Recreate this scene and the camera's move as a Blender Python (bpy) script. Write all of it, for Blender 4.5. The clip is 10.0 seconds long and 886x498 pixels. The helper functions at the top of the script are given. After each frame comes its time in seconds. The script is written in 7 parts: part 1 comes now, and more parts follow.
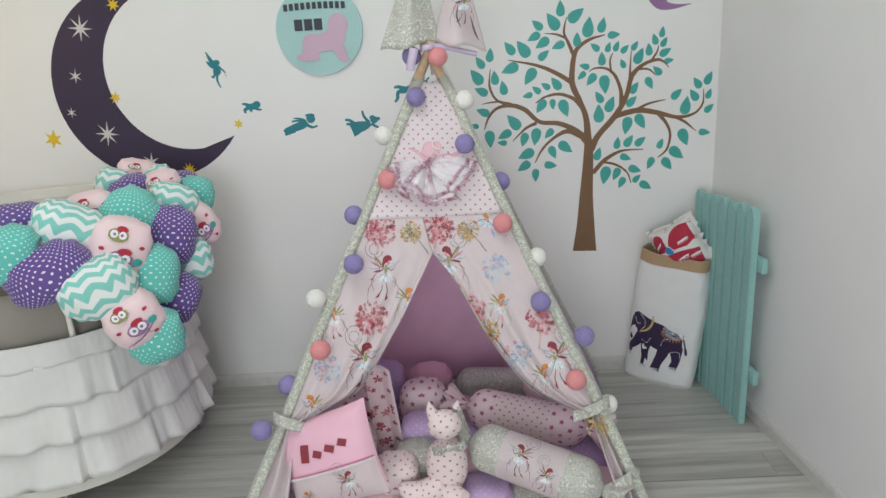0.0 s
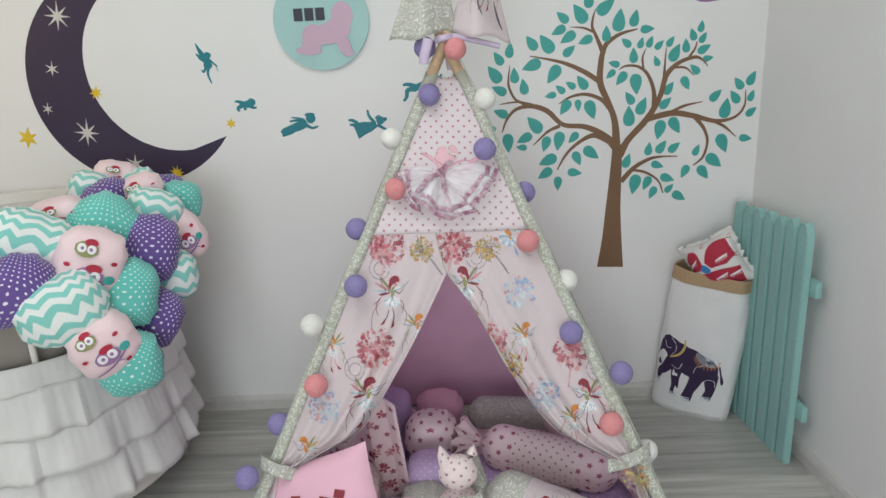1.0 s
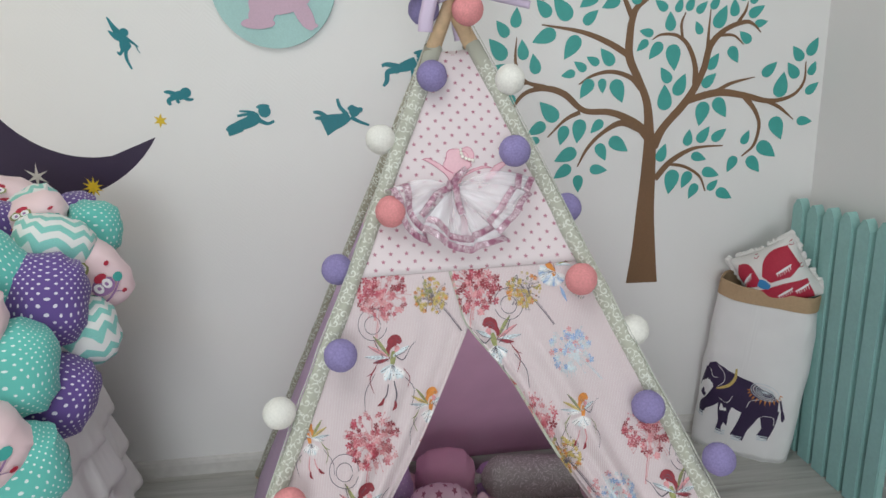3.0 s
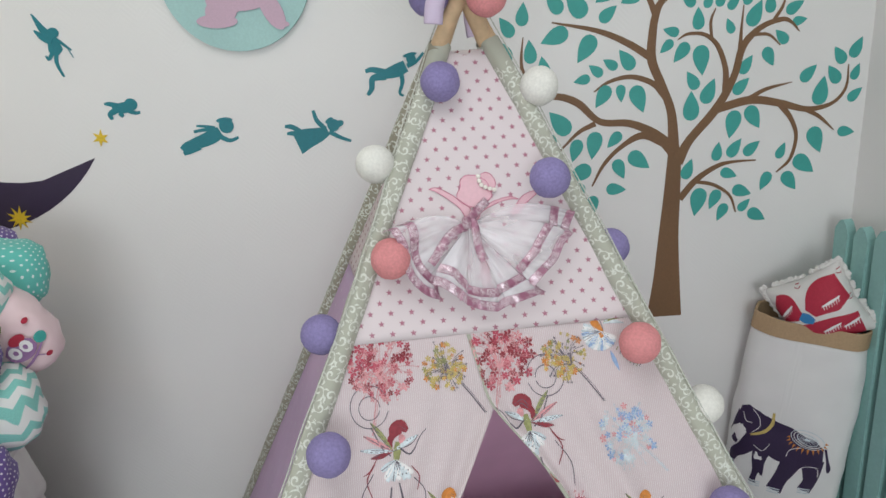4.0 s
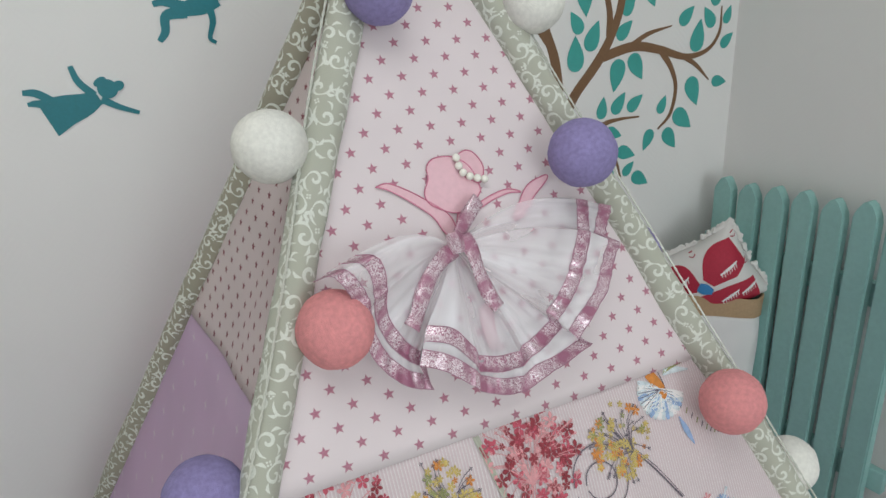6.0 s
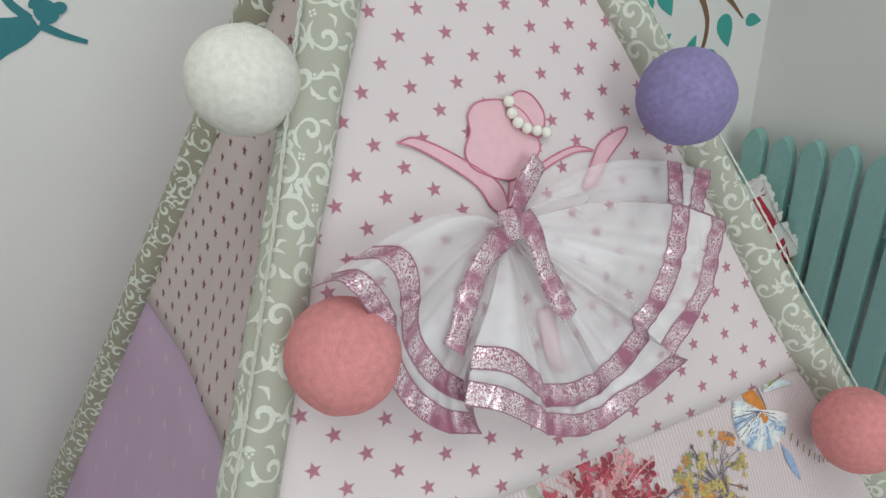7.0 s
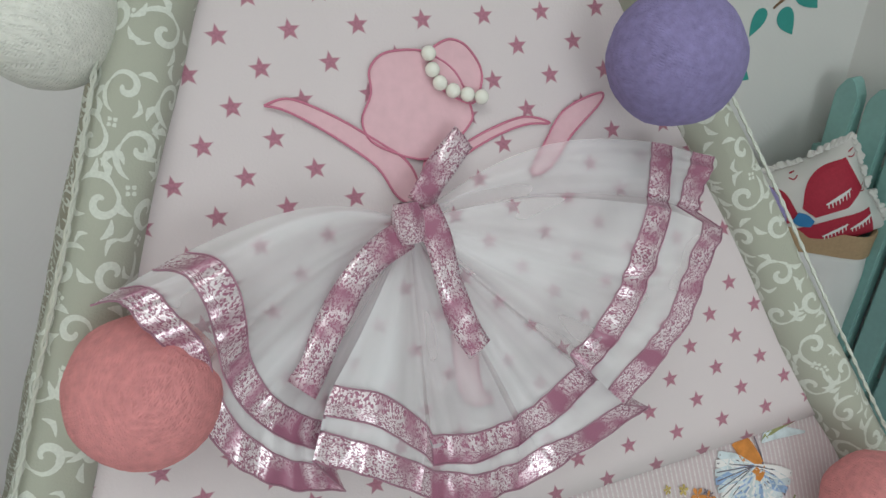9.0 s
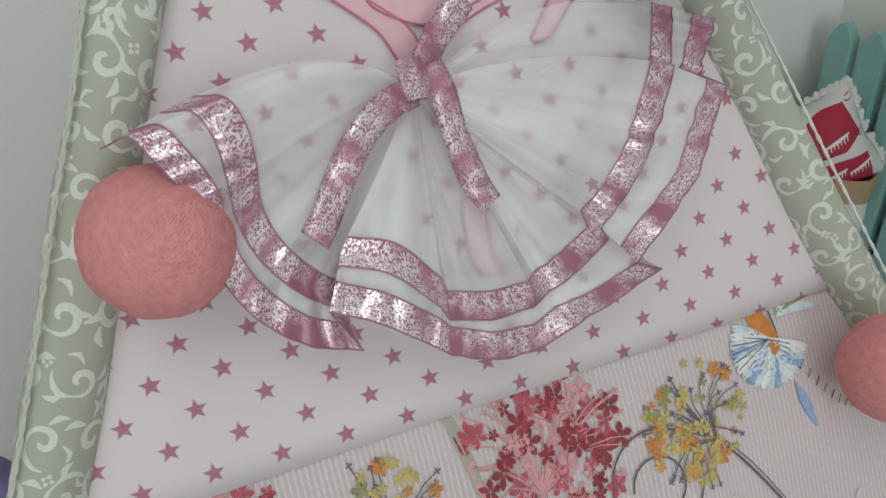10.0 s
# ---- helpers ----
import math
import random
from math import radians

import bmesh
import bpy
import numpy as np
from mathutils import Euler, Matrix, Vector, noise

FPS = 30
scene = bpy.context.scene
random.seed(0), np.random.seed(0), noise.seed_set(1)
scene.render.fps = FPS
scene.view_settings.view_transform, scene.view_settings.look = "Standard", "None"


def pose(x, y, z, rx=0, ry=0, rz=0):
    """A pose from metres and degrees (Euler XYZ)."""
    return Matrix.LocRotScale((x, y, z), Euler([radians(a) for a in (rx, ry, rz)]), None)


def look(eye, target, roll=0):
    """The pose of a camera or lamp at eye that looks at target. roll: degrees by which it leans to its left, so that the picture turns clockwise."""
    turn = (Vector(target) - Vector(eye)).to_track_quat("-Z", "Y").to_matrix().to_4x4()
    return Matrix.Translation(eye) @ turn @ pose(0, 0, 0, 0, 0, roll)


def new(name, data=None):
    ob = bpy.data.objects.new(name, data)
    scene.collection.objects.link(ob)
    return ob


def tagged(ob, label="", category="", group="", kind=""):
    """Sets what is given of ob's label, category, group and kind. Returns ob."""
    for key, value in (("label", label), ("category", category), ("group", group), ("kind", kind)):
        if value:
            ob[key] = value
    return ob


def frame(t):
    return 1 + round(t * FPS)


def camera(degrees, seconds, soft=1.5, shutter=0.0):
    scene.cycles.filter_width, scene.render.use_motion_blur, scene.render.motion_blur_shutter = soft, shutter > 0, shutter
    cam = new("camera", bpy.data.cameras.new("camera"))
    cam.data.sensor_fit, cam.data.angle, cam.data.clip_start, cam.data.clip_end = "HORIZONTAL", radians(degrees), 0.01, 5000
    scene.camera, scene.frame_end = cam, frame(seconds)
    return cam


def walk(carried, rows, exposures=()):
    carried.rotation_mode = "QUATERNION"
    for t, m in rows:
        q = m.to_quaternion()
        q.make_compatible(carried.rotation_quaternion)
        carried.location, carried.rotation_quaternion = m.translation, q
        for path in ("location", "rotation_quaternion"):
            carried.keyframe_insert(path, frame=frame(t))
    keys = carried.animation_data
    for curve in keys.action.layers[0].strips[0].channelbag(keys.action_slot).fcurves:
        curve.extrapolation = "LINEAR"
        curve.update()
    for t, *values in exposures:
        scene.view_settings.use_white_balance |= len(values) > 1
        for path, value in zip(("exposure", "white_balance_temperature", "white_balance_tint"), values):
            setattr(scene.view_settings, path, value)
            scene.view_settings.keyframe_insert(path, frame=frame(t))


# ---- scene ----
cam = camera(66.5, 10.0)
PATH = [
    (0, (0.047, 0.181, 1.411), (0.008, 2.099, 0.846), -3.3),
    (0.5, (0.021, 0.291, 1.401), (-0.059, 2.205, 0.824), -2.5),
    (1, (0.012, 0.442, 1.386), (-0.036, 2.361, 0.826), -2.7),
    (1.5, (-0.001, 0.567, 1.379), (-0.077, 2.485, 0.82), -3.1),
    (2, (-0.001, 0.666, 1.37), (-0.065, 2.573, 0.768), -2.4),
    (2.2, (-0.006, 0.732, 1.352), (-0.063, 2.637, 0.745), -1.9),
    (3.3, (-0.123, 1.037, 1.357), (-0.038, 2.939, 0.743), -4.5),
    (3.5, (-0.131, 1.088, 1.352), (-0.066, 2.986, 0.725), -4.2),
    (4, (-0.142, 1.261, 1.339), (0.005, 3.165, 0.745), -4.1),
    (4.5, (-0.157, 1.4, 1.325), (0.013, 3.307, 0.748), -5.5),
    (5, (-0.183, 1.503, 1.306), (0.131, 3.37, 0.66), -3.3),
    (5.5, (-0.235, 1.63, 1.291), (0.351, 3.417, 0.611), -4.1),
    (5.7, (-0.258, 1.678, 1.288), (0.439, 3.423, 0.601), -4.0),
    (6.8, (-0.244, 1.853, 1.238), (0.6, 3.462, 0.403), -1.7),
    (7, (-0.224, 1.892, 1.238), (0.582, 3.507, 0.376), -2.1),
    (7.5, (-0.169, 1.952, 1.237), (0.5, 3.596, 0.314), -1.8),
    (8, (-0.142, 1.956, 1.234), (0.423, 3.563, 0.186), -1.6),
    (8.5, (-0.123, 1.954, 1.227), (0.386, 3.562, 0.152), -2.1),
    (9, (-0.101, 1.946, 1.225), (0.45, 3.559, 0.179), -1.7),
    (9.5, (-0.091, 1.938, 1.206), (0.483, 3.546, 0.164), -3.5),
    (10, (-0.118, 1.919, 1.174), (0.432, 3.528, 0.122), -4.6),
]
walk(cam, [(t, look(eye, target, roll)) for t, eye, target, roll in PATH], [(0, -0.41, 6500, 7), (3.5, -0.41, 6500, 8), (5.5, -0.56, 6500, 7), (7.0, -0.55, 6500, 3), (8.0, -0.71, 6500, 1), (10, -0.81, 6500, 1)])

# ---- light ----
world = bpy.data.worlds.new("world")
scene.world = world
world.use_nodes = True
world.node_tree.nodes["Background"].inputs[0].default_value = (0.8, 0.88, 1.0, 1)
world.node_tree.nodes["Background"].inputs[1].default_value = 0.3


def area_lamp(name, m, sx, sy, power, colour):
    data = bpy.data.lights.new(name, "AREA")
    data.shape, data.size, data.size_y, data.energy, data.color = "RECTANGLE", sx, sy, power, colour
    ob = new(name, data)
    ob.matrix_world = m
    return ob


area_lamp("ceiling_panel_light", look((-0.45, 1.35, 2.53), (-0.45, 1.35, 0)), 1.2, 1.2, 17, (0.97, 0.98, 1.0))
area_lamp("ceiling_panel_light", look((-0.4, -0.9, 2.53), (-0.4, -0.9, 0)), 1.4, 1.4, 10, (0.97, 0.98, 1.0))
area_lamp("window_light", look((-0.4, -2.07, 1.4), (-0.3, 2.5, 0.6)), 1.6, 1.45, 70, (0.91, 0.955, 1.0))
area_lamp("warm_wall_lamp", look((-2.25, 2.2, 1.75), (-1.5, 2.95, 1.4)), 0.25, 0.4, 2.6, (1.0, 0.70, 0.34))


# ---- materials ----
def mat(name, colour=(0.8, 0.8, 0.8), rough=0.7, metal=0.0, grain=0.0, grain_scale=200.0, bump=0.0, bump_scale=300.0, sheen=0.0, translucent=0.0, blotch=0.06):
    """A principled material with two scales of colour variation and fine relief, in metres."""
    m = bpy.data.materials.new(name)
    m.use_nodes = True
    nt = m.node_tree
    b = nt.nodes["Principled BSDF"]
    b.inputs["Roughness"].default_value = rough
    b.inputs["Metallic"].default_value = metal
    b.inputs["Sheen Weight"].default_value = sheen
    co = nt.nodes.new("ShaderNodeTexCoord")
    big = nt.nodes.new("ShaderNodeTexNoise")
    big.inputs["Scale"].default_value = 5.0
    big.inputs["Detail"].default_value = 4
    nt.links.new(co.outputs["Object"], big.inputs["Vector"])
    small = nt.nodes.new("ShaderNodeTexNoise")
    small.inputs["Scale"].default_value = grain_scale
    nt.links.new(co.outputs["Object"], small.inputs["Vector"])
    base = node_colour(nt, colour)
    v1 = scaled(nt, base, big.outputs["Fac"], 1 - blotch, 1 + blotch)
    v2 = scaled(nt, v1, small.outputs["Fac"], 1 - grain, 1 + grain)
    nt.links.new(v2, b.inputs["Base Color"])
    if bump:
        fine = nt.nodes.new("ShaderNodeTexNoise")
        fine.inputs["Scale"].default_value = bump_scale
        nt.links.new(co.outputs["Object"], fine.inputs["Vector"])
        bm_node = nt.nodes.new("ShaderNodeBump")
        bm_node.inputs["Strength"].default_value = bump
        bm_node.inputs["Distance"].default_value = 0.002
        nt.links.new(fine.outputs["Fac"], bm_node.inputs["Height"])
        nt.links.new(bm_node.outputs["Normal"], b.inputs["Normal"])
    if translucent:
        see_through(nt, b, v2, translucent)
    return m


def node_colour(nt, colour):
    n = nt.nodes.new("ShaderNodeRGB")
    n.outputs[0].default_value = (*colour, 1)
    return n.outputs[0]


def maths(nt, op, a, b=None, c=None):
    n = nt.nodes.new("ShaderNodeMath")
    n.operation = op
    for i, v in enumerate((a, b, c)):
        if v is None:
            continue
        if isinstance(v, (int, float)):
            n.inputs[i].default_value = v
        else:
            nt.links.new(v, n.inputs[i])
    return n.outputs[0]


def scaled(nt, colour, fac, lo, hi):
    """The colour times a value that runs from lo to hi with fac."""
    r = nt.nodes.new("ShaderNodeMapRange")
    r.inputs["From Min"].default_value, r.inputs["From Max"].default_value = 0.25, 0.75
    r.inputs["To Min"].default_value, r.inputs["To Max"].default_value = lo, hi
    nt.links.new(fac, r.inputs["Value"])
    n = nt.nodes.new("ShaderNodeVectorMath")
    n.operation = "SCALE"
    nt.links.new(colour, n.inputs[0])
    nt.links.new(r.outputs[0], n.inputs["Scale"])
    return n.outputs[0]


def blended(nt, fac, a, b):
    n = nt.nodes.new("ShaderNodeMix")
    n.data_type = "RGBA"
    nt.links.new(fac, n.inputs[0])
    nt.links.new(a, n.inputs[6])
    nt.links.new(b, n.inputs[7])
    return n.outputs[2]


def smooth(nt, v, lo, hi):
    r = nt.nodes.new("ShaderNodeMapRange")
    r.inputs["From Min"].default_value, r.inputs["From Max"].default_value = lo, hi
    nt.links.new(v, r.inputs["Value"])
    return r.outputs[0]


def see_through(nt, b, colour, amount):
    t = nt.nodes.new("ShaderNodeBsdfTranslucent")
    nt.links.new(colour, t.inputs["Color"])
    mix = nt.nodes.new("ShaderNodeMixShader")
    mix.inputs[0].default_value = amount
    nt.links.new(b.outputs[0], mix.inputs[1])
    nt.links.new(t.outputs[0], mix.inputs[2])
    nt.links.new(mix.outputs[0], nt.nodes["Material Output"].inputs["Surface"])


def plane_coords(nt):
    """u, v of the cloth in metres."""
    co = nt.nodes.new("ShaderNodeUVMap")
    s = nt.nodes.new("ShaderNodeSeparateXYZ")
    nt.links.new(co.outputs[0], s.inputs[0])
    return s.outputs[0], s.outputs[1], co.outputs[0]


def weave(nt, b, vec, scale=900.0, strength=0.25):
    n = nt.nodes.new("ShaderNodeTexNoise")
    n.inputs["Scale"].default_value = scale
    nt.links.new(vec, n.inputs["Vector"])
    w = nt.nodes.new("ShaderNodeTexNoise")
    w.inputs["Scale"].default_value = 28.0
    nt.links.new(vec, w.inputs["Vector"])
    h = maths(nt, "MULTIPLY_ADD", w.outputs["Fac"], 4.0, n.outputs["Fac"])
    bump = nt.nodes.new("ShaderNodeBump")
    bump.inputs["Strength"].default_value = strength
    bump.inputs["Distance"].default_value = 0.001
    nt.links.new(h, bump.inputs["Height"])
    nt.links.new(bump.outputs[0], b.inputs["Normal"])


def star_mask(nt, u, v, du, dv, radius, inner=0.45, u0=0.0, v0=0.0, points=5):
    """1 inside little stars set in staggered rows."""
    r = maths(nt, "DIVIDE", maths(nt, "SUBTRACT", v, v0), dv)
    row = maths(nt, "FLOOR", r)
    s = maths(nt, "MULTIPLY_ADD", row, 0.5, maths(nt, "DIVIDE", maths(nt, "SUBTRACT", u, u0), du))
    x = maths(nt, "MULTIPLY", maths(nt, "SUBTRACT", maths(nt, "FRACT", s), 0.5), du)
    y = maths(nt, "MULTIPLY", maths(nt, "SUBTRACT", maths(nt, "FRACT", r), 0.5), dv)
    rho = maths(nt, "SQRT", maths(nt, "ADD", maths(nt, "MULTIPLY", x, x), maths(nt, "MULTIPLY", y, y)))
    a = maths(nt, "ADD", maths(nt, "ARCTAN2", x, y), 4 * math.pi)
    sector = 2 * math.pi / points
    a = maths(nt, "ABSOLUTE", maths(nt, "SUBTRACT", maths(nt, "MODULO", maths(nt, "ADD", a, sector / 2), sector), sector / 2))
    px = maths(nt, "MULTIPLY", rho, maths(nt, "COSINE", a))
    py = maths(nt, "MULTIPLY", rho, maths(nt, "SINE", a))
    ix, iy = inner * radius * math.cos(sector / 2), inner * radius * math.sin(sector / 2)
    f = maths(nt, "SUBTRACT", maths(nt, "MULTIPLY", py, ix - radius), maths(nt, "MULTIPLY", maths(nt, "SUBTRACT", px, radius), iy))
    return smooth(nt, f, -0.03 * radius * radius, 0.05 * radius * radius)


def dot_mask(nt, u, v, du, dv, radius):
    r = maths(nt, "DIVIDE", v, dv)
    s = maths(nt, "MULTIPLY_ADD", maths(nt, "FLOOR", r), 0.5, maths(nt, "DIVIDE", u, du))
    x = maths(nt, "MULTIPLY", maths(nt, "SUBTRACT", maths(nt, "FRACT", s), 0.5), du)
    y = maths(nt, "MULTIPLY", maths(nt, "SUBTRACT", maths(nt, "FRACT", r), 0.5), dv)
    rho = maths(nt, "SQRT", maths(nt, "ADD", maths(nt, "MULTIPLY", x, x), maths(nt, "MULTIPLY", y, y)))
    return smooth(nt, rho, radius * 1.12, radius * 0.9)


def cloth(name, ground, print_colour=None, mask=None, rough=0.85, translucent=0.12, wv=0.25):
    """Woven cloth in UV metres with a printed repeat."""
    m = bpy.data.materials.new(name)
    m.use_nodes = True
    nt = m.node_tree
    b = nt.nodes["Principled BSDF"]
    b.inputs["Roughness"].default_value = rough
    b.inputs["Sheen Weight"].default_value = 0.15
    u, v, vec = plane_coords(nt)
    n = nt.nodes.new("ShaderNodeTexNoise")
    n.inputs["Scale"].default_value = 9.0
    nt.links.new(vec, n.inputs["Vector"])
    c = scaled(nt, node_colour(nt, ground), n.outputs["Fac"], 0.96, 1.04)
    if mask:
        n2 = nt.nodes.new("ShaderNodeTexNoise")
        n2.inputs["Scale"].default_value = 700.0
        nt.links.new(vec, n2.inputs["Vector"])
        pc = scaled(nt, node_colour(nt, print_colour), n2.outputs["Fac"], 0.85, 1.15)
        c = blended(nt, mask(nt, u, v), c, pc)
    nt.links.new(c, b.inputs["Base Color"])
    weave(nt, b, vec, strength=wv)
    if translucent:
        see_through(nt, b, c, translucent)
    return m


def zigzag_mask(nt, u, v):
    tri = maths(nt, "PINGPONG", u, 0.022)
    t = maths(nt, "FRACT", maths(nt, "DIVIDE", maths(nt, "MULTIPLY_ADD", tri, 0.75, v), 0.036))
    return smooth(nt, maths(nt, "ABSOLUTE", maths(nt, "SUBTRACT", t, 0.5)), 0.27, 0.23)


def scroll_mask(nt, u, v):
    """Curling scrolls of uneven width, for the small far pieces of the scroll print."""
    vec = nt.nodes.new("ShaderNodeCombineXYZ")
    nt.links.new(u, vec.inputs[0])
    nt.links.new(v, vec.inputs[1])
    n = nt.nodes.new("ShaderNodeTexNoise")
    n.inputs["Scale"].default_value = 34.0
    n.inputs["Detail"].default_value = 1.0
    n.inputs["Distortion"].default_value = 1.6
    nt.links.new(vec.outputs[0], n.inputs["Vector"])
    f = maths(nt, "FRACT", maths(nt, "MULTIPLY", n.outputs["Fac"], 7.0))
    return smooth(nt, maths(nt, "ABSOLUTE", maths(nt, "SUBTRACT", f, 0.5)), 0.16, 0.10)


def stripe_mask(nt, u, v):
    f = maths(nt, "FRACT", maths(nt, "DIVIDE", u, 0.0028))
    return smooth(nt, maths(nt, "ABSOLUTE", maths(nt, "SUBTRACT", f, 0.5)), 0.2, 0.12)


PINK_STARS = cloth("pale_pink_cotton_with_dusty_pink_stars", (0.85, 0.765, 0.785), (0.53, 0.23, 0.31), lambda nt, u, v: star_mask(nt, u, maths(nt, "MULTIPLY_ADD", u, 0.0334, v), 0.0294, 0.0148, 0.0050, u0=-0.1241, v0=1.2217), translucent=0.22)
BROWN_STARS = cloth("pale_pink_cotton_with_brown_dots", (0.90, 0.76, 0.76), (0.42, 0.17, 0.19), lambda nt, u, v: star_mask(nt, u, v, 0.03, 0.016, 0.0050))
SIDE_STARS = cloth("pink_side_cloth_with_small_stars", (0.93, 0.87, 0.86), (0.40, 0.17, 0.19), lambda nt, u, v: star_mask(nt, u, v, 0.026, 0.013, 0.0042), translucent=0.6)
LILAC_MARKS = cloth("lilac_side_cloth_with_pale_marks", (0.84, 0.70, 0.86), (0.92, 0.86, 0.93), lambda nt, u, v: star_mask(nt, u, v, 0.05, 0.035, 0.0065, inner=0.3, points=4), translucent=0.6)
SAGE = cloth("sage_green_cotton", (0.42, 0.425, 0.355), translucent=0.0)
# the same sage with the back-left sleeve's shade put into its colour
SAGE_SHADED = cloth("shaded_sage_cotton", (0.31, 0.29, 0.225), translucent=0.0)
SAGE_SCROLL = cloth("sage_cotton_with_white_scrolls", (0.48, 0.48, 0.42), (0.78, 0.78, 0.73), scroll_mask, translucent=0.1)
STRIPED = cloth("pale_pink_and_white_ticking", (0.79, 0.68, 0.70), (0.90, 0.845, 0.85), stripe_mask, translucent=0.34)
MAUVE = cloth("mauve_pink_lining", (0.97, 0.74, 0.88), translucent=0.6)
PINK = cloth("candy_pink_cotton", (0.80, 0.47, 0.58), translucent=0.0)
LILAC = cloth("lilac_cotton_with_pale_dots", (0.56, 0.40, 0.66), (0.75, 0.66, 0.80), lambda nt, u, v: dot_mask(nt, u, v, 0.02, 0.012, 0.002), translucent=0.0)
MINT_DOTS = cloth("mint_cotton_with_white_dots", (0.13, 0.53, 0.46), (0.75, 0.85, 0.82), lambda nt, u, v: dot_mask(nt, u, v, 0.017, 0.010, 0.0021), translucent=0.0)
PURPLE_DOTS = cloth("purple_cotton_with_white_dots", (0.13, 0.075, 0.28), (0.75, 0.72, 0.80), lambda nt, u, v: dot_mask(nt, u, v, 0.017, 0.010, 0.0024), translucent=0.0)
ZIGZAG = cloth("white_and_mint_zigzag_cotton", (0.80, 0.82, 0.79), (0.24, 0.60, 0.53), zigzag_mask, translucent=0.0)
SHELL_PINK = cloth("shell_pink_cotton", (0.86, 0.66, 0.68), translucent=0.0)
ROSE_PRINT = cloth("pale_pink_cotton_with_rose_posies", (0.90, 0.72, 0.75), (0.42, 0.12, 0.18), lambda nt, u, v: star_mask(nt, u, v, 0.046, 0.030, 0.0105, inner=0.5), translucent=0.0)
WHITE_VOILE = cloth("white_cotton_voile", (0.82, 0.805, 0.78), translucent=0.12)
CANVAS = cloth("white_paper_canvas", (0.80, 0.80, 0.79), rough=0.6, translucent=0.05)

WOOD = mat("pale_pine", (0.62, 0.44, 0.27), 0.55, grain=0.15, grain_scale=60, bump=0.1)
WHITE_PAINT = mat("white_gloss_paint", (0.80, 0.77, 0.70), 0.35, bump=0.03, bump_scale=60)
MINT_PAINT = mat("mint_chalk_paint", (0.28, 0.50, 0.47), 0.6, grain=0.05, grain_scale=90, bump=0.15, bump_scale=120)
KRAFT = mat("brown_kraft_paper", (0.42, 0.29, 0.17), 0.8, grain=0.08, bump=0.1)
NAVY = mat("dark_violet_print", (0.030, 0.016, 0.055), 0.6, grain=0.1)
MOON = mat("dark_violet_vinyl", (0.030, 0.017, 0.050), 0.5, grain=0.05, bump=0.05)
GREY_STAR = mat("silver_grey_vinyl", (0.62, 0.60, 0.56), 0.45, grain=0.1)
YELLOW_STAR = mat("yellow_vinyl", (0.72, 0.50, 0.02), 0.45, grain=0.1)
TEAL = mat("teal_vinyl", (0.008, 0.19, 0.23), 0.5, grain=0.06, bump=0.04)
LEAF_TEAL = mat("sea_green_vinyl", (0.05, 0.36, 0.32), 0.5, grain=0.06, bump=0.04)
BROWN = mat("brown_vinyl", (0.185, 0.098, 0.045), 0.5, grain=0.08, bump=0.04)
MAUVE_VINYL = mat("mauve_vinyl", (0.30, 0.16, 0.33), 0.5)
SIGN_MINT = mat("mint_felt", (0.40, 0.62, 0.60), 0.9, grain=0.05, bump=0.1)
SIGN_PINK = mat("dusty_lilac_felt", (0.60, 0.43, 0.53), 0.9, grain=0.05)
DARK = mat("dark_print", (0.04, 0.04, 0.06), 0.6)
RED = mat("crimson_print", (0.42, 0.02, 0.05), 0.7, grain=0.08)
WHITE_PRINT = mat("white_print", (0.82, 0.80, 0.80), 0.7)
BLUE = mat("blue_print", (0.04, 0.22, 0.48), 0.7)
CHROME = mat("worn_chrome", (0.55, 0.55, 0.55), 0.3, metal=1.0, bump=0.05)
LEAD = mat("clear_plastic_cord", (0.55, 0.56, 0.50), 0.25)
PEARL = mat("pearl_plastic", (0.86, 0.84, 0.77), 0.12)
P_ROSE = mat("rose_print", (0.46, 0.08, 0.12), 0.8, grain=0.2)
P_BLUSH = mat("blush_print", (0.66, 0.31, 0.33), 0.8, grain=0.2)
P_ORANGE = mat("orange_print", (0.60, 0.23, 0.05), 0.8, grain=0.2)
P_YELLOW = mat("mustard_print", (0.56, 0.43, 0.14), 0.8, grain=0.2)
P_OLIVE = mat("olive_print", (0.28, 0.29, 0.12), 0.8, grain=0.2)
P_BLUE = mat("light_blue_print", (0.28, 0.40, 0.62), 0.8, grain=0.2)
P_GREY = mat("grey_blue_print", (0.60, 0.67, 0.71), 0.8, grain=0.2)
P_INK = mat("ink_line_print", (0.13, 0.11, 0.14), 0.8)
P_WINE = mat("wine_red_print", (0.26, 0.035, 0.05), 0.8, grain=0.2)
APPLIQUE = mat("pink_felt_applique", (0.74, 0.47, 0.53), 0.85, grain=0.04, bump=0.1)
STITCH = mat("rose_thread", (0.58, 0.19, 0.29), 0.7)
BALL_VIOLET = mat("violet_cotton_thread", (0.265, 0.225, 0.45), 0.85, grain=0.15, grain_scale=260)
BALL_PINK = mat("coral_pink_cotton_thread", (0.72, 0.28, 0.29), 0.85, grain=0.12, grain_scale=260)
BALL_WHITE = mat("white_cotton_thread", (0.80, 0.79, 0.74), 0.85, grain=0.08, grain_scale=260)


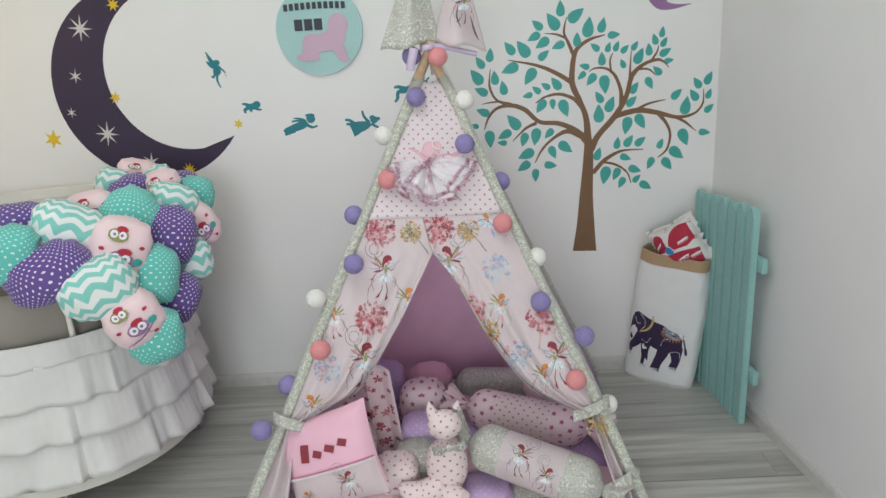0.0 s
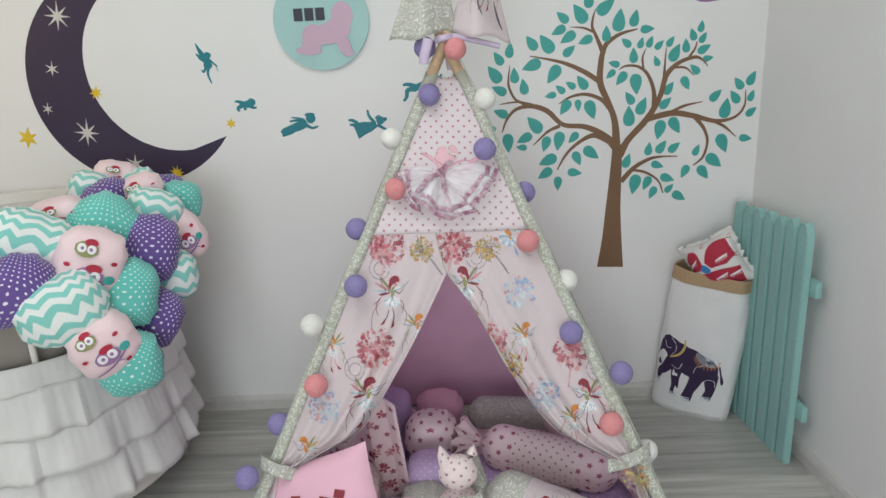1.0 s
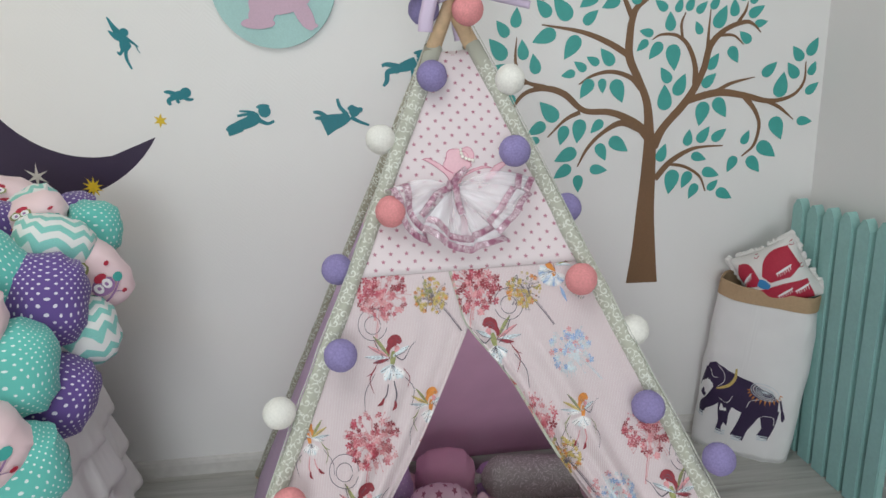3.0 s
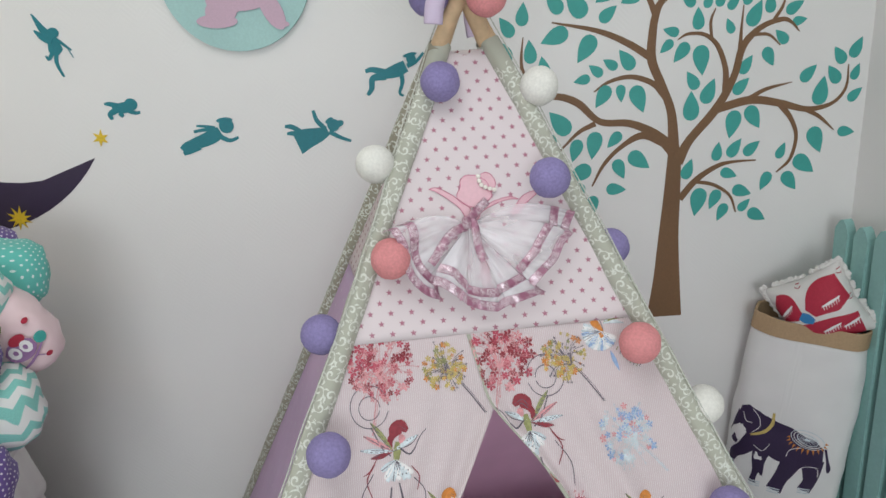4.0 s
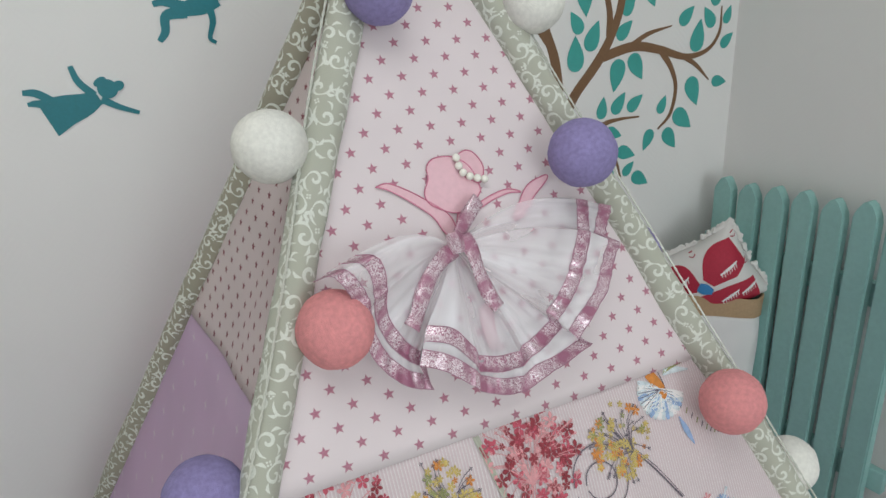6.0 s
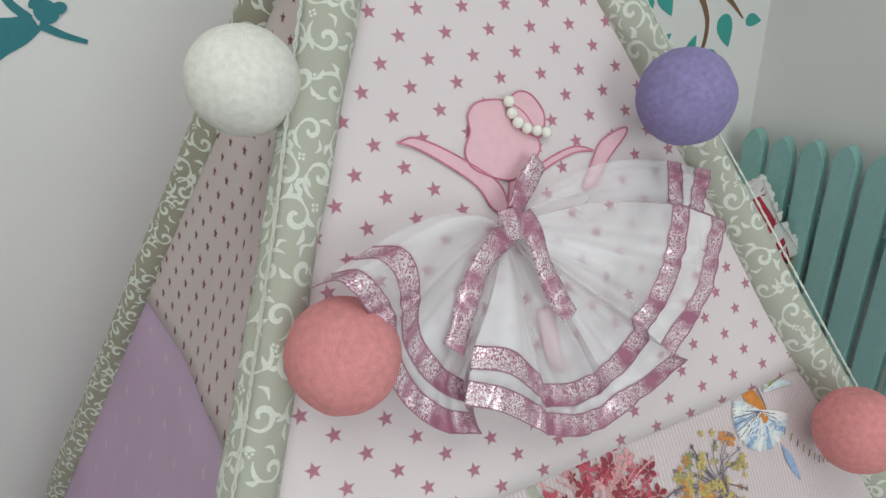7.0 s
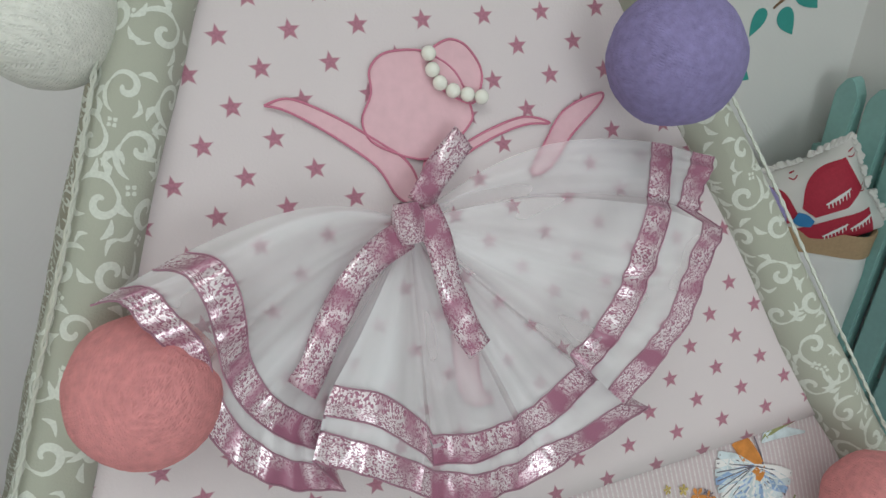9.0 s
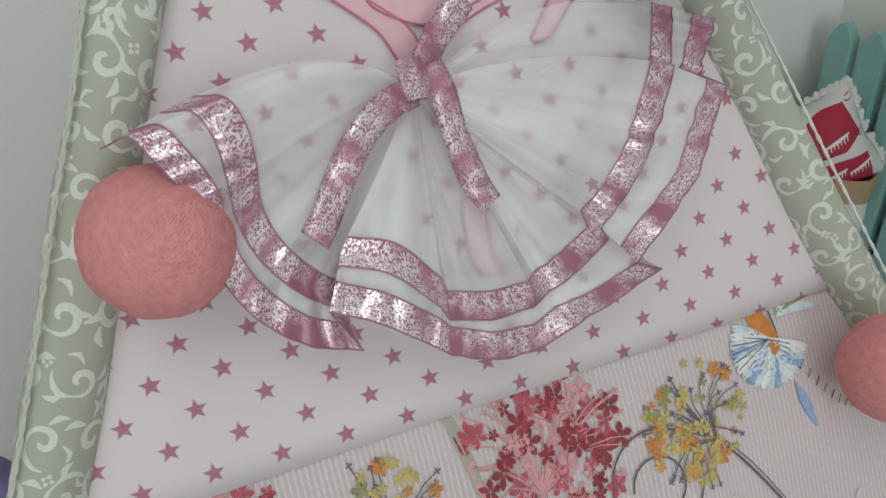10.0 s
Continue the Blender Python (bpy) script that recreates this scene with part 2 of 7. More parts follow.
def thread_relief(m):
    """Threads wound in crossing great circles."""
    nt = m.node_tree
    b = nt.nodes["Principled BSDF"]
    co = nt.nodes.new("ShaderNodeTexCoord")
    total = None
    for k, turn in enumerate(((0.2, 0.5, 0.1), (1.1, -0.4, 0.9), (0.4, 1.2, 2.1))):
        mp = nt.nodes.new("ShaderNodeMapping")
        mp.inputs["Rotation"].default_value = turn
        nt.links.new(co.outputs["Object"], mp.inputs["Vector"])
        w = nt.nodes.new("ShaderNodeTexWave")
        w.bands_direction = "Z"
        w.inputs["Scale"].default_value = 260.0
        w.inputs["Distortion"].default_value = 9.0
        w.inputs["Detail Scale"].default_value = 0.35
        nt.links.new(mp.outputs[0], w.inputs["Vector"])
        total = w.outputs["Fac"] if total is None else maths(nt, "MAXIMUM", total, w.outputs["Fac"])
    bump = nt.nodes.new("ShaderNodeBump")
    bump.inputs["Strength"].default_value = 0.55
    bump.inputs["Distance"].default_value = 0.0008
    nt.links.new(total, bump.inputs["Height"])
    nt.links.new(bump.outputs[0], b.inputs["Normal"])


for m in (BALL_VIOLET, BALL_PINK, BALL_WHITE):
    thread_relief(m)


def wallpaper(name, colour):
    """White paper with an embossed herringbone."""
    m = bpy.data.materials.new(name)
    m.use_nodes = True
    nt = m.node_tree
    b = nt.nodes["Principled BSDF"]
    b.inputs["Roughness"].default_value = 0.6
    co = nt.nodes.new("ShaderNodeTexCoord")
    s = nt.nodes.new("ShaderNodeSeparateXYZ")
    nt.links.new(co.outputs["Object"], s.inputs[0])
    tri = maths(nt, "PINGPONG", maths(nt, "ADD", s.outputs[0], maths(nt, "MULTIPLY", s.outputs[1], 1.0)), 0.034)
    band = maths(nt, "FRACT", maths(nt, "DIVIDE", maths(nt, "ADD", tri, s.outputs[2]), 0.0135))
    ridge = maths(nt, "ABSOLUTE", maths(nt, "SUBTRACT", band, 0.5))
    n = nt.nodes.new("ShaderNodeTexNoise")
    n.inputs["Scale"].default_value = 400.0
    nt.links.new(co.outputs["Object"], n.inputs["Vector"])
    big = nt.nodes.new("ShaderNodeTexNoise")
    big.inputs["Scale"].default_value = 2.0
    nt.links.new(co.outputs["Object"], big.inputs["Vector"])
    bump = nt.nodes.new("ShaderNodeBump")
    bump.inputs["Strength"].default_value = 0.4
    bump.inputs["Distance"].default_value = 0.0012
    worn = nt.nodes.new("ShaderNodeTexNoise")
    worn.inputs["Scale"].default_value = 9.0
    nt.links.new(co.outputs["Object"], worn.inputs["Vector"])
    ridge = maths(nt, "MULTIPLY", ridge, smooth(nt, worn.outputs["Fac"], 0.2, 0.8))
    nt.links.new(maths(nt, "MULTIPLY_ADD", n.outputs["Fac"], 0.5, ridge), bump.inputs["Height"])
    nt.links.new(bump.outputs[0], b.inputs["Normal"])
    nt.links.new(scaled(nt, node_colour(nt, colour), big.outputs["Fac"], 0.97, 1.03), b.inputs["Base Color"])
    return m


WALLPAPER = wallpaper("white_herringbone_wallpaper", (0.80, 0.795, 0.78))
CEILING = mat("white_ceiling_paint", (0.82, 0.82, 0.80), 0.8)


def plank_material():
    """Whitewashed oak laminate, each board of its own tone."""
    m = bpy.data.materials.new("grey_whitewashed_laminate")
    m.use_nodes = True
    nt = m.node_tree
    b = nt.nodes["Principled BSDF"]
    b.inputs["Roughness"].default_value = 0.38
    co = nt.nodes.new("ShaderNodeTexCoord")
    info = nt.nodes.new("ShaderNodeObjectInfo")
    off = nt.nodes.new("ShaderNodeVectorMath")
    off.operation = "ADD"
    shift = nt.nodes.new("ShaderNodeCombineXYZ")
    nt.links.new(maths(nt, "MULTIPLY", info.outputs["Random"], 37.0), shift.inputs[0])
    nt.links.new(maths(nt, "MULTIPLY", info.outputs["Random"], 11.0), shift.inputs[1])
    nt.links.new(co.outputs["Object"], off.inputs[0])
    nt.links.new(shift.outputs[0], off.inputs[1])
    mp = nt.nodes.new("ShaderNodeMapping")
    mp.inputs["Scale"].default_value = (1.6, 26.0, 1.0)
    nt.links.new(off.outputs[0], mp.inputs["Vector"])
    n = nt.nodes.new("ShaderNodeTexNoise")
    n.inputs["Scale"].default_value = 1.0
    n.inputs["Detail"].default_value = 6.0
    n.inputs["Roughness"].default_value = 0.6
    nt.links.new(mp.outputs[0], n.inputs["Vector"])
    fac = smooth(nt, n.outputs["Fac"], 0.32, 0.68)
    c = blended(nt, fac, node_colour(nt, (0.32, 0.31, 0.28)), node_colour(nt, (0.58, 0.575, 0.54)))
    c = scaled(nt, c, info.outputs["Random"], 0.86, 1.12)
    nt.links.new(c, b.inputs["Base Color"])
    bump = nt.nodes.new("ShaderNodeBump")
    bump.inputs["Strength"].default_value = 0.12
    bump.inputs["Distance"].default_value = 0.001
    nt.links.new(n.outputs["Fac"], bump.inputs["Height"])
    nt.links.new(bump.outputs[0], b.inputs["Normal"])
    return m


PLANK = plank_material()
SKIRTING = mat("grey_white_skirting", (0.60, 0.585, 0.56), 0.4, grain=0.05, grain_scale=40)
GAP = mat("dark_joint", (0.08, 0.075, 0.07), 0.9)


# ---- mesh helpers ----
def thing(name, at, label, category, group="", kind=""):
    ob = new(name)
    ob.location = at
    ob.empty_display_size = 0.05
    return tagged(ob, label, category, group, kind)


def part(name, bm, material, parent=None, label="", shade=True):
    """Links a bmesh, in world metres, as one mesh under a thing or part."""
    me = bpy.data.meshes.new(name)
    bm.normal_update()
    bm.to_mesh(me)
    bm.free()
    for m in material if isinstance(material, (list, tuple)) else [material]:
        me.materials.append(m)
    if shade:
        me.polygons.foreach_set("use_smooth", [True] * len(me.polygons))
        me.set_sharp_from_angle(angle=radians(40))
    ob = new(name, me)
    if parent is not None:
        ob.parent = parent
        m = Matrix.Identity(4) if parent.parent else Matrix.Translation(parent.location)
        ob.matrix_parent_inverse = m.inverted()
    if label:
        ob["label"] = label
    return ob


def box(bm, x0, y0, z0, x1, y1, z1, bevel=0.0, m=None):
    r = bmesh.ops.create_cube(bm, size=1.0)
    vs = r["verts"]
    for v in vs:
        v.co = Vector(((x0 + x1) / 2 + v.co.x * (x1 - x0), (y0 + y1) / 2 + v.co.y * (y1 - y0), (z0 + z1) / 2 + v.co.z * (z1 - z0)))
    if bevel:
        es = list({e for v in vs for e in v.link_edges})
        r = bmesh.ops.bevel(bm, geom=es, offset=bevel, segments=2, affect="EDGES", profile=0.5)
        vs = list({v for f in r["faces"] for v in f.verts} | {v for v in vs if v.is_valid})
    if m is not None:
        bmesh.ops.transform(bm, matrix=m, verts=vs)
    return bm


def prism(bm, pts, y0, y1, mi=0):
    """A flat plate in the x-z plane from y0 to y1."""
    a = [bm.verts.new((x, y0, z)) for x, z in pts]
    b = [bm.verts.new((x, y1, z)) for x, z in pts]
    fs = [bm.faces.new(a), bm.faces.new(b[::-1])]
    n = len(pts)
    for i in range(n):
        fs.append(bm.faces.new((a[i], b[i], b[(i + 1) % n], a[(i + 1) % n])))
    for f in fs:
        f.material_index = mi
    bmesh.ops.recalc_face_normals(bm, faces=fs)


def spline(pts, n):
    """Points along a Catmull-Rom curve through pts, n steps a span."""
    p = [Vector(q) for q in pts]
    p = [p[0] * 2 - p[1]] + p + [p[-1] * 2 - p[-2]]
    out = []
    for i in range(1, len(p) - 2):
        for k in range(n):
            t = k / n
            out.append(0.5 * (2 * p[i] + (p[i + 1] - p[i - 1]) * t + (2 * p[i - 1] - 5 * p[i] + 4 * p[i + 1] - p[i + 2]) * t * t + (3 * p[i] - p[i - 1] - 3 * p[i + 1] + p[i + 2]) * t ** 3))
    return out + [p[-2]]


def stroke_outline(pts, n=6):
    """The outline of a tapering brush stroke; pts: (x, z, width)."""
    c = spline([(x, z, w) for x, z, w in pts], n)
    left, right = [], []
    for i, q in enumerate(c):
        d = (c[min(i + 1, len(c) - 1)] - c[max(i - 1, 0)]).xy
        d = d.normalized() if d.length else Vector((1, 0))
        side = Vector((-d.y, d.x)) * max(q.z, 0.0006) / 2
        left.append((q.x + side.x, q.y + side.y))
        right.append((q.x - side.x, q.y - side.y))
    return left + right[::-1]


def ribbon_strip(bm, pts, y0, y1, mi=0, n=6):
    """A stroke as a strip of plates (safe for bent strokes)."""
    o = stroke_outline(pts, n)
    k = len(o) // 2
    left, right = o[:k], o[k:][::-1]
    rows = []
    for a, b in zip(left, right):
        rows.append([bm.verts.new((a[0], y0, a[1])), bm.verts.new((b[0], y0, b[1])), bm.verts.new((b[0], y1, b[1])), bm.verts.new((a[0], y1, a[1]))])
    fs = [bm.faces.new(rows[0]), bm.faces.new(rows[-1][::-1])]
    for a, b in zip(rows, rows[1:]):
        for i in range(4):
            fs.append(bm.faces.new((a[i], a[(i + 1) % 4], b[(i + 1) % 4], b[i])))
    for f in fs:
        f.material_index = mi
    bmesh.ops.recalc_face_normals(bm, faces=fs)


def oval(cx, cz, rx, rz, turn=0.0, n=20):
    c, s = math.cos(radians(turn)), math.sin(radians(turn))
    return [(cx + rx * math.cos(a) * c - rz * math.sin(a) * s, cz + rx * math.cos(a) * s + rz * math.sin(a) * c) for a in (2 * math.pi * i / n for i in range(n))]


def tube(bm, pts, radii, sides=12, cap=True, uv=None):
    """A round tube along points."""
    pts = [Vector(p) for p in pts]
    if isinstance(radii, (int, float)):
        radii = [radii] * len(pts)
    rings, up = [], Vector((0, 0, 1))
    length = 0.0
    for i, p in enumerate(pts):
        d = (pts[min(i + 1, len(pts) - 1)] - pts[max(i - 1, 0)]).normalized()
        a = d.cross(up if abs(d.dot(up)) < 0.95 else Vector((1, 0, 0))).normalized()
        b = d.cross(a)
        length += (p - pts[i - 1]).length if i else 0
        rings.append(([bm.verts.new(p + radii[i] * (math.cos(t) * a + math.sin(t) * b)) for t in (2 * math.pi * k / sides for k in range(sides))], length, radii[i]))
    layer = bm.loops.layers.uv.verify()
    for (r0, l0, w0), (r1, l1, w1) in zip(rings, rings[1:]):
        for k in range(sides):
            f = bm.faces.new((r0[k], r0[(k + 1) % sides], r1[(k + 1) % sides], r1[k]))
            w = max(w0, w1) * 2 * math.pi / sides
            for lp, q in zip(f.loops, ((k * w, l0), ((k + 1) * w, l0), ((k + 1) * w, l1), (k * w, l1))):
                lp[layer].uv = q
    if cap:
        bm.faces.new(rings[0][0][::-1])
        bm.faces.new(rings[-1][0])
    return bm


def sheet(bm, rows, uvs=None, mi=0, closed=False):
    """A grid of points as a cloth sheet; uvs in metres of the same shape."""
    layer = bm.loops.layers.uv.verify()
    vs = [[bm.verts.new(p) for p in row] for row in rows]
    n = len(rows[0])
    for i in range(len(rows) - 1):
        for j in range(n if closed else n - 1):
            k = (j + 1) % n
            f = bm.faces.new((vs[i][j], vs[i][k], vs[i + 1][k], vs[i + 1][j]))
            f.material_index = mi
            if uvs:
                for lp, q in zip(f.loops, (uvs[i][j], uvs[i][k], uvs[i + 1][k], uvs[i + 1][j])):
                    lp[layer].uv = q
    return vs


def thicken(ob, t):
    s = ob.modifiers.new("thickness", "SOLIDIFY")
    s.thickness, s.offset = t, -1
    return ob


def ball_mesh(bm, centre, rx, ry, rz, seg=24, rings=14, m=None, lumps=0.0, seed=0, power=1.0):
    """A soft lump: an ellipsoid with an uneven surface, and UVs in metres."""
    layer = bm.loops.layers.uv.verify()
    grid = []
    for i in range(rings + 1):
        th = math.pi * i / rings
        row = []
        for j in range(seg):
            ph = 2 * math.pi * j / seg
            d = Vector((math.sin(th) * math.cos(ph), math.sin(th) * math.sin(ph), math.cos(th)))
            if power != 1.0:
                d = Vector([math.copysign(abs(c) ** power, c) for c in d])
            k = 1 + lumps * noise.noise(d * 2.2 + Vector((seed * 7.3, seed * 3.1, 0)))
            p = Vector((d.x * rx, d.y * ry, d.z * rz)) * k
            row.append((m @ p if m is not None else p) + Vector(centre))
        grid.append(row)
    vs = [[bm.verts.new(p) for p in row] for row in grid]
    r = (rx + ry) / 2
    for i in range(rings):
        for j in range(seg):
            k = (j + 1) % seg
            f = bm.faces.new((vs[i][j], vs[i + 1][j], vs[i + 1][k], vs[i][k]))
            for lp, (ii, jj) in zip(f.loops, ((i, j), (i + 1, j), (i + 1, j + 1), (i, j + 1))):
                lp[layer].uv = (2 * math.pi * r * jj / seg * 0.8, math.pi * rz * ii / rings)
    bmesh.ops.remove_doubles(bm, verts=[v for v in vs[0] + vs[-1]], dist=1e-6)
    return bm


# ---- the room ----
WALL_Y = 2.95
RIGHT_X, RIGHT_SLOPE = 1.122, 0.06      # the right wall stands a little out of square
LEFT_X, BACK_Y, HEIGHT = -2.35, -2.1, 2.6
END_X = RIGHT_X + RIGHT_SLOPE * (WALL_Y - BACK_Y)


def wall_right_x(y):
    return RIGHT_X + RIGHT_SLOPE * (WALL_Y - y)


def setting(name, bm, material, label):
    return tagged(part(name, bm, material, None, label, shade=False), label, name.split("_")[0], kind="structure")


bm = bmesh.new()
box(bm, LEFT_X - 0.1, WALL_Y, -0.05, wall_right_x(WALL_Y) + 0.1, WALL_Y + 0.1, HEIGHT)
setting("wall_north", bm, WALLPAPER, "white wall with embossed herringbone wallpaper")
bm = bmesh.new()
box(bm, LEFT_X - 0.1, BACK_Y, -0.05, LEFT_X, WALL_Y, HEIGHT)
setting("wall_west", bm, WALLPAPER, "white papered side wall beside the crib")
bm = bmesh.new()
a, b = Vector((wall_right_x(WALL_Y), WALL_Y, 0)), Vector((END_X, BACK_Y, 0))
out = Vector((0.1, 0.02, 0))
vs = [bm.verts.new(p + Vector((0, 0, z))) for z in (-0.05, HEIGHT) for p in (a, b, b + out, a + out)]
for f in ((0, 1, 2, 3), (4, 5, 6, 7), (0, 1, 5, 4), (1, 2, 6, 5), (2, 3, 7, 6), (3, 0, 4, 7)):
    bm.faces.new([vs[i] for i in f])
bmesh.ops.recalc_face_normals(bm, faces=bm.faces)
setting("wall_east", bm, WALLPAPER, "white papered side wall behind the mint fence")
bm = bmesh.new()
# a window opens in the wall behind the camera
for q in ((LEFT_X - 0.1, -0.05, -1.22, HEIGHT), (0.42, -0.05, END_X + 0.2, HEIGHT), (-1.22, -0.05, 0.42, 0.65), (-1.22, 2.15, 0.42, HEIGHT)):
    box(bm, q[0], BACK_Y - 0.1, q[1], q[2], BACK_Y, q[3])
setting("wall_south", bm, WALLPAPER, "white papered wall with a window opening")
bm = bmesh.new()
box(bm, LEFT_X - 0.1, BACK_Y - 0.1, HEIGHT, END_X + 0.2, WALL_Y + 0.1, HEIGHT + 0.1)
setting("ceiling", bm, CEILING, "plain white ceiling")
bm = bmesh.new()
box(bm, LEFT_X - 0.1, BACK_Y - 0.1, -0.1, END_X + 0.2, WALL_Y + 0.1, -0.012)
floor = setting("floor", bm, GAP, "floor of grey whitewashed laminate boards")


def skirting(a, b, nm):
    d = (b - a).normalized()
    n = Vector((-d.y, d.x, 0))
    bm = bmesh.new()
    prof = [(0, 0), (0.016, 0), (0.016, 0.04), (0.012, 0.052), (0.004, 0.058), (0, 0.058)]
    r0 = [bm.verts.new(a + n * p + Vector((0, 0, z))) for p, z in prof]
    r1 = [bm.verts.new(b + n * p + Vector((0, 0, z))) for p, z in prof]
    for i in range(len(prof)):
        bm.faces.new((r0[i], r0[(i + 1) % 6], r1[(i + 1) % 6], r1[i]))
    bm.faces.new(r0)
    bm.faces.new(r1[::-1])
    bmesh.ops.recalc_face_normals(bm, faces=bm.faces)
    return tagged(part(nm, bm, SKIRTING, None, "", shade=False), "grey-white skirting board along the wall", "baseboard", kind="structure")


skirting(Vector((RIGHT_X - 0.017, WALL_Y, 0)), Vector((LEFT_X, WALL_Y, 0)), "baseboard_north")
skirting(b, a + Vector((0, -0.003, 0)), "baseboard_east")

# ---- wall decals ----
DEC = WALL_Y - 0.0012


def decal(name, label, category="wall decal"):
    return lambda bm, m: tagged(part(name, bm, m, None, label, shade=False), label, category)


def crescent(oc, orad, ic, irad, n=48):
    d = math.dist(oc, ic)
    ang = math.atan2(ic[1] - oc[1], ic[0] - oc[0])
    ao = math.acos((orad ** 2 + d ** 2 - irad ** 2) / (2 * orad * d))
    ai = math.acos((irad ** 2 + d ** 2 - orad ** 2) / (2 * irad * d))
    out = [(oc[0] + orad * math.cos(t), oc[1] + orad * math.sin(t)) for t in (ang + ao + (2 * math.pi - 2 * ao) * i / n for i in range(n + 1))]
    inn = [(ic[0] + irad * math.cos(t), ic[1] + irad * math.sin(t)) for t in (ang - math.pi + (math.pi - ai) - (2 * math.pi - 2 * ai) * i / n for i in range(n + 1))]
    return out, inn


bm = bmesh.new()
out, inn = crescent((-1.145, 1.345), 0.385, (-0.995, 1.395), 0.318)
inn = [min(inn, key=lambda q: math.dist(q, p)) if 0 < i < len(out) - 1 else p for i, p in enumerate(out)]
rows = [[bm.verts.new((p[0], y, p[1])) for p in side] for side, y in ((out, DEC), (inn, DEC), (inn, WALL_Y), (out, WALL_Y))]
for k in range(4):
    for i in range(len(out) - 1):
        try:
            bm.faces.new((rows[k][i], rows[k][i + 1], rows[(k + 1) % 4][i + 1], rows[(k + 1) % 4][i]))
        except ValueError:
            pass
bmesh.ops.remove_doubles(bm, verts=bm.verts, dist=1e-5)
bmesh.ops.recalc_face_normals(bm, faces=bm.faces)
decal("moon_decal", "large dark violet crescent moon sticker on the white wall")(bm, MOON)


def star_decal(x, z, r, points, material, label, turn, y, inner=0.24):
    bm = bmesh.new()
    pts = []
    for i in range(points * 2):
        a = radians(turn) + math.pi * i / points
        k = r * (1.0 + 0.18 * math.sin(3.1 * i)) if i % 2 == 0 else r * inner
        pts.append((x + k * math.cos(a), z + k * math.sin(a)))
    prism(bm, pts, y, WALL_Y)
    tagged(part("star_decal", bm, material, None, "", shade=False), label, "wall decal", "stars round the moon")


for x, z, r, n in ((-1.374, 1.568, 0.052, 8), (-1.43, 1.39, 0.029, 6), (-1.475, 1.25, 0.023, 6), (-1.347, 1.157, 0.052, 8), (-1.187, 1.035, 0.038, 6)):
    star_decal(x, z, r, n, GREY_STAR, "silver-grey pointed star sticker on the violet moon", 84, DEC - 0.001)
for x, z, r, n in ((-1.287, 1.299, 0.026, 7), (-1.572, 1.148, 0.040, 6), (-1.036, 0.992, 0.032, 10), (-0.808, 1.168, 0.021, 6), (-1.229, 1.648, 0.028, 7)):
    star_decal(x, z, r, n, YELLOW_STAR, "small yellow pointed star sticker beside the moon", 80, DEC - 0.001, 0.4)


def figure_decal(x, z, s, strokes, ovals, label):
    """A flat flying shape from a few strokes and ovals, s metres to the unit."""
    bm = bmesh.new()
    for k, st in enumerate(strokes):
        ribbon_strip(bm, [(x + a * s, z + b * s, w * s) for a, b, w in st], DEC - 0.0002 * (k + 1), WALL_Y)
    for k, (a, b, ra, rb, turn) in enumerate(ovals):
        prism(bm, oval(x + a * s, z + b * s, ra * s, rb * s, turn), DEC - 0.0002 * (k + 8), WALL_Y)
    tagged(part("figure_decal", bm, TEAL, None, "", shade=False), label, "wall decal", "teal flying shapes")


LAB = "small teal flying silhouette sticker on the white wall"
figure_decal(-0.868, 1.385, 0.075, [[(0.0, 0.2, 0.2), (0.05, -0.15, 0.42), (0.08, -0.3, 0.1)], [(0.05, -0.2, 0.14), (0.0, -0.55, 0.11), (0.12, -0.95, 0.06)], [(-0.05, -0.2, 0.12), (-0.2, -0.4, 0.1), (-0.28, -0.3, 0.05)],
             [(0.08, 0.2, 0.12), (0.3, 0.0, 0.09), (0.5, -0.18, 0.05)], [(0.0, 0.15, 0.3), (-0.22, 0.5, 0.2), (-0.42, 0.92, 0.04)], [(0.0, 0.1, 0.24), (-0.25, 0.25, 0.2), (-0.45, 0.45, 0.04)], [(0.42, -0.16, 0.02), (0.52, -0.4, 0.02)]], [(0.08, 0.35, 0.17, 0.15, 0)], LAB)
figure_decal(-0.745, 1.23, 0.075, [[(-0.3, 0.02, 0.2), (0.0, 0.05, 0.34), (0.2, 0.08, 0.3)], [(-0.2, 0.0, 0.2), (-0.4, -0.12, 0.16), (-0.36, -0.28, 0.1)], [(0.1, 0.0, 0.16), (0.35, -0.12, 0.12), (0.52, -0.12, 0.08)], [(-0.1, 0.12, 0.16), (-0.35, 0.2, 0.14), (-0.52, 0.22, 0.06)], [(-0.1, -0.1, 0.14), (-0.02, -0.22, 0.1)]], [(0.28, 0.14, 0.2, 0.19, 0)], LAB)
figure_decal(-0.556, 1.152, 0.135, [[(-0.3, -0.12, 0.2), (0.0, -0.03, 0.24), (0.2, 0.06, 0.2)], [(-0.25, -0.1, 0.18), (-0.42, -0.14, 0.14), (-0.52, -0.2, 0.1)], [(-0.2, -0.16, 0.14), (-0.4, -0.24, 0.1), (-0.5, -0.28, 0.06)], [(0.15, 0.0, 0.1), (0.34, -0.1, 0.07), (0.5, -0.06, 0.05)],
             [(0.1, 0.1, 0.08), (-0.08, 0.12, 0.06), (-0.26, 0.1, 0.05)], [(0.12, 0.14, 0.06), (-0.05, 0.18, 0.05), (-0.2, 0.2, 0.03)]], [(0.32, 0.16, 0.13, 0.13, 0), (0.3, 0.26, 0.14, 0.05, 0)], LAB)
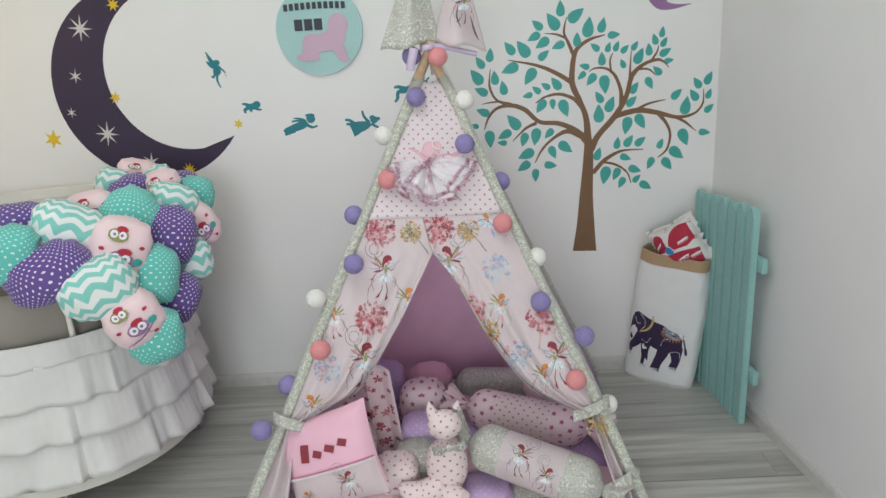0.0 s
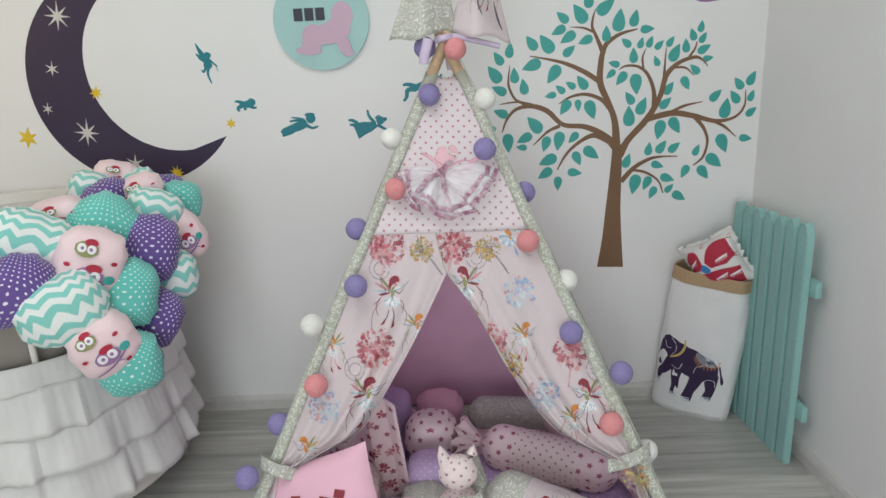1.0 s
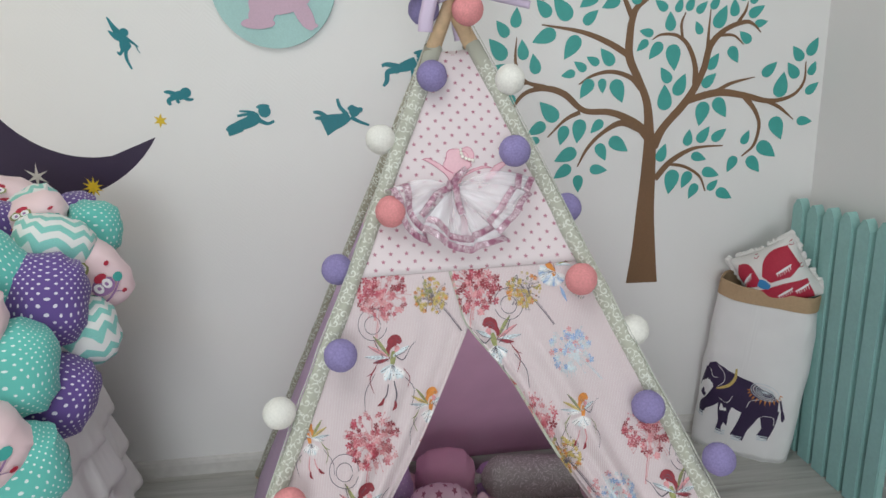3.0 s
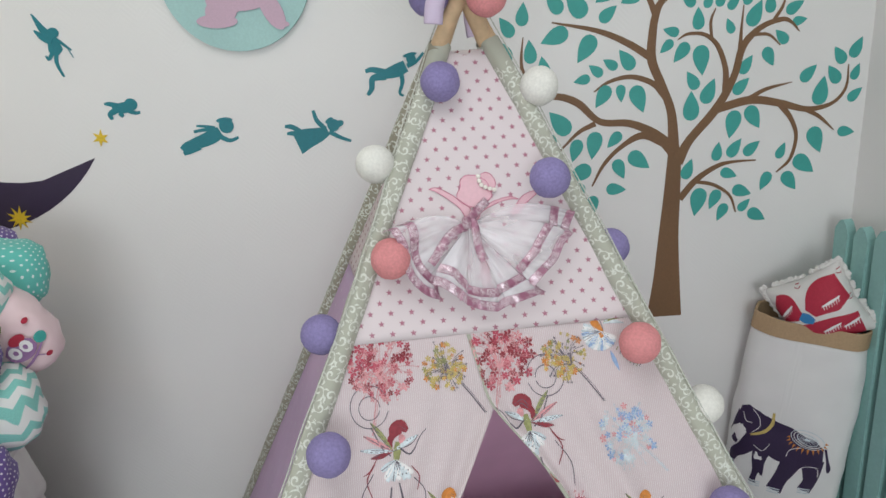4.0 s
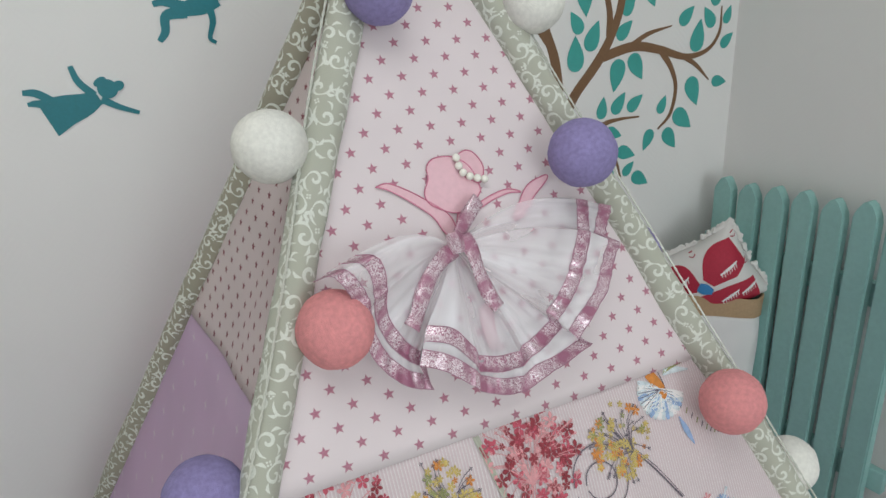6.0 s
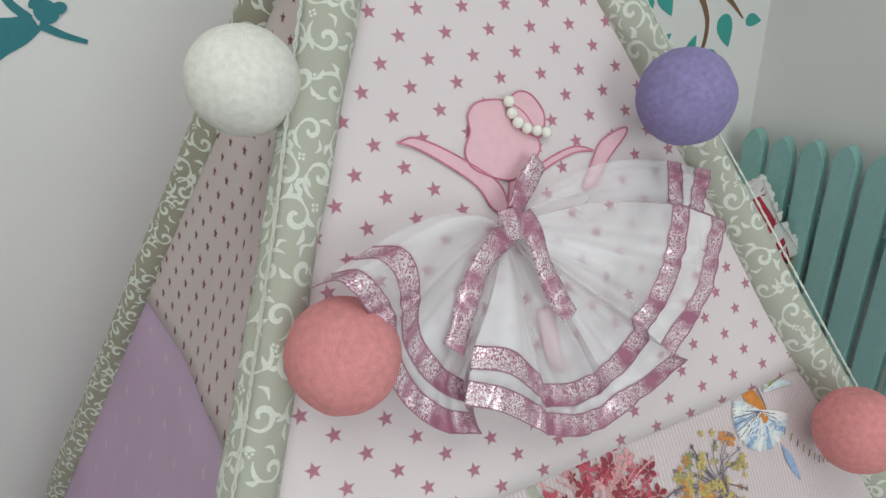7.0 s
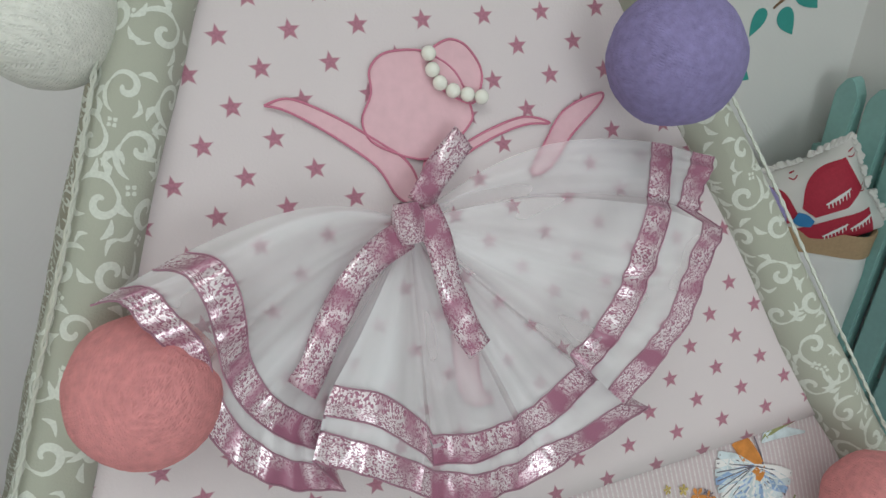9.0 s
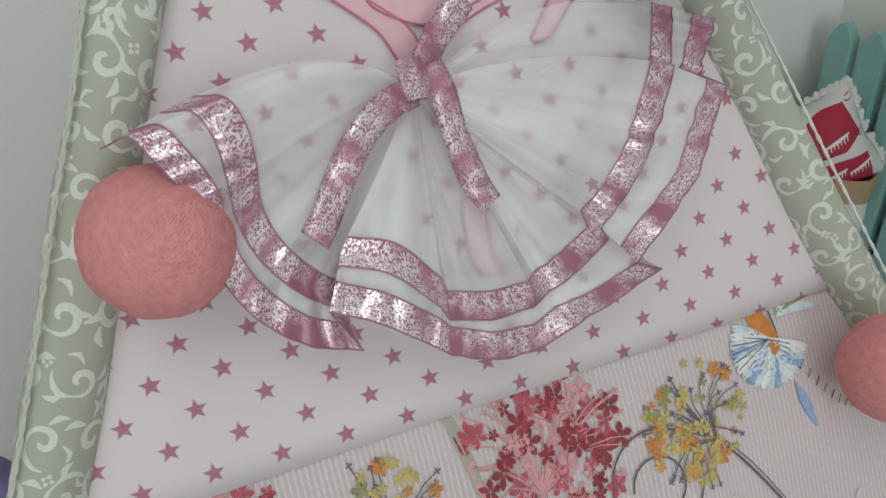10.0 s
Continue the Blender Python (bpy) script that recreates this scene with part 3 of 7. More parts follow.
figure_decal(-0.297, 1.140, 0.15, [[(0.16, 0.02, 0.14), (0.0, -0.04, 0.24), (-0.18, -0.08, 0.32), (-0.36, -0.14, 0.40)], [(-0.26, 0.02, 0.08), (-0.4, 0.12, 0.08), (-0.52, 0.14, 0.05)], [(-0.3, -0.02, 0.08), (-0.42, 0.02, 0.07), (-0.5, 0.02, 0.04)], [(0.12, 0.05, 0.08), (0.0, 0.2, 0.07), (-0.04, 0.36, 0.05)],
             [(0.18, 0.0, 0.08), (0.34, -0.1, 0.06), (0.52, -0.18, 0.04)]], [(0.26, 0.1, 0.1, 0.1, 0), (0.36, 0.12, 0.07, 0.05, 20), (0.2, 0.18, 0.07, 0.04, 30)], LAB)
figure_decal(-0.095, 1.262, 0.14, [[(-0.22, 0.02, 0.14), (0.0, 0.07, 0.22), (0.18, 0.14, 0.2)], [(-0.18, 0.0, 0.14), (-0.4, -0.03, 0.11), (-0.44, -0.2, 0.09), (-0.52, -0.3, 0.06)], [(-0.2, 0.06, 0.12), (-0.4, 0.12, 0.09), (-0.52, 0.1, 0.06)], [(0.08, 0.06, 0.09), (0.1, -0.12, 0.07), (0.04, -0.3, 0.05), (0.1, -0.36, 0.04)], [(0.2, 0.14, 0.08), (0.36, 0.2, 0.06), (0.5, 0.34, 0.04)]], [(0.28, 0.25, 0.085, 0.085, 0), (0.26, 0.32, 0.12, 0.035, 10)], LAB)

# a swallow shape above the tree
bm = bmesh.new()
ribbon_strip(bm, [(0.84, 1.62, 0.004), (0.845, 1.57, 0.03), (0.88, 1.535, 0.04), (0.93, 1.522, 0.02), (1.0, 1.528, 0.002)], DEC, WALL_Y)
ribbon_strip(bm, [(0.87, 1.54, 0.03), (0.92, 1.57, 0.02), (0.95, 1.62, 0.004)], DEC - 0.0004, WALL_Y)
decal("swallow_decal", "mauve curved swallow sticker above the tree")(bm, MAUVE_VINYL)

# the tree sticker: leaves as x, z, heading, length; limbs as x, z, width
LEAVES_A = [
    (0.497, 1.539, 91, 0.058), (0.558, 1.512, 38, 0.073), (0.466, 1.493, 125, 0.074), (0.406, 1.483, 138, 0.052), (0.605, 1.465, 83, 0.076),
    (0.659, 1.469, 77, 0.057), (0.705, 1.430, 2, 0.048), (0.561, 1.421, 90, 0.053), (0.392, 1.438, -154, 0.054), (0.425, 1.413, -147, 0.061),
    (0.431, 1.369, 40, 0.052), (0.487, 1.401, -158, 0.053), (0.296, 1.402, 127, 0.059), (0.349, 1.397, 126, 0.075), (0.219, 1.381, 83, 0.053),
    (0.178, 1.354, 124, 0.053), (0.162, 1.300, 127, 0.071), (0.235, 1.293, 94, 0.055), (0.296, 1.323, -160, 0.070), (0.374, 1.289, -124, 0.072),
]
LEAVES_B = [
    (0.179, 1.243, 154, 0.056), (0.268, 1.252, 99, 0.056), (0.183, 1.161, 159, 0.055), (0.364, 1.216, -170, 0.041), (0.399, 1.237, 141, 0.042),
    (0.436, 1.250, 147, 0.041), (0.477, 1.258, 127, 0.058), (0.416, 1.171, -124, 0.060), (0.464, 1.176, -87, 0.042), (0.511, 1.158, -70, 0.070),
    (0.305, 1.115, 131, 0.074), (0.208, 1.050, -88, 0.069), (0.147, 1.107, 166, 0.035), (0.268, 1.065, -153, 0.059), (0.257, 1.033, 174, 0.039),
    (0.346, 1.041, -107, 0.057), (0.394, 1.050, -100, 0.069), (0.447, 1.060, -134, 0.049), (0.353, 0.980, -157, 0.070),
]
LEAVES_C = [
    (0.343, 0.931, -147, 0.060), (0.391, 0.892, -91, 0.052), (0.454, 0.931, -8, 0.052), (0.463, 0.983, -66, 0.055), (0.515, 1.001, -38, 0.067),
    (0.590, 1.317, 164, 0.041), (0.579, 1.281, -138, 0.041), (0.617, 1.264, -129, 0.055), (0.671, 1.242, -84, 0.072), (0.631, 1.388, 140, 0.043),
    (0.684, 1.385, 72, 0.039), (0.716, 1.387, 68, 0.041), (0.659, 1.343, 93, 0.052), (0.749, 1.375, 45, 0.040), (0.788, 1.385, 55, 0.040),
    (0.741, 1.320, 114, 0.038), (0.806, 1.346, 65, 0.064), (0.843, 1.368, 94, 0.047), (0.865, 1.405, 108, 0.043),
]
LEAVES_D = [
    (0.893, 1.431, 82, 0.040), (0.902, 1.393, 60, 0.040), (0.908, 1.355, 30, 0.049), (0.923, 1.321, 10, 0.038), (0.878, 1.286, 135, 0.045),
    (0.849, 1.238, -62, 0.051), (0.790, 1.224, 56, 0.051), (0.780, 1.172, 43, 0.052), (0.649, 1.195, 122, 0.051), (0.695, 1.165, 67, 0.064),
    (0.649, 1.131, 92, 0.072), (0.959, 1.191, 44, 0.053), (1.038, 1.230, 126, 0.050), (1.083, 1.246, 64, 0.053), (1.027, 1.183, 125, 0.053),
    (1.087, 1.185, 70, 0.041), (0.997, 1.144, 81, 0.071), (1.091, 1.128, 41, 0.045), (0.762, 1.075, -101, 0.070),
]
LEAVES_E = [
    (0.818, 1.089, -59, 0.065), (1.077, 1.032, -8, 0.046), (0.995, 1.016, -67, 0.072), (0.725, 1.008, 82, 0.048), (0.772, 1.014, 54, 0.054),
    (0.819, 1.010, 38, 0.051), (0.901, 0.996, 66, 0.043), (0.968, 0.953, -39, 0.070), (0.931, 0.911, -53, 0.060), (0.861, 0.917, -115, 0.051),
    (0.647, 0.968, 70, 0.054), (0.760, 0.946, -21, 0.047), (0.799, 0.895, -20, 0.054), (0.677, 0.876, -101, 0.074), (0.722, 0.879, -115, 0.054),
    (0.745, 0.842, -116, 0.049), (0.808, 0.857, 45, 0.041), (0.845, 0.825, -31, 0.055),
]
tree = thing("tree_decal", (0.6, WALL_Y, 0.55), "brown vinyl tree sticker with sea-green leaves on the wall", "wall decal")
BOUGHS = []
BOUGHS.append([(0.594, 0.555, 0.1002), (0.598, 0.667, 0.0746), (0.600, 0.788, 0.0559), (0.606, 0.907, 0.0443), (0.610, 1.022, 0.0350)])
BOUGHS.append([(0.607, 1.011, 0.0326), (0.598, 1.114, 0.0233), (0.573, 1.182, 0.0210), (0.543, 1.250, 0.0233), (0.543, 1.315, 0.0210), (0.550, 1.358, 0.0186), (0.565, 1.389, 0.0163), (0.611, 1.418, 0.0117), (0.670, 1.432, 0.0047)])
BOUGHS.append([(0.548, 1.362, 0.0163), (0.526, 1.412, 0.0117), (0.511, 1.445, 0.0093), (0.513, 1.476, 0.0070), (0.522, 1.507, 0.0023)])
BOUGHS.append([(0.513, 1.430, 0.0093), (0.480, 1.444, 0.0070), (0.434, 1.449, 0.0023)])
BOUGHS.append([(0.543, 1.256, 0.0186), (0.479, 1.297, 0.0163), (0.402, 1.331, 0.0117), (0.291, 1.357, 0.0035)])
BOUGHS.append([(0.579, 1.160, 0.0163), (0.546, 1.195, 0.0140), (0.490, 1.215, 0.0117), (0.434, 1.207, 0.0082), (0.395, 1.185, 0.0035)])
BOUGHS.append([(0.607, 1.018, 0.0326), (0.557, 1.066, 0.0233), (0.489, 1.099, 0.0186), (0.410, 1.110, 0.0163), (0.354, 1.160, 0.0186), (0.298, 1.181, 0.0163), (0.241, 1.173, 0.0117), (0.206, 1.139, 0.0093), (0.186, 1.090, 0.0035)])
BOUGHS.append([(0.298, 1.183, 0.0163), (0.242, 1.204, 0.0093), (0.217, 1.245, 0.0093), (0.213, 1.278, 0.0070), (0.219, 1.328, 0.0023)])
BOUGHS.append([(0.253, 1.199, 0.0070), (0.215, 1.197, 0.0058), (0.179, 1.192, 0.0023)])
BOUGHS.append([(0.398, 1.106, 0.0140), (0.353, 1.086, 0.0093), (0.301, 1.039, 0.0035)])
BOUGHS.append([(0.580, 1.042, 0.0210), (0.523, 1.066, 0.0186), (0.466, 1.041, 0.0117), (0.420, 0.998, 0.0093), (0.389, 0.944, 0.0035)])
BOUGHS.append([(0.617, 0.988, 0.0326), (0.648, 1.043, 0.0233), (0.704, 1.104, 0.0233), (0.737, 1.151, 0.0210), (0.762, 1.205, 0.0186), (0.779, 1.270, 0.0186), (0.822, 1.311, 0.0140), (0.876, 1.327, 0.0117), (0.903, 1.317, 0.0070), (0.924, 1.295, 0.0023)])
BOUGHS.append([(0.856, 1.328, 0.0093), (0.875, 1.357, 0.0070), (0.881, 1.382, 0.0023)])
BOUGHS.append([(0.800, 1.295, 0.0093), (0.844, 1.292, 0.0070), (0.876, 1.265, 0.0023)])
BOUGHS.append([(0.771, 1.242, 0.0140), (0.771, 1.303, 0.0070), (0.774, 1.367, 0.0023)])
BOUGHS.append([(0.739, 1.162, 0.0186), (0.735, 1.218, 0.0140), (0.712, 1.274, 0.0117), (0.678, 1.303, 0.0093), (0.634, 1.308, 0.0070), (0.608, 1.296, 0.0023)])
BOUGHS.append([(0.696, 1.292, 0.0070), (0.691, 1.333, 0.0070), (0.702, 1.364, 0.0023)])
BOUGHS.append([(0.715, 1.117, 0.0210), (0.805, 1.134, 0.0210), (0.883, 1.121, 0.0186), (0.963, 1.099, 0.0140), (1.030, 1.109, 0.0093), (1.064, 1.147, 0.0070), (1.065, 1.205, 0.0023)])
BOUGHS.append([(0.804, 1.139, 0.0117), (0.849, 1.159, 0.0093), (0.915, 1.171, 0.0023)])
BOUGHS.append([(0.958, 1.099, 0.0117), (0.998, 1.077, 0.0093), (1.042, 1.039, 0.0023)])
BOUGHS.append([(0.890, 1.116, 0.0163), (0.923, 1.074, 0.0117), (0.939, 1.028, 0.0093), (0.927, 0.971, 0.0082), (0.892, 0.939, 0.0035)])
BOUGHS.append([(0.627, 0.889, 0.0186), (0.672, 0.938, 0.0163), (0.729, 0.970, 0.0117), (0.775, 0.977, 0.0070), (0.832, 0.976, 0.0035)])
BOUGHS.append([(0.668, 0.932, 0.0093), (0.718, 0.920, 0.0093), (0.765, 0.887, 0.0070), (0.785, 0.839, 0.0035)])
for k, limb in enumerate(BOUGHS):
    bm = bmesh.new()
    ribbon_strip(bm, limb, DEC - 0.00004 * k, WALL_Y)
    part("trunk" if k == 0 else "branch", bm, BROWN, tree, "brown vinyl tree trunk" if k == 0 else "", shade=False)


def leaf_mesh():
    """A drop-shaped leaf one metre long, tip towards +x."""
    me = bpy.data.meshes.new("leaf")
    bm = bmesh.new()
    pts = []
    for i in range(18):
        t = 2 * math.pi * i / 18
        x = math.cos(t) * 0.5
        pts.append((x, 0.62 * math.sin(t) * (0.5 - x) ** 0.55 * 0.62))
    prism(bm, pts, -0.0012, 0.0)
    bm.to_mesh(me)
    bm.free()
    me.materials.append(LEAF_TEAL)
    return me


LEAF = leaf_mesh()
for x, z, heading, length in LEAVES_A + LEAVES_B + LEAVES_C + LEAVES_D + LEAVES_E:
    ob = new("leaf", LEAF)
    ob.parent = tree
    ob.matrix_parent_inverse = Matrix.Translation(tree.location).inverted()
    ob.matrix_basis = Matrix.Translation((x, WALL_Y - 0.0004, z)) @ Matrix.Rotation(-radians(heading), 4, "Y") @ Matrix.Diagonal((length * 1.04, 1, length * 1.04, 1))


# the round sign: felt disc with plain bars for its lettering and a plain raised shape
sign = thing("round_sign", (-0.44, WALL_Y, 1.34), "round mint felt sign with dark lettering and a lilac shape", "sign")
bm = bmesh.new()
prism(bm, oval(-0.44, 1.51, 0.168, 0.168, n=64), WALL_Y - 0.016, WALL_Y)
part("disc", bm, SIGN_MINT, sign)
for cx, cz, ra, rb, turn in ((-0.365, 1.524, 0.038, 0.046, 0), (-0.469, 1.459, 0.042, 0.040, 5), (-0.411, 1.467, 0.074, 0.036, 10), (-0.385, 1.480, 0.040, 0.040, 20), (-0.480, 1.432, 0.036, 0.030, 15), (-0.492, 1.411, 0.046, 0.015, -3), (-0.366, 1.428, 0.022, 0.048, 25), (-0.352, 1.397, 0.022, 0.008, -8)):
    bm = bmesh.new()
    prism(bm, oval(cx, cz, ra, rb, turn), WALL_Y - 0.020 - 0.0001 * abs(turn) / 5, WALL_Y - 0.016)
    part("raised_shape", bm, SIGN_PINK, sign, "dusty lilac felt shape")
for k in range(11):
    bm = bmesh.new()
    x = -0.569 + 0.0222 * k
    lift = 0.004 * math.sin(math.pi * k / 10)
    box(bm, x, WALL_Y - 0.019, 1.585 + lift, x + 0.015, WALL_Y - 0.016, 1.610 + lift)
    part("letter_bar", bm, DARK, sign, shade=False)
for k in range(3):
    bm = bmesh.new()
    x = -0.534 + 0.0385 * k
    box(bm, x, WALL_Y - 0.019, 1.511, x + 0.031, WALL_Y - 0.016, 1.553)
    part("letter_bar", bm, DARK, sign, shade=False)

# ---- the play tent ----
K = 0.467                                  # lean of the front: metres back for each metre up
SLOPE = math.sqrt(1 + K * K)
NORMAL = Vector((0, -1, K)).normalized()   # out of the front


def front(x, z, off=0.0):
    return Vector((x, 2.1504 + K * (z - 0.955), z)) + NORMAL * off


def pole_l(z):
    return -0.219 - 0.472 * (0.95 - z)


def pole_r(z):
    return 0.199 + 0.434 * (0.95 - z)


POLES = [  # foot and top of each pole
    (front(pole_l(0), 0), front(pole_l(1.62), 1.62)),
    (front(pole_r(0), 0), front(pole_r(1.62), 1.62)),
    (Vector((-0.690, 2.895, 0)), Vector((0.096, 2.195, 1.62))),
    (Vector((0.635, 2.895, 0)), Vector((-0.105, 2.205, 1.62))),
]
tent = thing("play_tent", (0, 2.3, 0), "pink child's tepee tent with sage scroll-print pole sleeves, flaps tied open", "tent")


def along(k, z):
    a, b = POLES[k]
    return a.lerp(b, z / 1.62)


for k in range(4):
    bm = bmesh.new()
    a, b = POLES[k]
    tube(bm, [a.lerp(b, i / 8 * 0.885) for i in range(9)], 0.0125, 16)
    part("pole", bm, WOOD, tent, "round pale pine pole")

SLEEVE_R = 0.0152
SLEEVE_TOP = 1.33


def sleeve_point(k, z, turn, extra=0.0):
    """On the sleeve of pole k at height z, turned about the pole."""
    p = along(k, z)
    d = (POLES[k][1] - POLES[k][0]).normalized()
    a = d.cross(Vector((0, 1, 0))).normalized()
    b = a.cross(d)
    w = 1 + 0.14 * noise.noise(Vector((z * 14 + k * 5, math.cos(turn) * 1.2, math.sin(turn) * 1.2))) + 0.06 * noise.noise(Vector((z * 30, math.sin(turn) * 1.5, k * 3)))
    return p + (SLEEVE_R * w + extra) * (a * math.cos(turn) + b * math.sin(turn))


def sleeve(k):
    bm = bmesh.new()
    n, sides = 180, 40
    rows, uvs = [], []
    for i in range(n + 1):
        z = 0.012 + (SLEEVE_TOP - 0.012) * i / n
        rows.append([sleeve_point(k, z, 2 * math.pi * j / sides) for j in range(sides + 1)])
        uvs.append([(SLEEVE_R * 2 * math.pi * j / sides, z * 1.15) for j in range(sides + 1)])
    sheet(bm, rows, uvs)
    bmesh.ops.remove_doubles(bm, verts=bm.verts, dist=1e-6)
    bmesh.ops.recalc_face_normals(bm, faces=bm.faces)
    # pole 2 gets the copy of the sage that is coloured as shaded
    sl = part("pole_sleeve", bm, (SAGE, SAGE, SAGE_SHADED, SAGE_SCROLL)[k], tent, "sage-green cotton sleeve with white scroll print")
    return sl


def scroll_motif(kind):
    """Strokes (x, y, width) of one printed scroll, about 3 cm across, in metres."""
    out = []
    spiral = [(0.011 * (1 - 0.085 * i) * math.cos(0.62 * i), 0.011 * (1 - 0.085 * i) * math.sin(0.62 * i), 0.0031 * math.sin(math.pi * (i + 0.6) / 11.5) + 0.0005) for i in range(11)]
    out.append(spiral)
    out.append([(0.011, 0.0, 0.0008), (0.0125, -0.008, 0.0030), (0.007, -0.016, 0.0022), (0.001, -0.019, 0.0004)])
    out.append([(0.0115, -0.006, 0.0006), (0.017, -0.009, 0.0036), (0.0185, -0.016, 0.0004)])
    out.append([(-0.004, 0.0105, 0.0005), (-0.010, 0.014, 0.0034), (-0.0165, 0.0125, 0.0004)])
    if kind:
        out.append([(0.002, 0.0125, 0.0004), (0.006, 0.018, 0.0030), (0.0035, 0.0235, 0.0004)])
        out.append([(0.009, -0.014, 0.0004), (0.013, -0.021, 0.0028), (0.009, -0.0265, 0.0003)])
    else:
        out.append([(-0.011, -0.004, 0.0003), (-0.0155, -0.0105, 0.0027), (-0.0125, -0.0165, 0.0004)])
        for q in range(4):
            a = q * math.pi / 2 + 0.5
            out.append([(-0.002 + 0.0012 * math.cos(a), -0.025 + 0.0012 * math.sin(a), 0.0006), (-0.002 + 0.0024 * math.cos(a), -0.025 + 0.0024 * math.sin(a), 0.0024), (-0.002 + 0.0042 * math.cos(a), -0.025 + 0.0042 * math.sin(a), 0.0004)])
    return out


def print_strokes(bm, strokes, place, mi=0, n=3, cross=2):
    """Lays flat strokes onto a curved cloth; place(u, v) gives the point."""
    for st in strokes:
        o = stroke_outline(st, n)
        k = len(o) // 2
        left, right = o[:k], o[k:][::-1]
        prev = None
        for a, b in zip(left, right):
            q = [bm.verts.new(place(a[0] + (b[0] - a[0]) * c / cross, a[1] + (b[1] - a[1]) * c / cross)) for c in range(cross + 1)]
            if prev:
                for c in range(cross):
                    f = bm.faces.new((prev[c], prev[c + 1], q[c + 1], q[c]))
                    f.material_index = mi
            prev = q


SCROLL_INK = mat("white_scroll_print", (0.66, 0.68, 0.62), 0.7, grain=0.08, grain_scale=900)


def sleeve_print(k, sl, z0, z1, step=0.0200):
    rnd = random.Random(k + 3)
    bm = bmesh.new()
    around = 2 * math.pi * SLEEVE_R
    cols = 5
    rows = int((z1 - z0) / step)
    for i in range(rows):
        for j in range(cols):
            u0, v0 = (j + (0.5 if i % 2 else 0)) * around / cols, z0 + i * step + rnd.uniform(-0.002, 0.002)
            turn, flip, size = rnd.choice((0, 2.1, 4.0)) + rnd.uniform(-0.3, 0.3), rnd.choice((-1, 1)), rnd.uniform(0.54, 0.70)
            c, s = math.cos(turn) * size, math.sin(turn) * size

            def place(x, y):
                x *= flip
                return sleeve_point(k, v0 + (x * s + y * c) * 0.87, (u0 + x * c - y * s) / SLEEVE_R, 0.00014)
            print_strokes(bm, [[(x, y, w * 1.35) for x, y, w in st] for st in scroll_motif((i + j) % 2)], place, 0, 2, 1)
    part("scroll_print", bm, SCROLL_INK, sl, "white printed scrolls")["kind"] = "stuff"


for k in range(4):
    sl = sleeve(k)
    if k < 3:
        sleeve_print(k, sl, 0.06, SLEEVE_TOP - 0.03)

# front top panel: pink stars
SEAM = 0.936
bm = bmesh.new()
rows, uvs = [], []
for i in range(31):
    z = SEAM - 0.001 + (SLEEVE_TOP - 0.009 - SEAM) * i / 30
    r, q = [], []
    for j in range(25):
        x = pole_l(z) + (pole_r(z) - pole_l(z)) * j / 24
        w = math.sin(math.pi * j / 24)
        r.append(front(x, z, w * (0.002 * noise.noise(Vector((x * 6, z * 5, 0))) + 0.0006)))
        q.append((x, z * SLOPE))
    rows.append(r)
    uvs.append(q)
sheet(bm, rows, uvs)
thicken(part("top_panel", bm, PINK_STARS, tent, "pale pink cotton printed with dusty pink stars"), 0.0012)

# ---- flaps ----
TIE_Z = 0.400
EDGE_L = spline([(-0.022, 0.838), (-0.081, 0.735), (-0.143, 0.634), (-0.247, 0.493), (-0.329, 0.447), (-0.43, TIE_Z)], 12)
EDGE_R = spline([(-0.050, 0.940), (-0.037, 0.885), (-0.022, 0.838), (0.044, 0.752), (0.132, 0.600), (0.237, 0.472), (0.38, TIE_Z)], 12)


def edge_at(curve, z):
    for a, b in zip(curve, curve[1:]):
        if b.y <= z <= a.y:
            t = (a.y - z) / max(a.y - b.y, 1e-6)
            return a.x + (b.x - a.x) * t
    return curve[0].x if z > curve[0].y else curve[-1].x


def left_edge(z):
    return edge_at(EDGE_L, z) if z < 0.838 else -0.022 - 0.25 * (z - 0.838)


def right_edge(z):
    return edge_at(EDGE_R, z)


def flap_height(side, x, z):
    """How far the flap stands off the front: folds that gather towards the tie."""
    pole, edge = (pole_l(z), left_edge(z)) if side < 0 else (pole_r(z), right_edge(z))
    span = max(abs(edge - pole), 0.02)
    f = min(max(abs(x - edge) / span, 0), 1)
    low = min(max((SEAM - z) / (SEAM - TIE_Z), 0), 1)
    calm = min(1.0, f * 30) * min(1.0, (1 - f) * 8)
    fold = 0.046 * low * math.exp(-f * 4) * (0.35 + 0.65 * math.cos(f * 30 + 3 * low)) + 0.024 * low * math.exp(-f * 1.6) * math.cos(f * 15 + 2 * low)
    soft = 0.004 * noise.noise(Vector((x * 7, z * 6, side * 3.0)))
    return (fold + soft * low) * (0.35 + 0.65 * calm) + 0.012 * low * math.sin(math.pi * f) + (0.003 if side > 0 else 0.0) * min(1, low * 9) - 0.0022 * math.exp(-max(SEAM - z, 0) / 0.012)


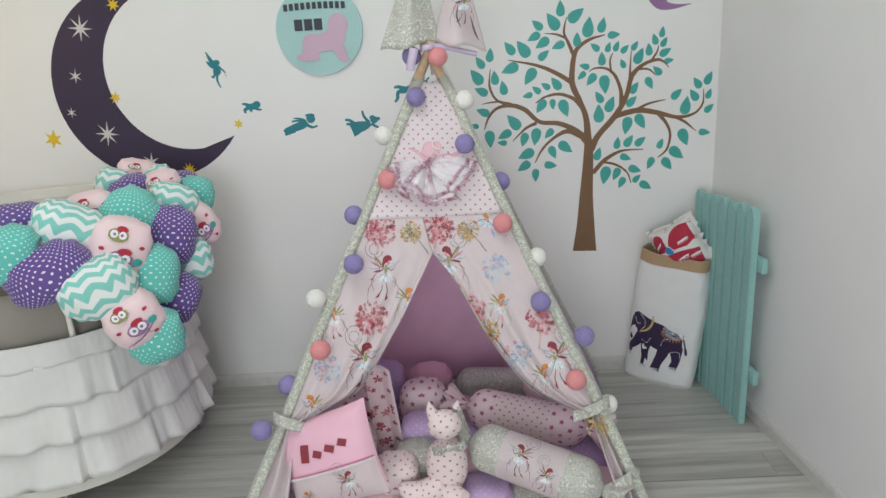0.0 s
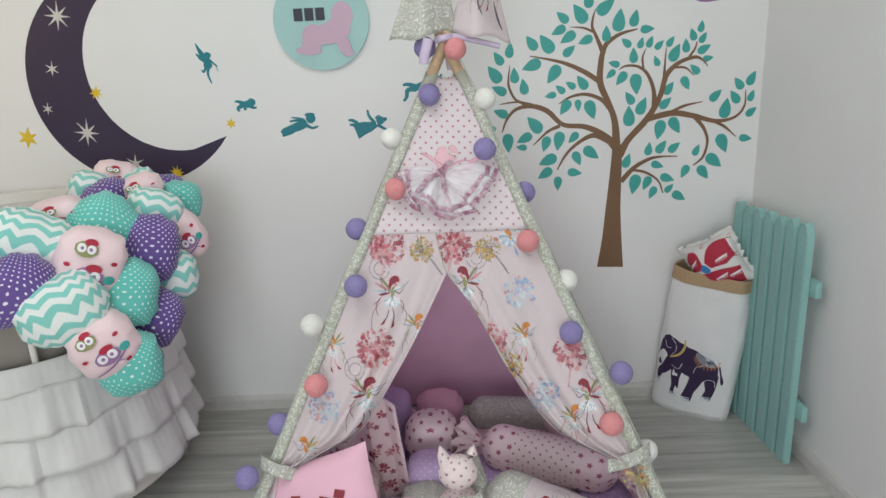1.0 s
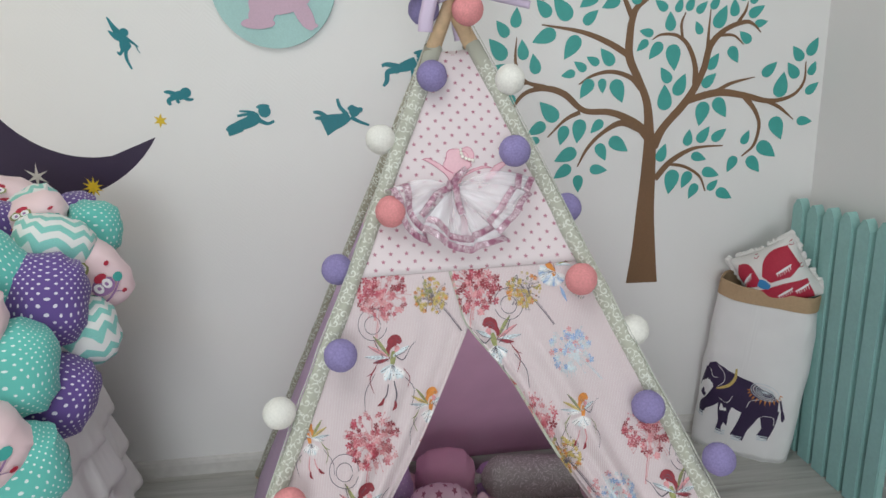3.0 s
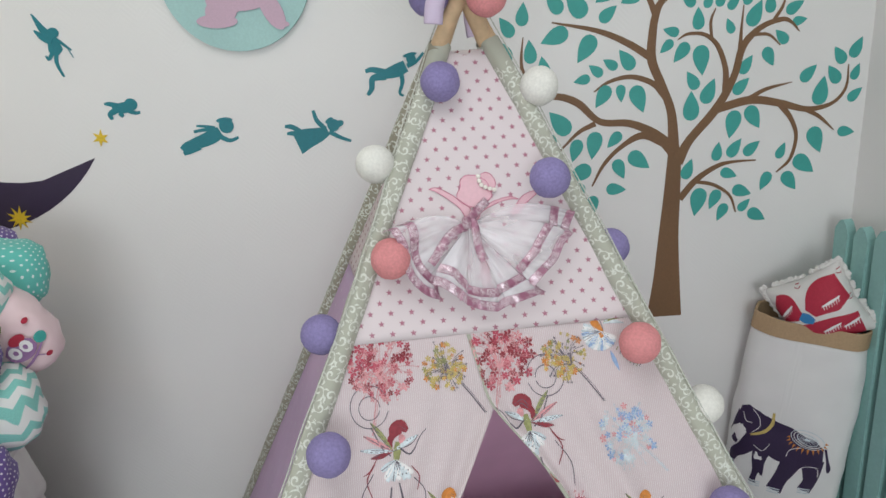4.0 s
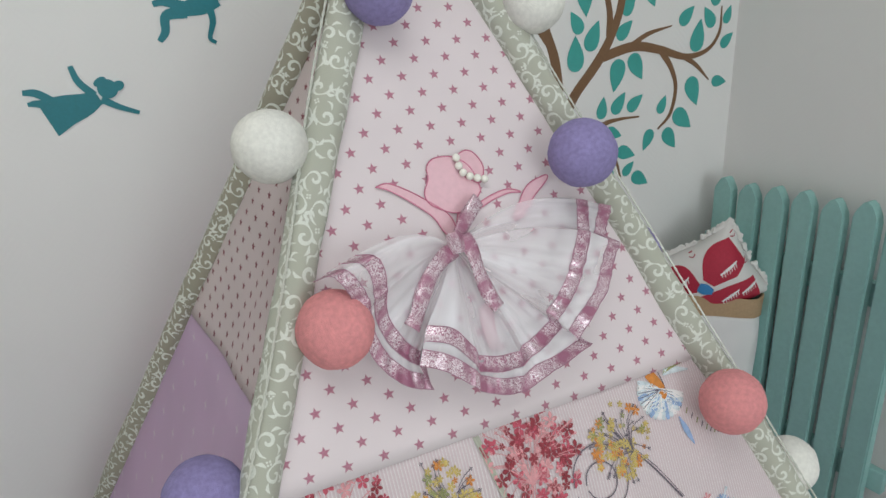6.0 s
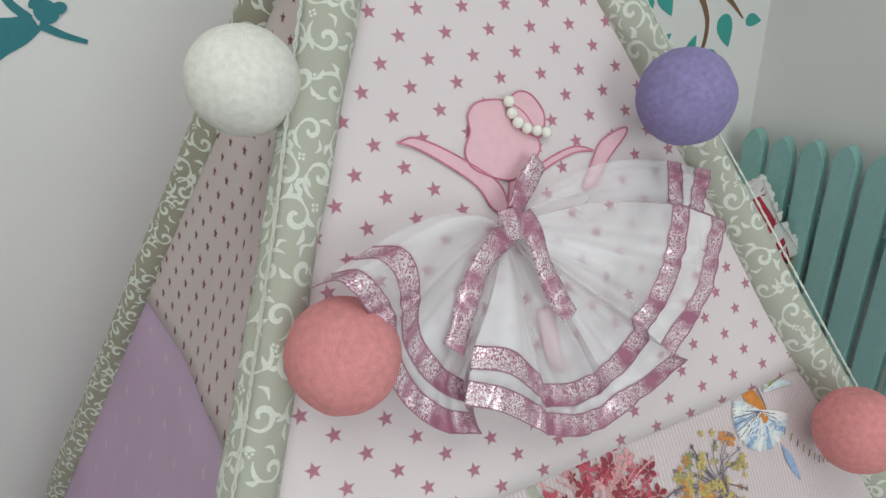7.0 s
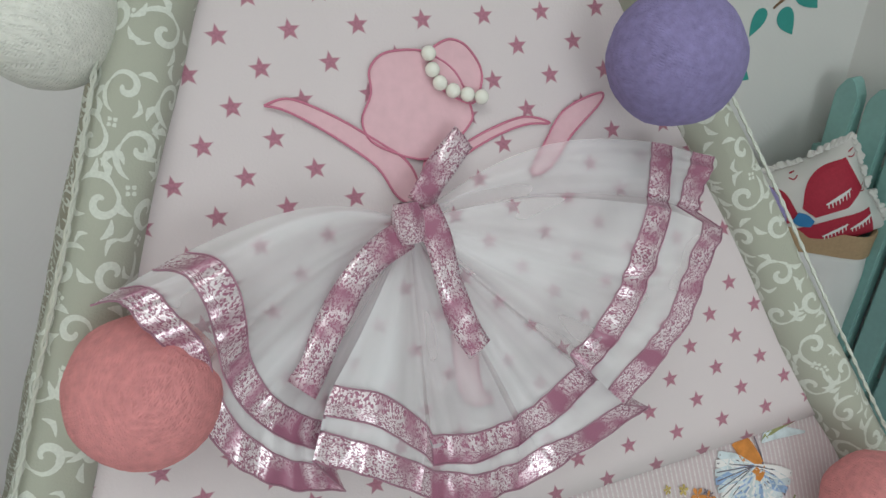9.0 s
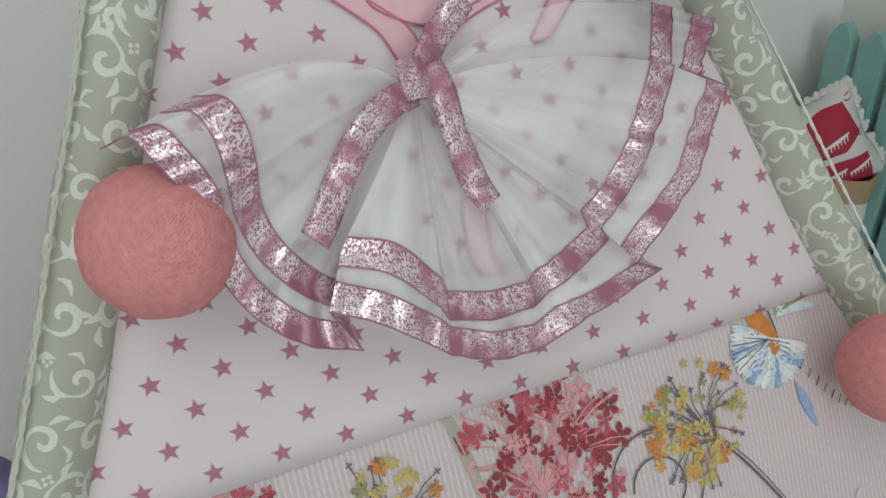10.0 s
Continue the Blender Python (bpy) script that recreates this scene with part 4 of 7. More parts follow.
def flap(side):
    bm = bmesh.new()
    rows, uvs = [], []
    n, c = 64, 56
    for i in range(n + 1):
        z = SEAM + 0.004 - (SEAM + 0.004 - TIE_Z) * i / n
        pole, edge = (pole_l(z), left_edge(z)) if side < 0 else (pole_r(z), right_edge(z))
        r, q = [], []
        for j in range(c + 1):
            f = (j / c) ** 1.35
            x = edge + (pole - edge) * f
            r.append(front(x, z, flap_height(side, x, z)))
            q.append((x, z * SLOPE))
        # the hem turns back inside
        r.insert(0, front(edge - side * -0.006, z, flap_height(side, edge, z) - 0.012))
        q.insert(0, (edge - 0.015, z * SLOPE))
        rows.append(r)
        uvs.append(q)
    sheet(bm, rows, uvs)
    if side > 0:
        bmesh.ops.reverse_faces(bm, faces=bm.faces)
    ob = part("front_flap", bm, STRIPED, tent, "pink striped cotton flap printed with flowers, tied back")
    thicken(ob, 0.001)
    return ob


flap_l, flap_r = flap(-1), flap(1)


def tail(side):
    """The end of the flap that hangs below its tie, against the pole."""
    bm = bmesh.new()
    rows, uvs = [], []
    for i in range(19):
        t = i / 18
        z = TIE_Z + 0.01 - (TIE_Z - 0.02) * t
        pole = pole_l(z) if side < 0 else pole_r(z)
        width = 0.03 + (0.13 if side < 0 else 0.06) * t ** 0.8
        r, q = [], []
        for j in range(25):
            f = j / 24
            x = pole - side * width * f
            r.append(front(x, z, (0.012 + 0.014 * t) * math.sin(f * 14 + 2 * t) * min(1, f * 5)))
            q.append((x * 1.4, z))
        rows.append(r)
        uvs.append(q)
    sheet(bm, rows, uvs)
    thicken(part("flap_tail", bm, STRIPED, tent, "gathered end of the flowered flap"), 0.001)
    # the tie band
    bm = bmesh.new()
    pole = pole_l(TIE_Z) if side < 0 else pole_r(TIE_Z)
    rows, uvs = [], []
    for i in range(13):
        t = i / 12
        x = pole + side * 0.02 - side * 0.105 * t
        z = TIE_Z + 0.028 - 0.035 * t
        rows.append([front(x, z + 0.03 * (j / 6 - 0.5), 0.026 * math.sin(math.pi * min(1, t * 1.15)) + 0.012) for j in range(7)])
        uvs.append([(t * 0.12, 0.03 * j / 6) for j in range(7)])
    sheet(bm, rows, uvs)
    thicken(part("tie_band", bm, SAGE_SCROLL, tent, "sage scroll-print tie band"), 0.002)


tail(-1)
tail(1)


# sides and back
def side_panel(name, ka, kb, material, lower, split, label, z_top=SLEEVE_TOP - 0.01):
    """Cloth between two poles; below the slanting split it is another cloth."""
    for part_no in (0, 1):
        bm = bmesh.new()
        rows, uvs = [], []
        n, c = 30, 24
        for i in range(n + 1):
            r, q = [], []
            for j in range(c + 1):
                f = j / c
                zs = split(f)
                z = (z_top + (zs - z_top) * i / n) if part_no == 0 else (zs + (0.02 - zs) * i / n)
                p = along(ka, z).lerp(along(kb, z), f)
                centre = Vector((0, 2.3, z))
                p += (p - centre).normalized() * -0.012 * math.sin(math.pi * f) * (1 + 0.4 * noise.noise(Vector((f * 4, z * 4, ka))))
                r.append(p)
                q.append((f * (along(ka, z) - along(kb, z)).length, z * 1.1))
            rows.append(r)
            uvs.append(q)
        sheet(bm, rows, uvs)
        bmesh.ops.recalc_face_normals(bm, faces=bm.faces)
        thicken(part(name, bm, (material, lower)[part_no], tent, label), 0.001)


side_panel("side_panel", 0, 2, SIDE_STARS, LILAC_MARKS, lambda f: 0.978 - 0.05 * f + 0.027 * f * f, "pink starred side above lilac cotton")
side_panel("side_panel", 1, 3, SIDE_STARS, LILAC_MARKS, lambda f: 0.978 - 0.05 * f + 0.027 * f * f, "pink starred side above lilac cotton")
side_panel("back_panel", 2, 3, SIDE_STARS, MAUVE, lambda f: 0.95, "mauve-pink cotton back of the tent")

# ---- cotton-ball string lights ----
BALL_R = 0.0292


def ball_master():
    me = bpy.data.meshes.new("ball")
    bm = bmesh.new()
    ball_mesh(bm, (0, 0, 0), BALL_R, BALL_R, BALL_R * 0.97, 32, 20, lumps=0.03, seed=2)
    bm.to_mesh(me)
    bm.free()
    me.polygons.foreach_set("use_smooth", [True] * len(me.polygons))
    me.materials.append(None)
    return me


BALLS = [  # centre and colour, from the top down
    ((-0.051, 2.268, 1.279), "v"), ((0.022, 2.265, 1.392), "p"), ((-0.057, 2.296, 1.398), "v"), ((0.088, 2.185, 1.141), "v"), ((0.096, 2.272, 1.262), "w"),
    ((-0.156, 2.25, 1.17), "w"), ((-0.146, 2.161, 1.051), "p"), ((-0.255, 2.159, 0.949), "v"), ((0.194, 2.236, 1.013), "v"), ((0.186, 2.089, 0.918), "p"),
    ((-0.25, 2.033, 0.834), "v"), ((-0.367, 2.022, 0.738), "w"), ((0.284, 2.093, 0.807), "w"), ((0.281, 1.995, 0.704), "v"), ((-0.351, 1.928, 0.618), "p"),
    ((0.4, 1.964, 0.605), "v"), ((-0.46, 1.951, 0.503), "v"), ((0.366, 1.908, 0.497), "p"), ((0.468, 1.959, 0.386), "w"), ((-0.526, 1.857, 0.414), "v"),
]
lights = thing("string_lights", (0, 2.1, 0), "string of violet, coral and white cotton-ball lights wound round the tent", "string lights")
master = {}
for c, m in (("v", BALL_VIOLET), ("p", BALL_PINK), ("w", BALL_WHITE)):
    master[c] = ball_master()
    master[c].materials[0] = m
rnd = random.Random(5)
for centre, c in BALLS:
    ob = new("cotton_ball", master[c])
    ob.parent = lights
    ob.matrix_parent_inverse = Matrix.Translation(lights.location).inverted()
    ob.matrix_basis = Matrix.Translation(centre) @ Euler((rnd.uniform(0, 6), rnd.uniform(0, 6), rnd.uniform(0, 6))).to_matrix().to_4x4()
    ob["label"] = {"v": "violet cotton-thread ball", "p": "coral-pink cotton-thread ball", "w": "white cotton-thread ball"}[c]

# ---- mint fence panel against the side wall ----
FA, FB = Vector((1.099, 2.442, 0)), Vector((1.058, 2.912, 0))
fence = thing("picket_fence", (1.078, 2.677, 0), "mint-green painted wooden picket panel standing by the wall", "fence")
fd = (FB - FA).normalized()
fn = Vector((-fd.y, fd.x, 0))        # towards the room
if fn.x > 0:
    fn = -fn
FM = Matrix((fd, fn, Vector((0, 0, 1)))).transposed().to_4x4()
span = (FB - FA).length
PICKETS = 7
pw = span / PICKETS * 0.76
for k in range(PICKETS):
    bm = bmesh.new()
    u = k * span / PICKETS
    h = 0.832 - 0.0035 * k + 0.004 * math.sin(k * 2.3)
    pts = [(u, 0), (u + pw, 0), (u + pw, h - 0.038), (u + pw * 0.86, h - 0.020), (u + pw * 0.64, h - 0.003), (u + pw * 0.48, h), (u + pw * 0.32, h - 0.006), (u + pw * 0.12, h - 0.024), (u, h - 0.040)]
    prism(bm, pts, 0.0, 0.026)
    bmesh.ops.bevel(bm, geom=[e for e in bm.edges if e.calc_length() > 0.03], offset=0.003, segments=2, affect="EDGES")
    bmesh.ops.transform(bm, matrix=Matrix.Translation(FA) @ FM, verts=bm.verts)
    part("picket", bm, MINT_PAINT, fence)
for z in (0.17, 0.60):
    bm = bmesh.new()
    box(bm, -0.03, -0.022, z, span + 0.02, -0.001, z + 0.055, 0.003)
    bmesh.ops.transform(bm, matrix=Matrix.Translation(FA) @ FM, verts=bm.verts)
    part("rail", bm, MINT_PAINT, fence)

# ---- motifs printed on the flaps ----
def blossom(bm, place, x, z, r, petals, mi, turn):
    """A tiny printed flower: petals as narrow drops."""
    for q in range(petals):
        a = turn + 2 * math.pi * q / petals
        c, s = math.cos(a), math.sin(a)
        print_strokes(bm, [[(x + 0.1 * r * c, z + 0.1 * r * s, 0.12 * r), (x + 0.65 * r * c, z + 0.65 * r * s, 0.55 * r), (x + r * c, z + r * s, 0.1 * r)]], place, mi, 2)


def cluster(bm, place, x, z, radius, cols, rnd, stem, count):
    """A printed flower head: a globe of little blossoms on thin stalks, darker to one side."""
    sx, sz = stem
    for i in range(int(count * 0.4)):
        a, d = rnd.uniform(0, 6.28), radius * math.sqrt(rnd.random()) * 1.1
        px, pz = x + d * math.cos(a), z + d * math.sin(a)
        print_strokes(bm, [[(x + 0.2 * sx, z + 0.2 * sz, 0.0005), ((x + px) / 2, (z + pz) / 2, 0.0005), (px, pz, 0.0005)]], place, cols[-1], 2, 1)
        blossom(bm, place, px, pz, 0.0017, 4, cols[-1], 0.3)
    print_strokes(bm, [[(x, z, 0.0010), (x + sx * 0.55, z + sz * 0.5, 0.0014), (x + sx, z + sz, 0.0016)], [(x + 0.002, z, 0.0006), (x + sx * 0.55 + 0.003, z + sz * 0.5, 0.0006), (x + sx + 0.002, z + sz, 0.0006)]], place, cols[-1], 3, 1)
    for i in range(count):
        a, d = rnd.uniform(0, 6.28), radius * rnd.random() ** 0.55
        shade = math.sin(a) * 0.5 - math.cos(a) * 0.3 + rnd.uniform(-0.6, 0.6)
        col = rnd.choice(cols[1:-1]) if shade < 0.15 else rnd.choice(cols[:1] + cols[2:-1])
        blossom(bm, place, x + d * math.cos(a), z + d * math.sin(a) * 0.92, rnd.uniform(0.0024, 0.0060) * radius / 0.04, 5, col, rnd.uniform(0, 6))


PRINTS = [P_ROSE, P_BLUSH, P_ORANGE, P_YELLOW, P_OLIVE, P_BLUE, P_GREY, P_INK, P_WINE, WHITE_PRINT]
ROSE_, BLUSH_, ORANGE_, YELLOW_, OLIVE_, BLUE_, GREY_, INK_, WINE_, WHITE_ = range(10)


def posy(bm, place, x, z, s, hair, dress, flip, rnd):
    """A small printed sprite-like motif, kept to plain dabs and lines."""
    def at(st):
        return [[(x + flip * a * s, z + b * s, w * s) for a, b, w in q] for q in st]
    red = hair == WINE_
    for k, (a, b) in enumerate(((-0.36, 0.60), (-0.50, 0.40), (-0.58, 0.18), (-0.40, 0.04), (0.46, 0.34))):   # veined wings
        print_strokes(bm, at([[(0.0, 0.12, 0.02), (a * 0.55, 0.1 + (b - 0.1) * 0.6, 0.085), (a, b, 0.02)]]), place, (OLIVE_, BLUSH_, GREY_, WINE_, GREY_)[k] if red else (OLIVE_, YELLOW_, GREY_, WHITE_, GREY_)[k], 4)
        print_strokes(bm, at([[(0.0, 0.12, 0.012), (a * 0.5 - 0.03, 0.12 + (b - 0.1) * 0.5, 0.014), (a, b, 0.012)], [(0.0, 0.12, 0.01), (a * 0.6 + 0.05, 0.08 + (b - 0.1) * 0.55, 0.012), (a, b, 0.01)]]), place, INK_, 4)
    for k in range(8):                                                                        # petals of the skirt
        a = radians(-148 + 16 * k + rnd.uniform(-4, 4))
        c, e, r = math.cos(a), math.sin(a), rnd.uniform(0.28, 0.38)
        print_strokes(bm, at([[(0.03, -0.02, 0.03), (0.03 + 0.6 * r * c, -0.02 + 0.6 * r * e, 0.10), (0.03 + r * c, -0.02 + r * e, 0.06)]]), place, (dress, WHITE_, BLUE_ if k == 4 else GREY_)[k % 3], 3)
        print_strokes(bm, at([[(0.03, -0.02, 0.01), (0.03 + r * c, -0.02 + r * e, 0.016)]]), place, INK_, 2)
        print_strokes(bm, at([[(0.03 + 0.72 * r * c - 0.012, -0.02 + 0.72 * r * e, 0.02), (0.03 + 0.72 * r * c + 0.012, -0.02 + 0.72 * r * e, 0.02)]]), place, INK_, 2)
    print_strokes(bm, at([[(0.09, 0.26, 0.07), (0.07, 0.12, 0.13), (0.04, -0.02, 0.09)]]), place, hair if hair == ORANGE_ else OLIVE_, 3)
    print_strokes(bm, at([[(0.14, 0.22, 0.05), (0.18, 0.32, 0.12), (0.2, 0.36, 0.05)]]), place, BLUSH_, 3)
    print_strokes(bm, at([[(0.0, 0.34, 0.1), (0.06, 0.44, 0.22), (0.18, 0.5, 0.2), (0.28, 0.42, 0.08)], [(0.02, 0.38, 0.1), (-0.04, 0.28, 0.1), (-0.02, 0.18, 0.03)]]), place, hair, 4)
    print_strokes(bm, at([[(0.02, 0.4, 0.012), (0.12, 0.5, 0.012), (0.26, 0.44, 0.012)], [(0.04, 0.36, 0.012), (0.14, 0.44, 0.012), (0.24, 0.4, 0.012)]]), place, INK_, 4)
    print_strokes(bm, at([[(-0.08, -0.42, 0.025), (-0.12, -0.6, 0.03), (-0.2, -0.72, 0.03)], [(0.06, -0.36, 0.025), (0.1, -0.62, 0.035), (0.06, -0.78, 0.03)]]), place, INK_ if red else BLUSH_, 3)
    print_strokes(bm, at([[(-0.34, -0.05, 0.016), (-0.5, -0.3, 0.022), (-0.42, -0.6, 0.012)], [(-0.3, 0.02, 0.012), (-0.44, -0.16, 0.02), (-0.56, -0.22, 0.01)], [(0.3, -0.12, 0.012), (0.42, -0.3, 0.018), (0.36, -0.52, 0.01)]]), place, WINE_ if red else OLIVE_, 4)
    print_strokes(bm, at([[(-0.2, -0.7, 0.04), (-0.26, -0.8, 0.07), (-0.36, -0.84, 0.02)], [(0.06, -0.76, 0.04), (0.05, -0.88, 0.07), (-0.02, -0.95, 0.02)]]), place, WINE_, 3)
    print_strokes(bm, at([[(0.1, 0.18, 0.03), (0.28, 0.06, 0.025), (0.4, 0.16, 0.02)], [(-0.38, -0.2, 0.014), (-0.62, -0.55, 0.016), (-0.66, -0.95, 0.01)], [(0.32, -0.3, 0.014), (0.5, -0.55, 0.016), (0.42, -0.9, 0.01)], [(0.36, 0.1, 0.012), (0.5, 0.32, 0.012), (0.62, 0.42, 0.012)]]), place, INK_, 4)
    ring = [(-0.35 + 0.34 * math.cos(t), 0.85 + 0.34 * math.sin(t), 0.014) for t in (i * 0.5 for i in range(13))]
    if hair == WINE_:
        print_strokes(bm, at([ring, [(a * 0.55 - 0.16, b * 0.55 + 0.36, w) for a, b, w in ring], [(-0.35, 0.52, 0.02), (-0.2, 0.2, 0.02), (-0.05, 0.05, 0.02)]]), place, INK_, 3)


def print_on(side, fl, motifs):
    rnd = random.Random(11 + side)
    for kind, x, z in motifs:
        def place(u, v):
            e, p = (left_edge(v), pole_l(v)) if side < 0 else (right_edge(v), pole_r(v))
            lo, hi = min(e, p), max(e, p)
            u, v = min(max(u, lo), hi), min(v, SEAM - 0.001)
            return front(u, v, flap_height(side, u, v) + 0.0012)
        bm = bmesh.new()
        if kind == "red":
            cluster(bm, place, x, z, 0.048, [ROSE_, BLUSH_, BLUSH_, WINE_, ROSE_, BLUSH_], rnd, (-0.02, -0.085), 105)
        elif kind == "yellow":
            cluster(bm, place, x, z, 0.032, [OLIVE_, YELLOW_, YELLOW_, ORANGE_, YELLOW_, INK_], rnd, (0.05, -0.062), 85)
        elif kind == "blue":
            cluster(bm, place, x, z, 0.040, [BLUE_, GREY_, BLUE_, BLUSH_, GREY_, GREY_], rnd, (0.05, -0.05), 85)
        elif kind == "daisy":
            for q in range(18):
                a = math.pi * 0.80 + q * 0.20
                print_strokes(bm, [[(x, z - 0.004, 0.002), (x + 0.014 * math.cos(a), z + 0.013 * math.sin(a) - 0.006, 0.007), (x + 0.026 * math.cos(a), z + 0.023 * math.sin(a) - 0.006, 0.003)]], place, (GREY_, WHITE_, GREY_, BLUE_)[q % 4], 3)
                print_strokes(bm, [[(x, z - 0.004, 0.0004), (x + 0.025 * math.cos(a), z + 0.022 * math.sin(a) - 0.006, 0.0007)]], place, INK_, 2)
            print_strokes(bm, [[(x - 0.007, z + 0.012, 0.010), (x - 0.002, z + 0.003, 0.011), (x + 0.003, z - 0.007, 0.008), (x + 0.001, z - 0.012, 0.003)]], place, ORANGE_, 4)
            print_strokes(bm, [[(x - 0.012, z + 0.012, 0.002), (x - 0.004, z + 0.017, 0.004), (x + 0.008, z + 0.019, 0.005), (x + 0.016, z + 0.017, 0.002)]], place, ORANGE_, 3)
            for k in range(9):
                print_strokes(bm, [[(x - 0.012 + 0.0035 * k, z + 0.013 + 0.0006 * k, 0.001), (x - 0.010 + 0.0036 * k, z + 0.021, 0.0012)]], place, INK_, 2)
            print_strokes(bm, [[(x + 0.004, z + 0.010, 0.0008), (x + 0.006, z - 0.004, 0.0012), (x + 0.002, z - 0.012, 0.0008)]], place, INK_, 3)
            for sx, sz, cc in ((0.030, 0.004, GREY_), (0.034, 0.012, OLIVE_), (0.028, 0.020, GREY_)):
                print_strokes(bm, [[(x + 0.008, z + 0.006, 0.001), (x + 0.02, z + 0.006 + sz * 0.5, 0.006), (x + sx + 0.008, z + sz, 0.001)]], place, cc, 3)
            print_strokes(bm, [[(x + 0.012, z - 0.030, 0.001), (x + 0.016, z - 0.042, 0.006), (x + 0.021, z - 0.056, 0.001)]], place, BLUE_, 3)
            for k in range(9):
                t = k / 8
                px, pz = x + 0.018 + 0.034 * t, z - 0.022 - 0.030 * math.sin(1.5 * t)
                print_strokes(bm, [[(px - 0.0015, pz - 0.002, 0.0011), (px + 0.0015, pz + 0.002, 0.0011)]], place, (INK_, OLIVE_)[k % 2], 2)
        else:
            posy(bm, place, x, z, 0.078 if kind == "wine" else 0.058, WINE_ if kind == "wine" else ORANGE_, GREY_ if kind == "wine" else WHITE_, 1 if rnd.random() < 0.6 else -1, rnd)
        part("printed_motif", bm, PRINTS, fl, "", shade=False)["kind"] = "stuff"


print_on(-1, flap_l, [("red", -0.174, 0.906), ("yellow", -0.085, 0.896), ("wine", -0.168, 0.790), ("orange", -0.318, 0.675), ("red", -0.209, 0.670), ("orange", -0.105, 0.712), ("blue", -0.341, 0.543), ("orange", -0.385, 0.446), ("wine", -0.235, 0.560)])
print_on(1, flap_r, [("red", -0.004, 0.903), ("yellow", 0.085, 0.894), ("daisy", 0.142, 0.924), ("wine", 0.028, 0.806), ("blue", 0.161, 0.787), ("orange", 0.165, 0.683), ("red", 0.288, 0.651), ("red", 0.075, 0.675), ("wine", 0.317, 0.540), ("blue", 0.208, 0.553), ("yellow", 0.128, 0.620), ("orange", 0.275, 0.495)])
bm = bmesh.new()
cluster(bm, lambda u, v: front(u, v, 0.03), 0.417, 0.372, 0.034, [YELLOW_, OLIVE_, YELLOW_, ORANGE_, OLIVE_], random.Random(4), (0.02, -0.05), 40)
part("printed_motif", bm, PRINTS, flap_r, "", shade=False)

# sewn hem of the overlapping flap, a pale green braid along its opening
bm = bmesh.new()
rows = []
for i in range(40):
    z = SEAM - 0.002 - (SEAM - 0.62) * i / 39
    x = right_edge(z)
    rows.append([front(x + q, z, flap_height(1, x, z) + 0.0016 - abs(q - 0.002) * 0.3) for q in (-0.001, 0.002, 0.005)])
sheet(bm, rows, [[(q, i * 0.01) for q in range(3)] for i in range(40)])
part("hem_binding", bm, SAGE, flap_r, "narrow sage binding")

# ---- appliqued dancer shape with a gauze skirt ----
dancer = thing("applique_dress", tuple(front(-0.04, 1.1)), "pink felt shape with gauze skirt, metallic ribbon bow and pearls", "applique")


def felt(pts, off):
    """A felt shape with a stitched outline."""
    c = [q.xy for q in spline([(*p, 0) for p in pts + pts[:1]], 5)][:-1]
    bm = bmesh.new()
    vs = [bm.verts.new(front(x, z, off)) for x, z in c]
    bm.faces.new(vs)
    bmesh.ops.triangulate(bm, faces=bm.faces)
    ob = part("felt_shape", bm, APPLIQUE, dancer, "pink felt", shade=False)
    bm = bmesh.new()
    n = len(c)
    tube(bm, [front(*c[i % n], off + 0.0003) for i in range(n + 1)], 0.00055, 6, cap=False)
    part("stitching", bm, STITCH, ob, "rose stitched outline")


felt([(-0.0258, 1.1012), (-0.0388, 1.1088), (-0.0418, 1.1179), (-0.0358, 1.1277), (-0.0348, 1.1366), (-0.0278, 1.1423), (-0.0158, 1.1428), (-0.0068, 1.1404), (0.0042, 1.1319), (0.0092, 1.1167), (0.0072, 1.1098), (-0.0068, 1.1004), (-0.0168, 1.0988)], 0.0030)
felt([(-0.0068, 1.1404), (-0.0028, 1.1432), (0.0042, 1.1449), (0.0112, 1.1416), (0.0162, 1.1334), (0.0162, 1.1264), (0.0112, 1.1186), (0.0052, 1.1199), (-0.0038, 1.1262), (-0.0058, 1.1353)], 0.0034)
felt([(-0.0818, 1.1287), (-0.0738, 1.1303), (-0.0658, 1.1280), (-0.0508, 1.1193), (-0.0348, 1.1076), (-0.0258, 1.1002), (-0.0218, 1.0920), (-0.0228, 1.0811), (-0.0318, 1.0855), (-0.0388, 1.0988), (-0.0528, 1.1114), (-0.0658, 1.1210), (-0.0748, 1.1264)], 0.0026)
felt([(-0.0168, 1.0978), (-0.0008, 1.1011), (0.0162, 1.1064), (0.0352, 1.1095), (0.0482, 1.1050), (0.0342, 1.1061), (0.0132, 1.1015), (-0.0078, 1.0924), (-0.0148, 1.0827), (-0.0228, 1.0811)], 0.0022)
felt([(0.0442, 1.0981), (0.0532, 1.1077), (0.0632, 1.1123), (0.0772, 1.1147), (0.0752, 1.1098), (0.0582, 1.0985), (0.0442, 1.0861), (0.0342, 1.0856)], 0.0026)
felt([(-0.0178, 1.0249), (-0.0078, 1.0244), (-0.0078, 0.9984), (-0.0028, 0.9912), (-0.0138, 0.9917), (-0.0188, 1.0009)], 0.0026)
for x, z in ((-0.0078, 1.1399), (-0.0073, 1.1334), (-0.0048, 1.1278), (0.0007, 1.1241), (0.0072, 1.1218), (0.0137, 1.1200)):
    bm = bmesh.new()
    ball_mesh(bm, front(x, z, 0.0068), 0.0034, 0.0034, 0.0034, 16, 10)
    part("pearl", bm, PEARL, dancer, "cream pearl bead")


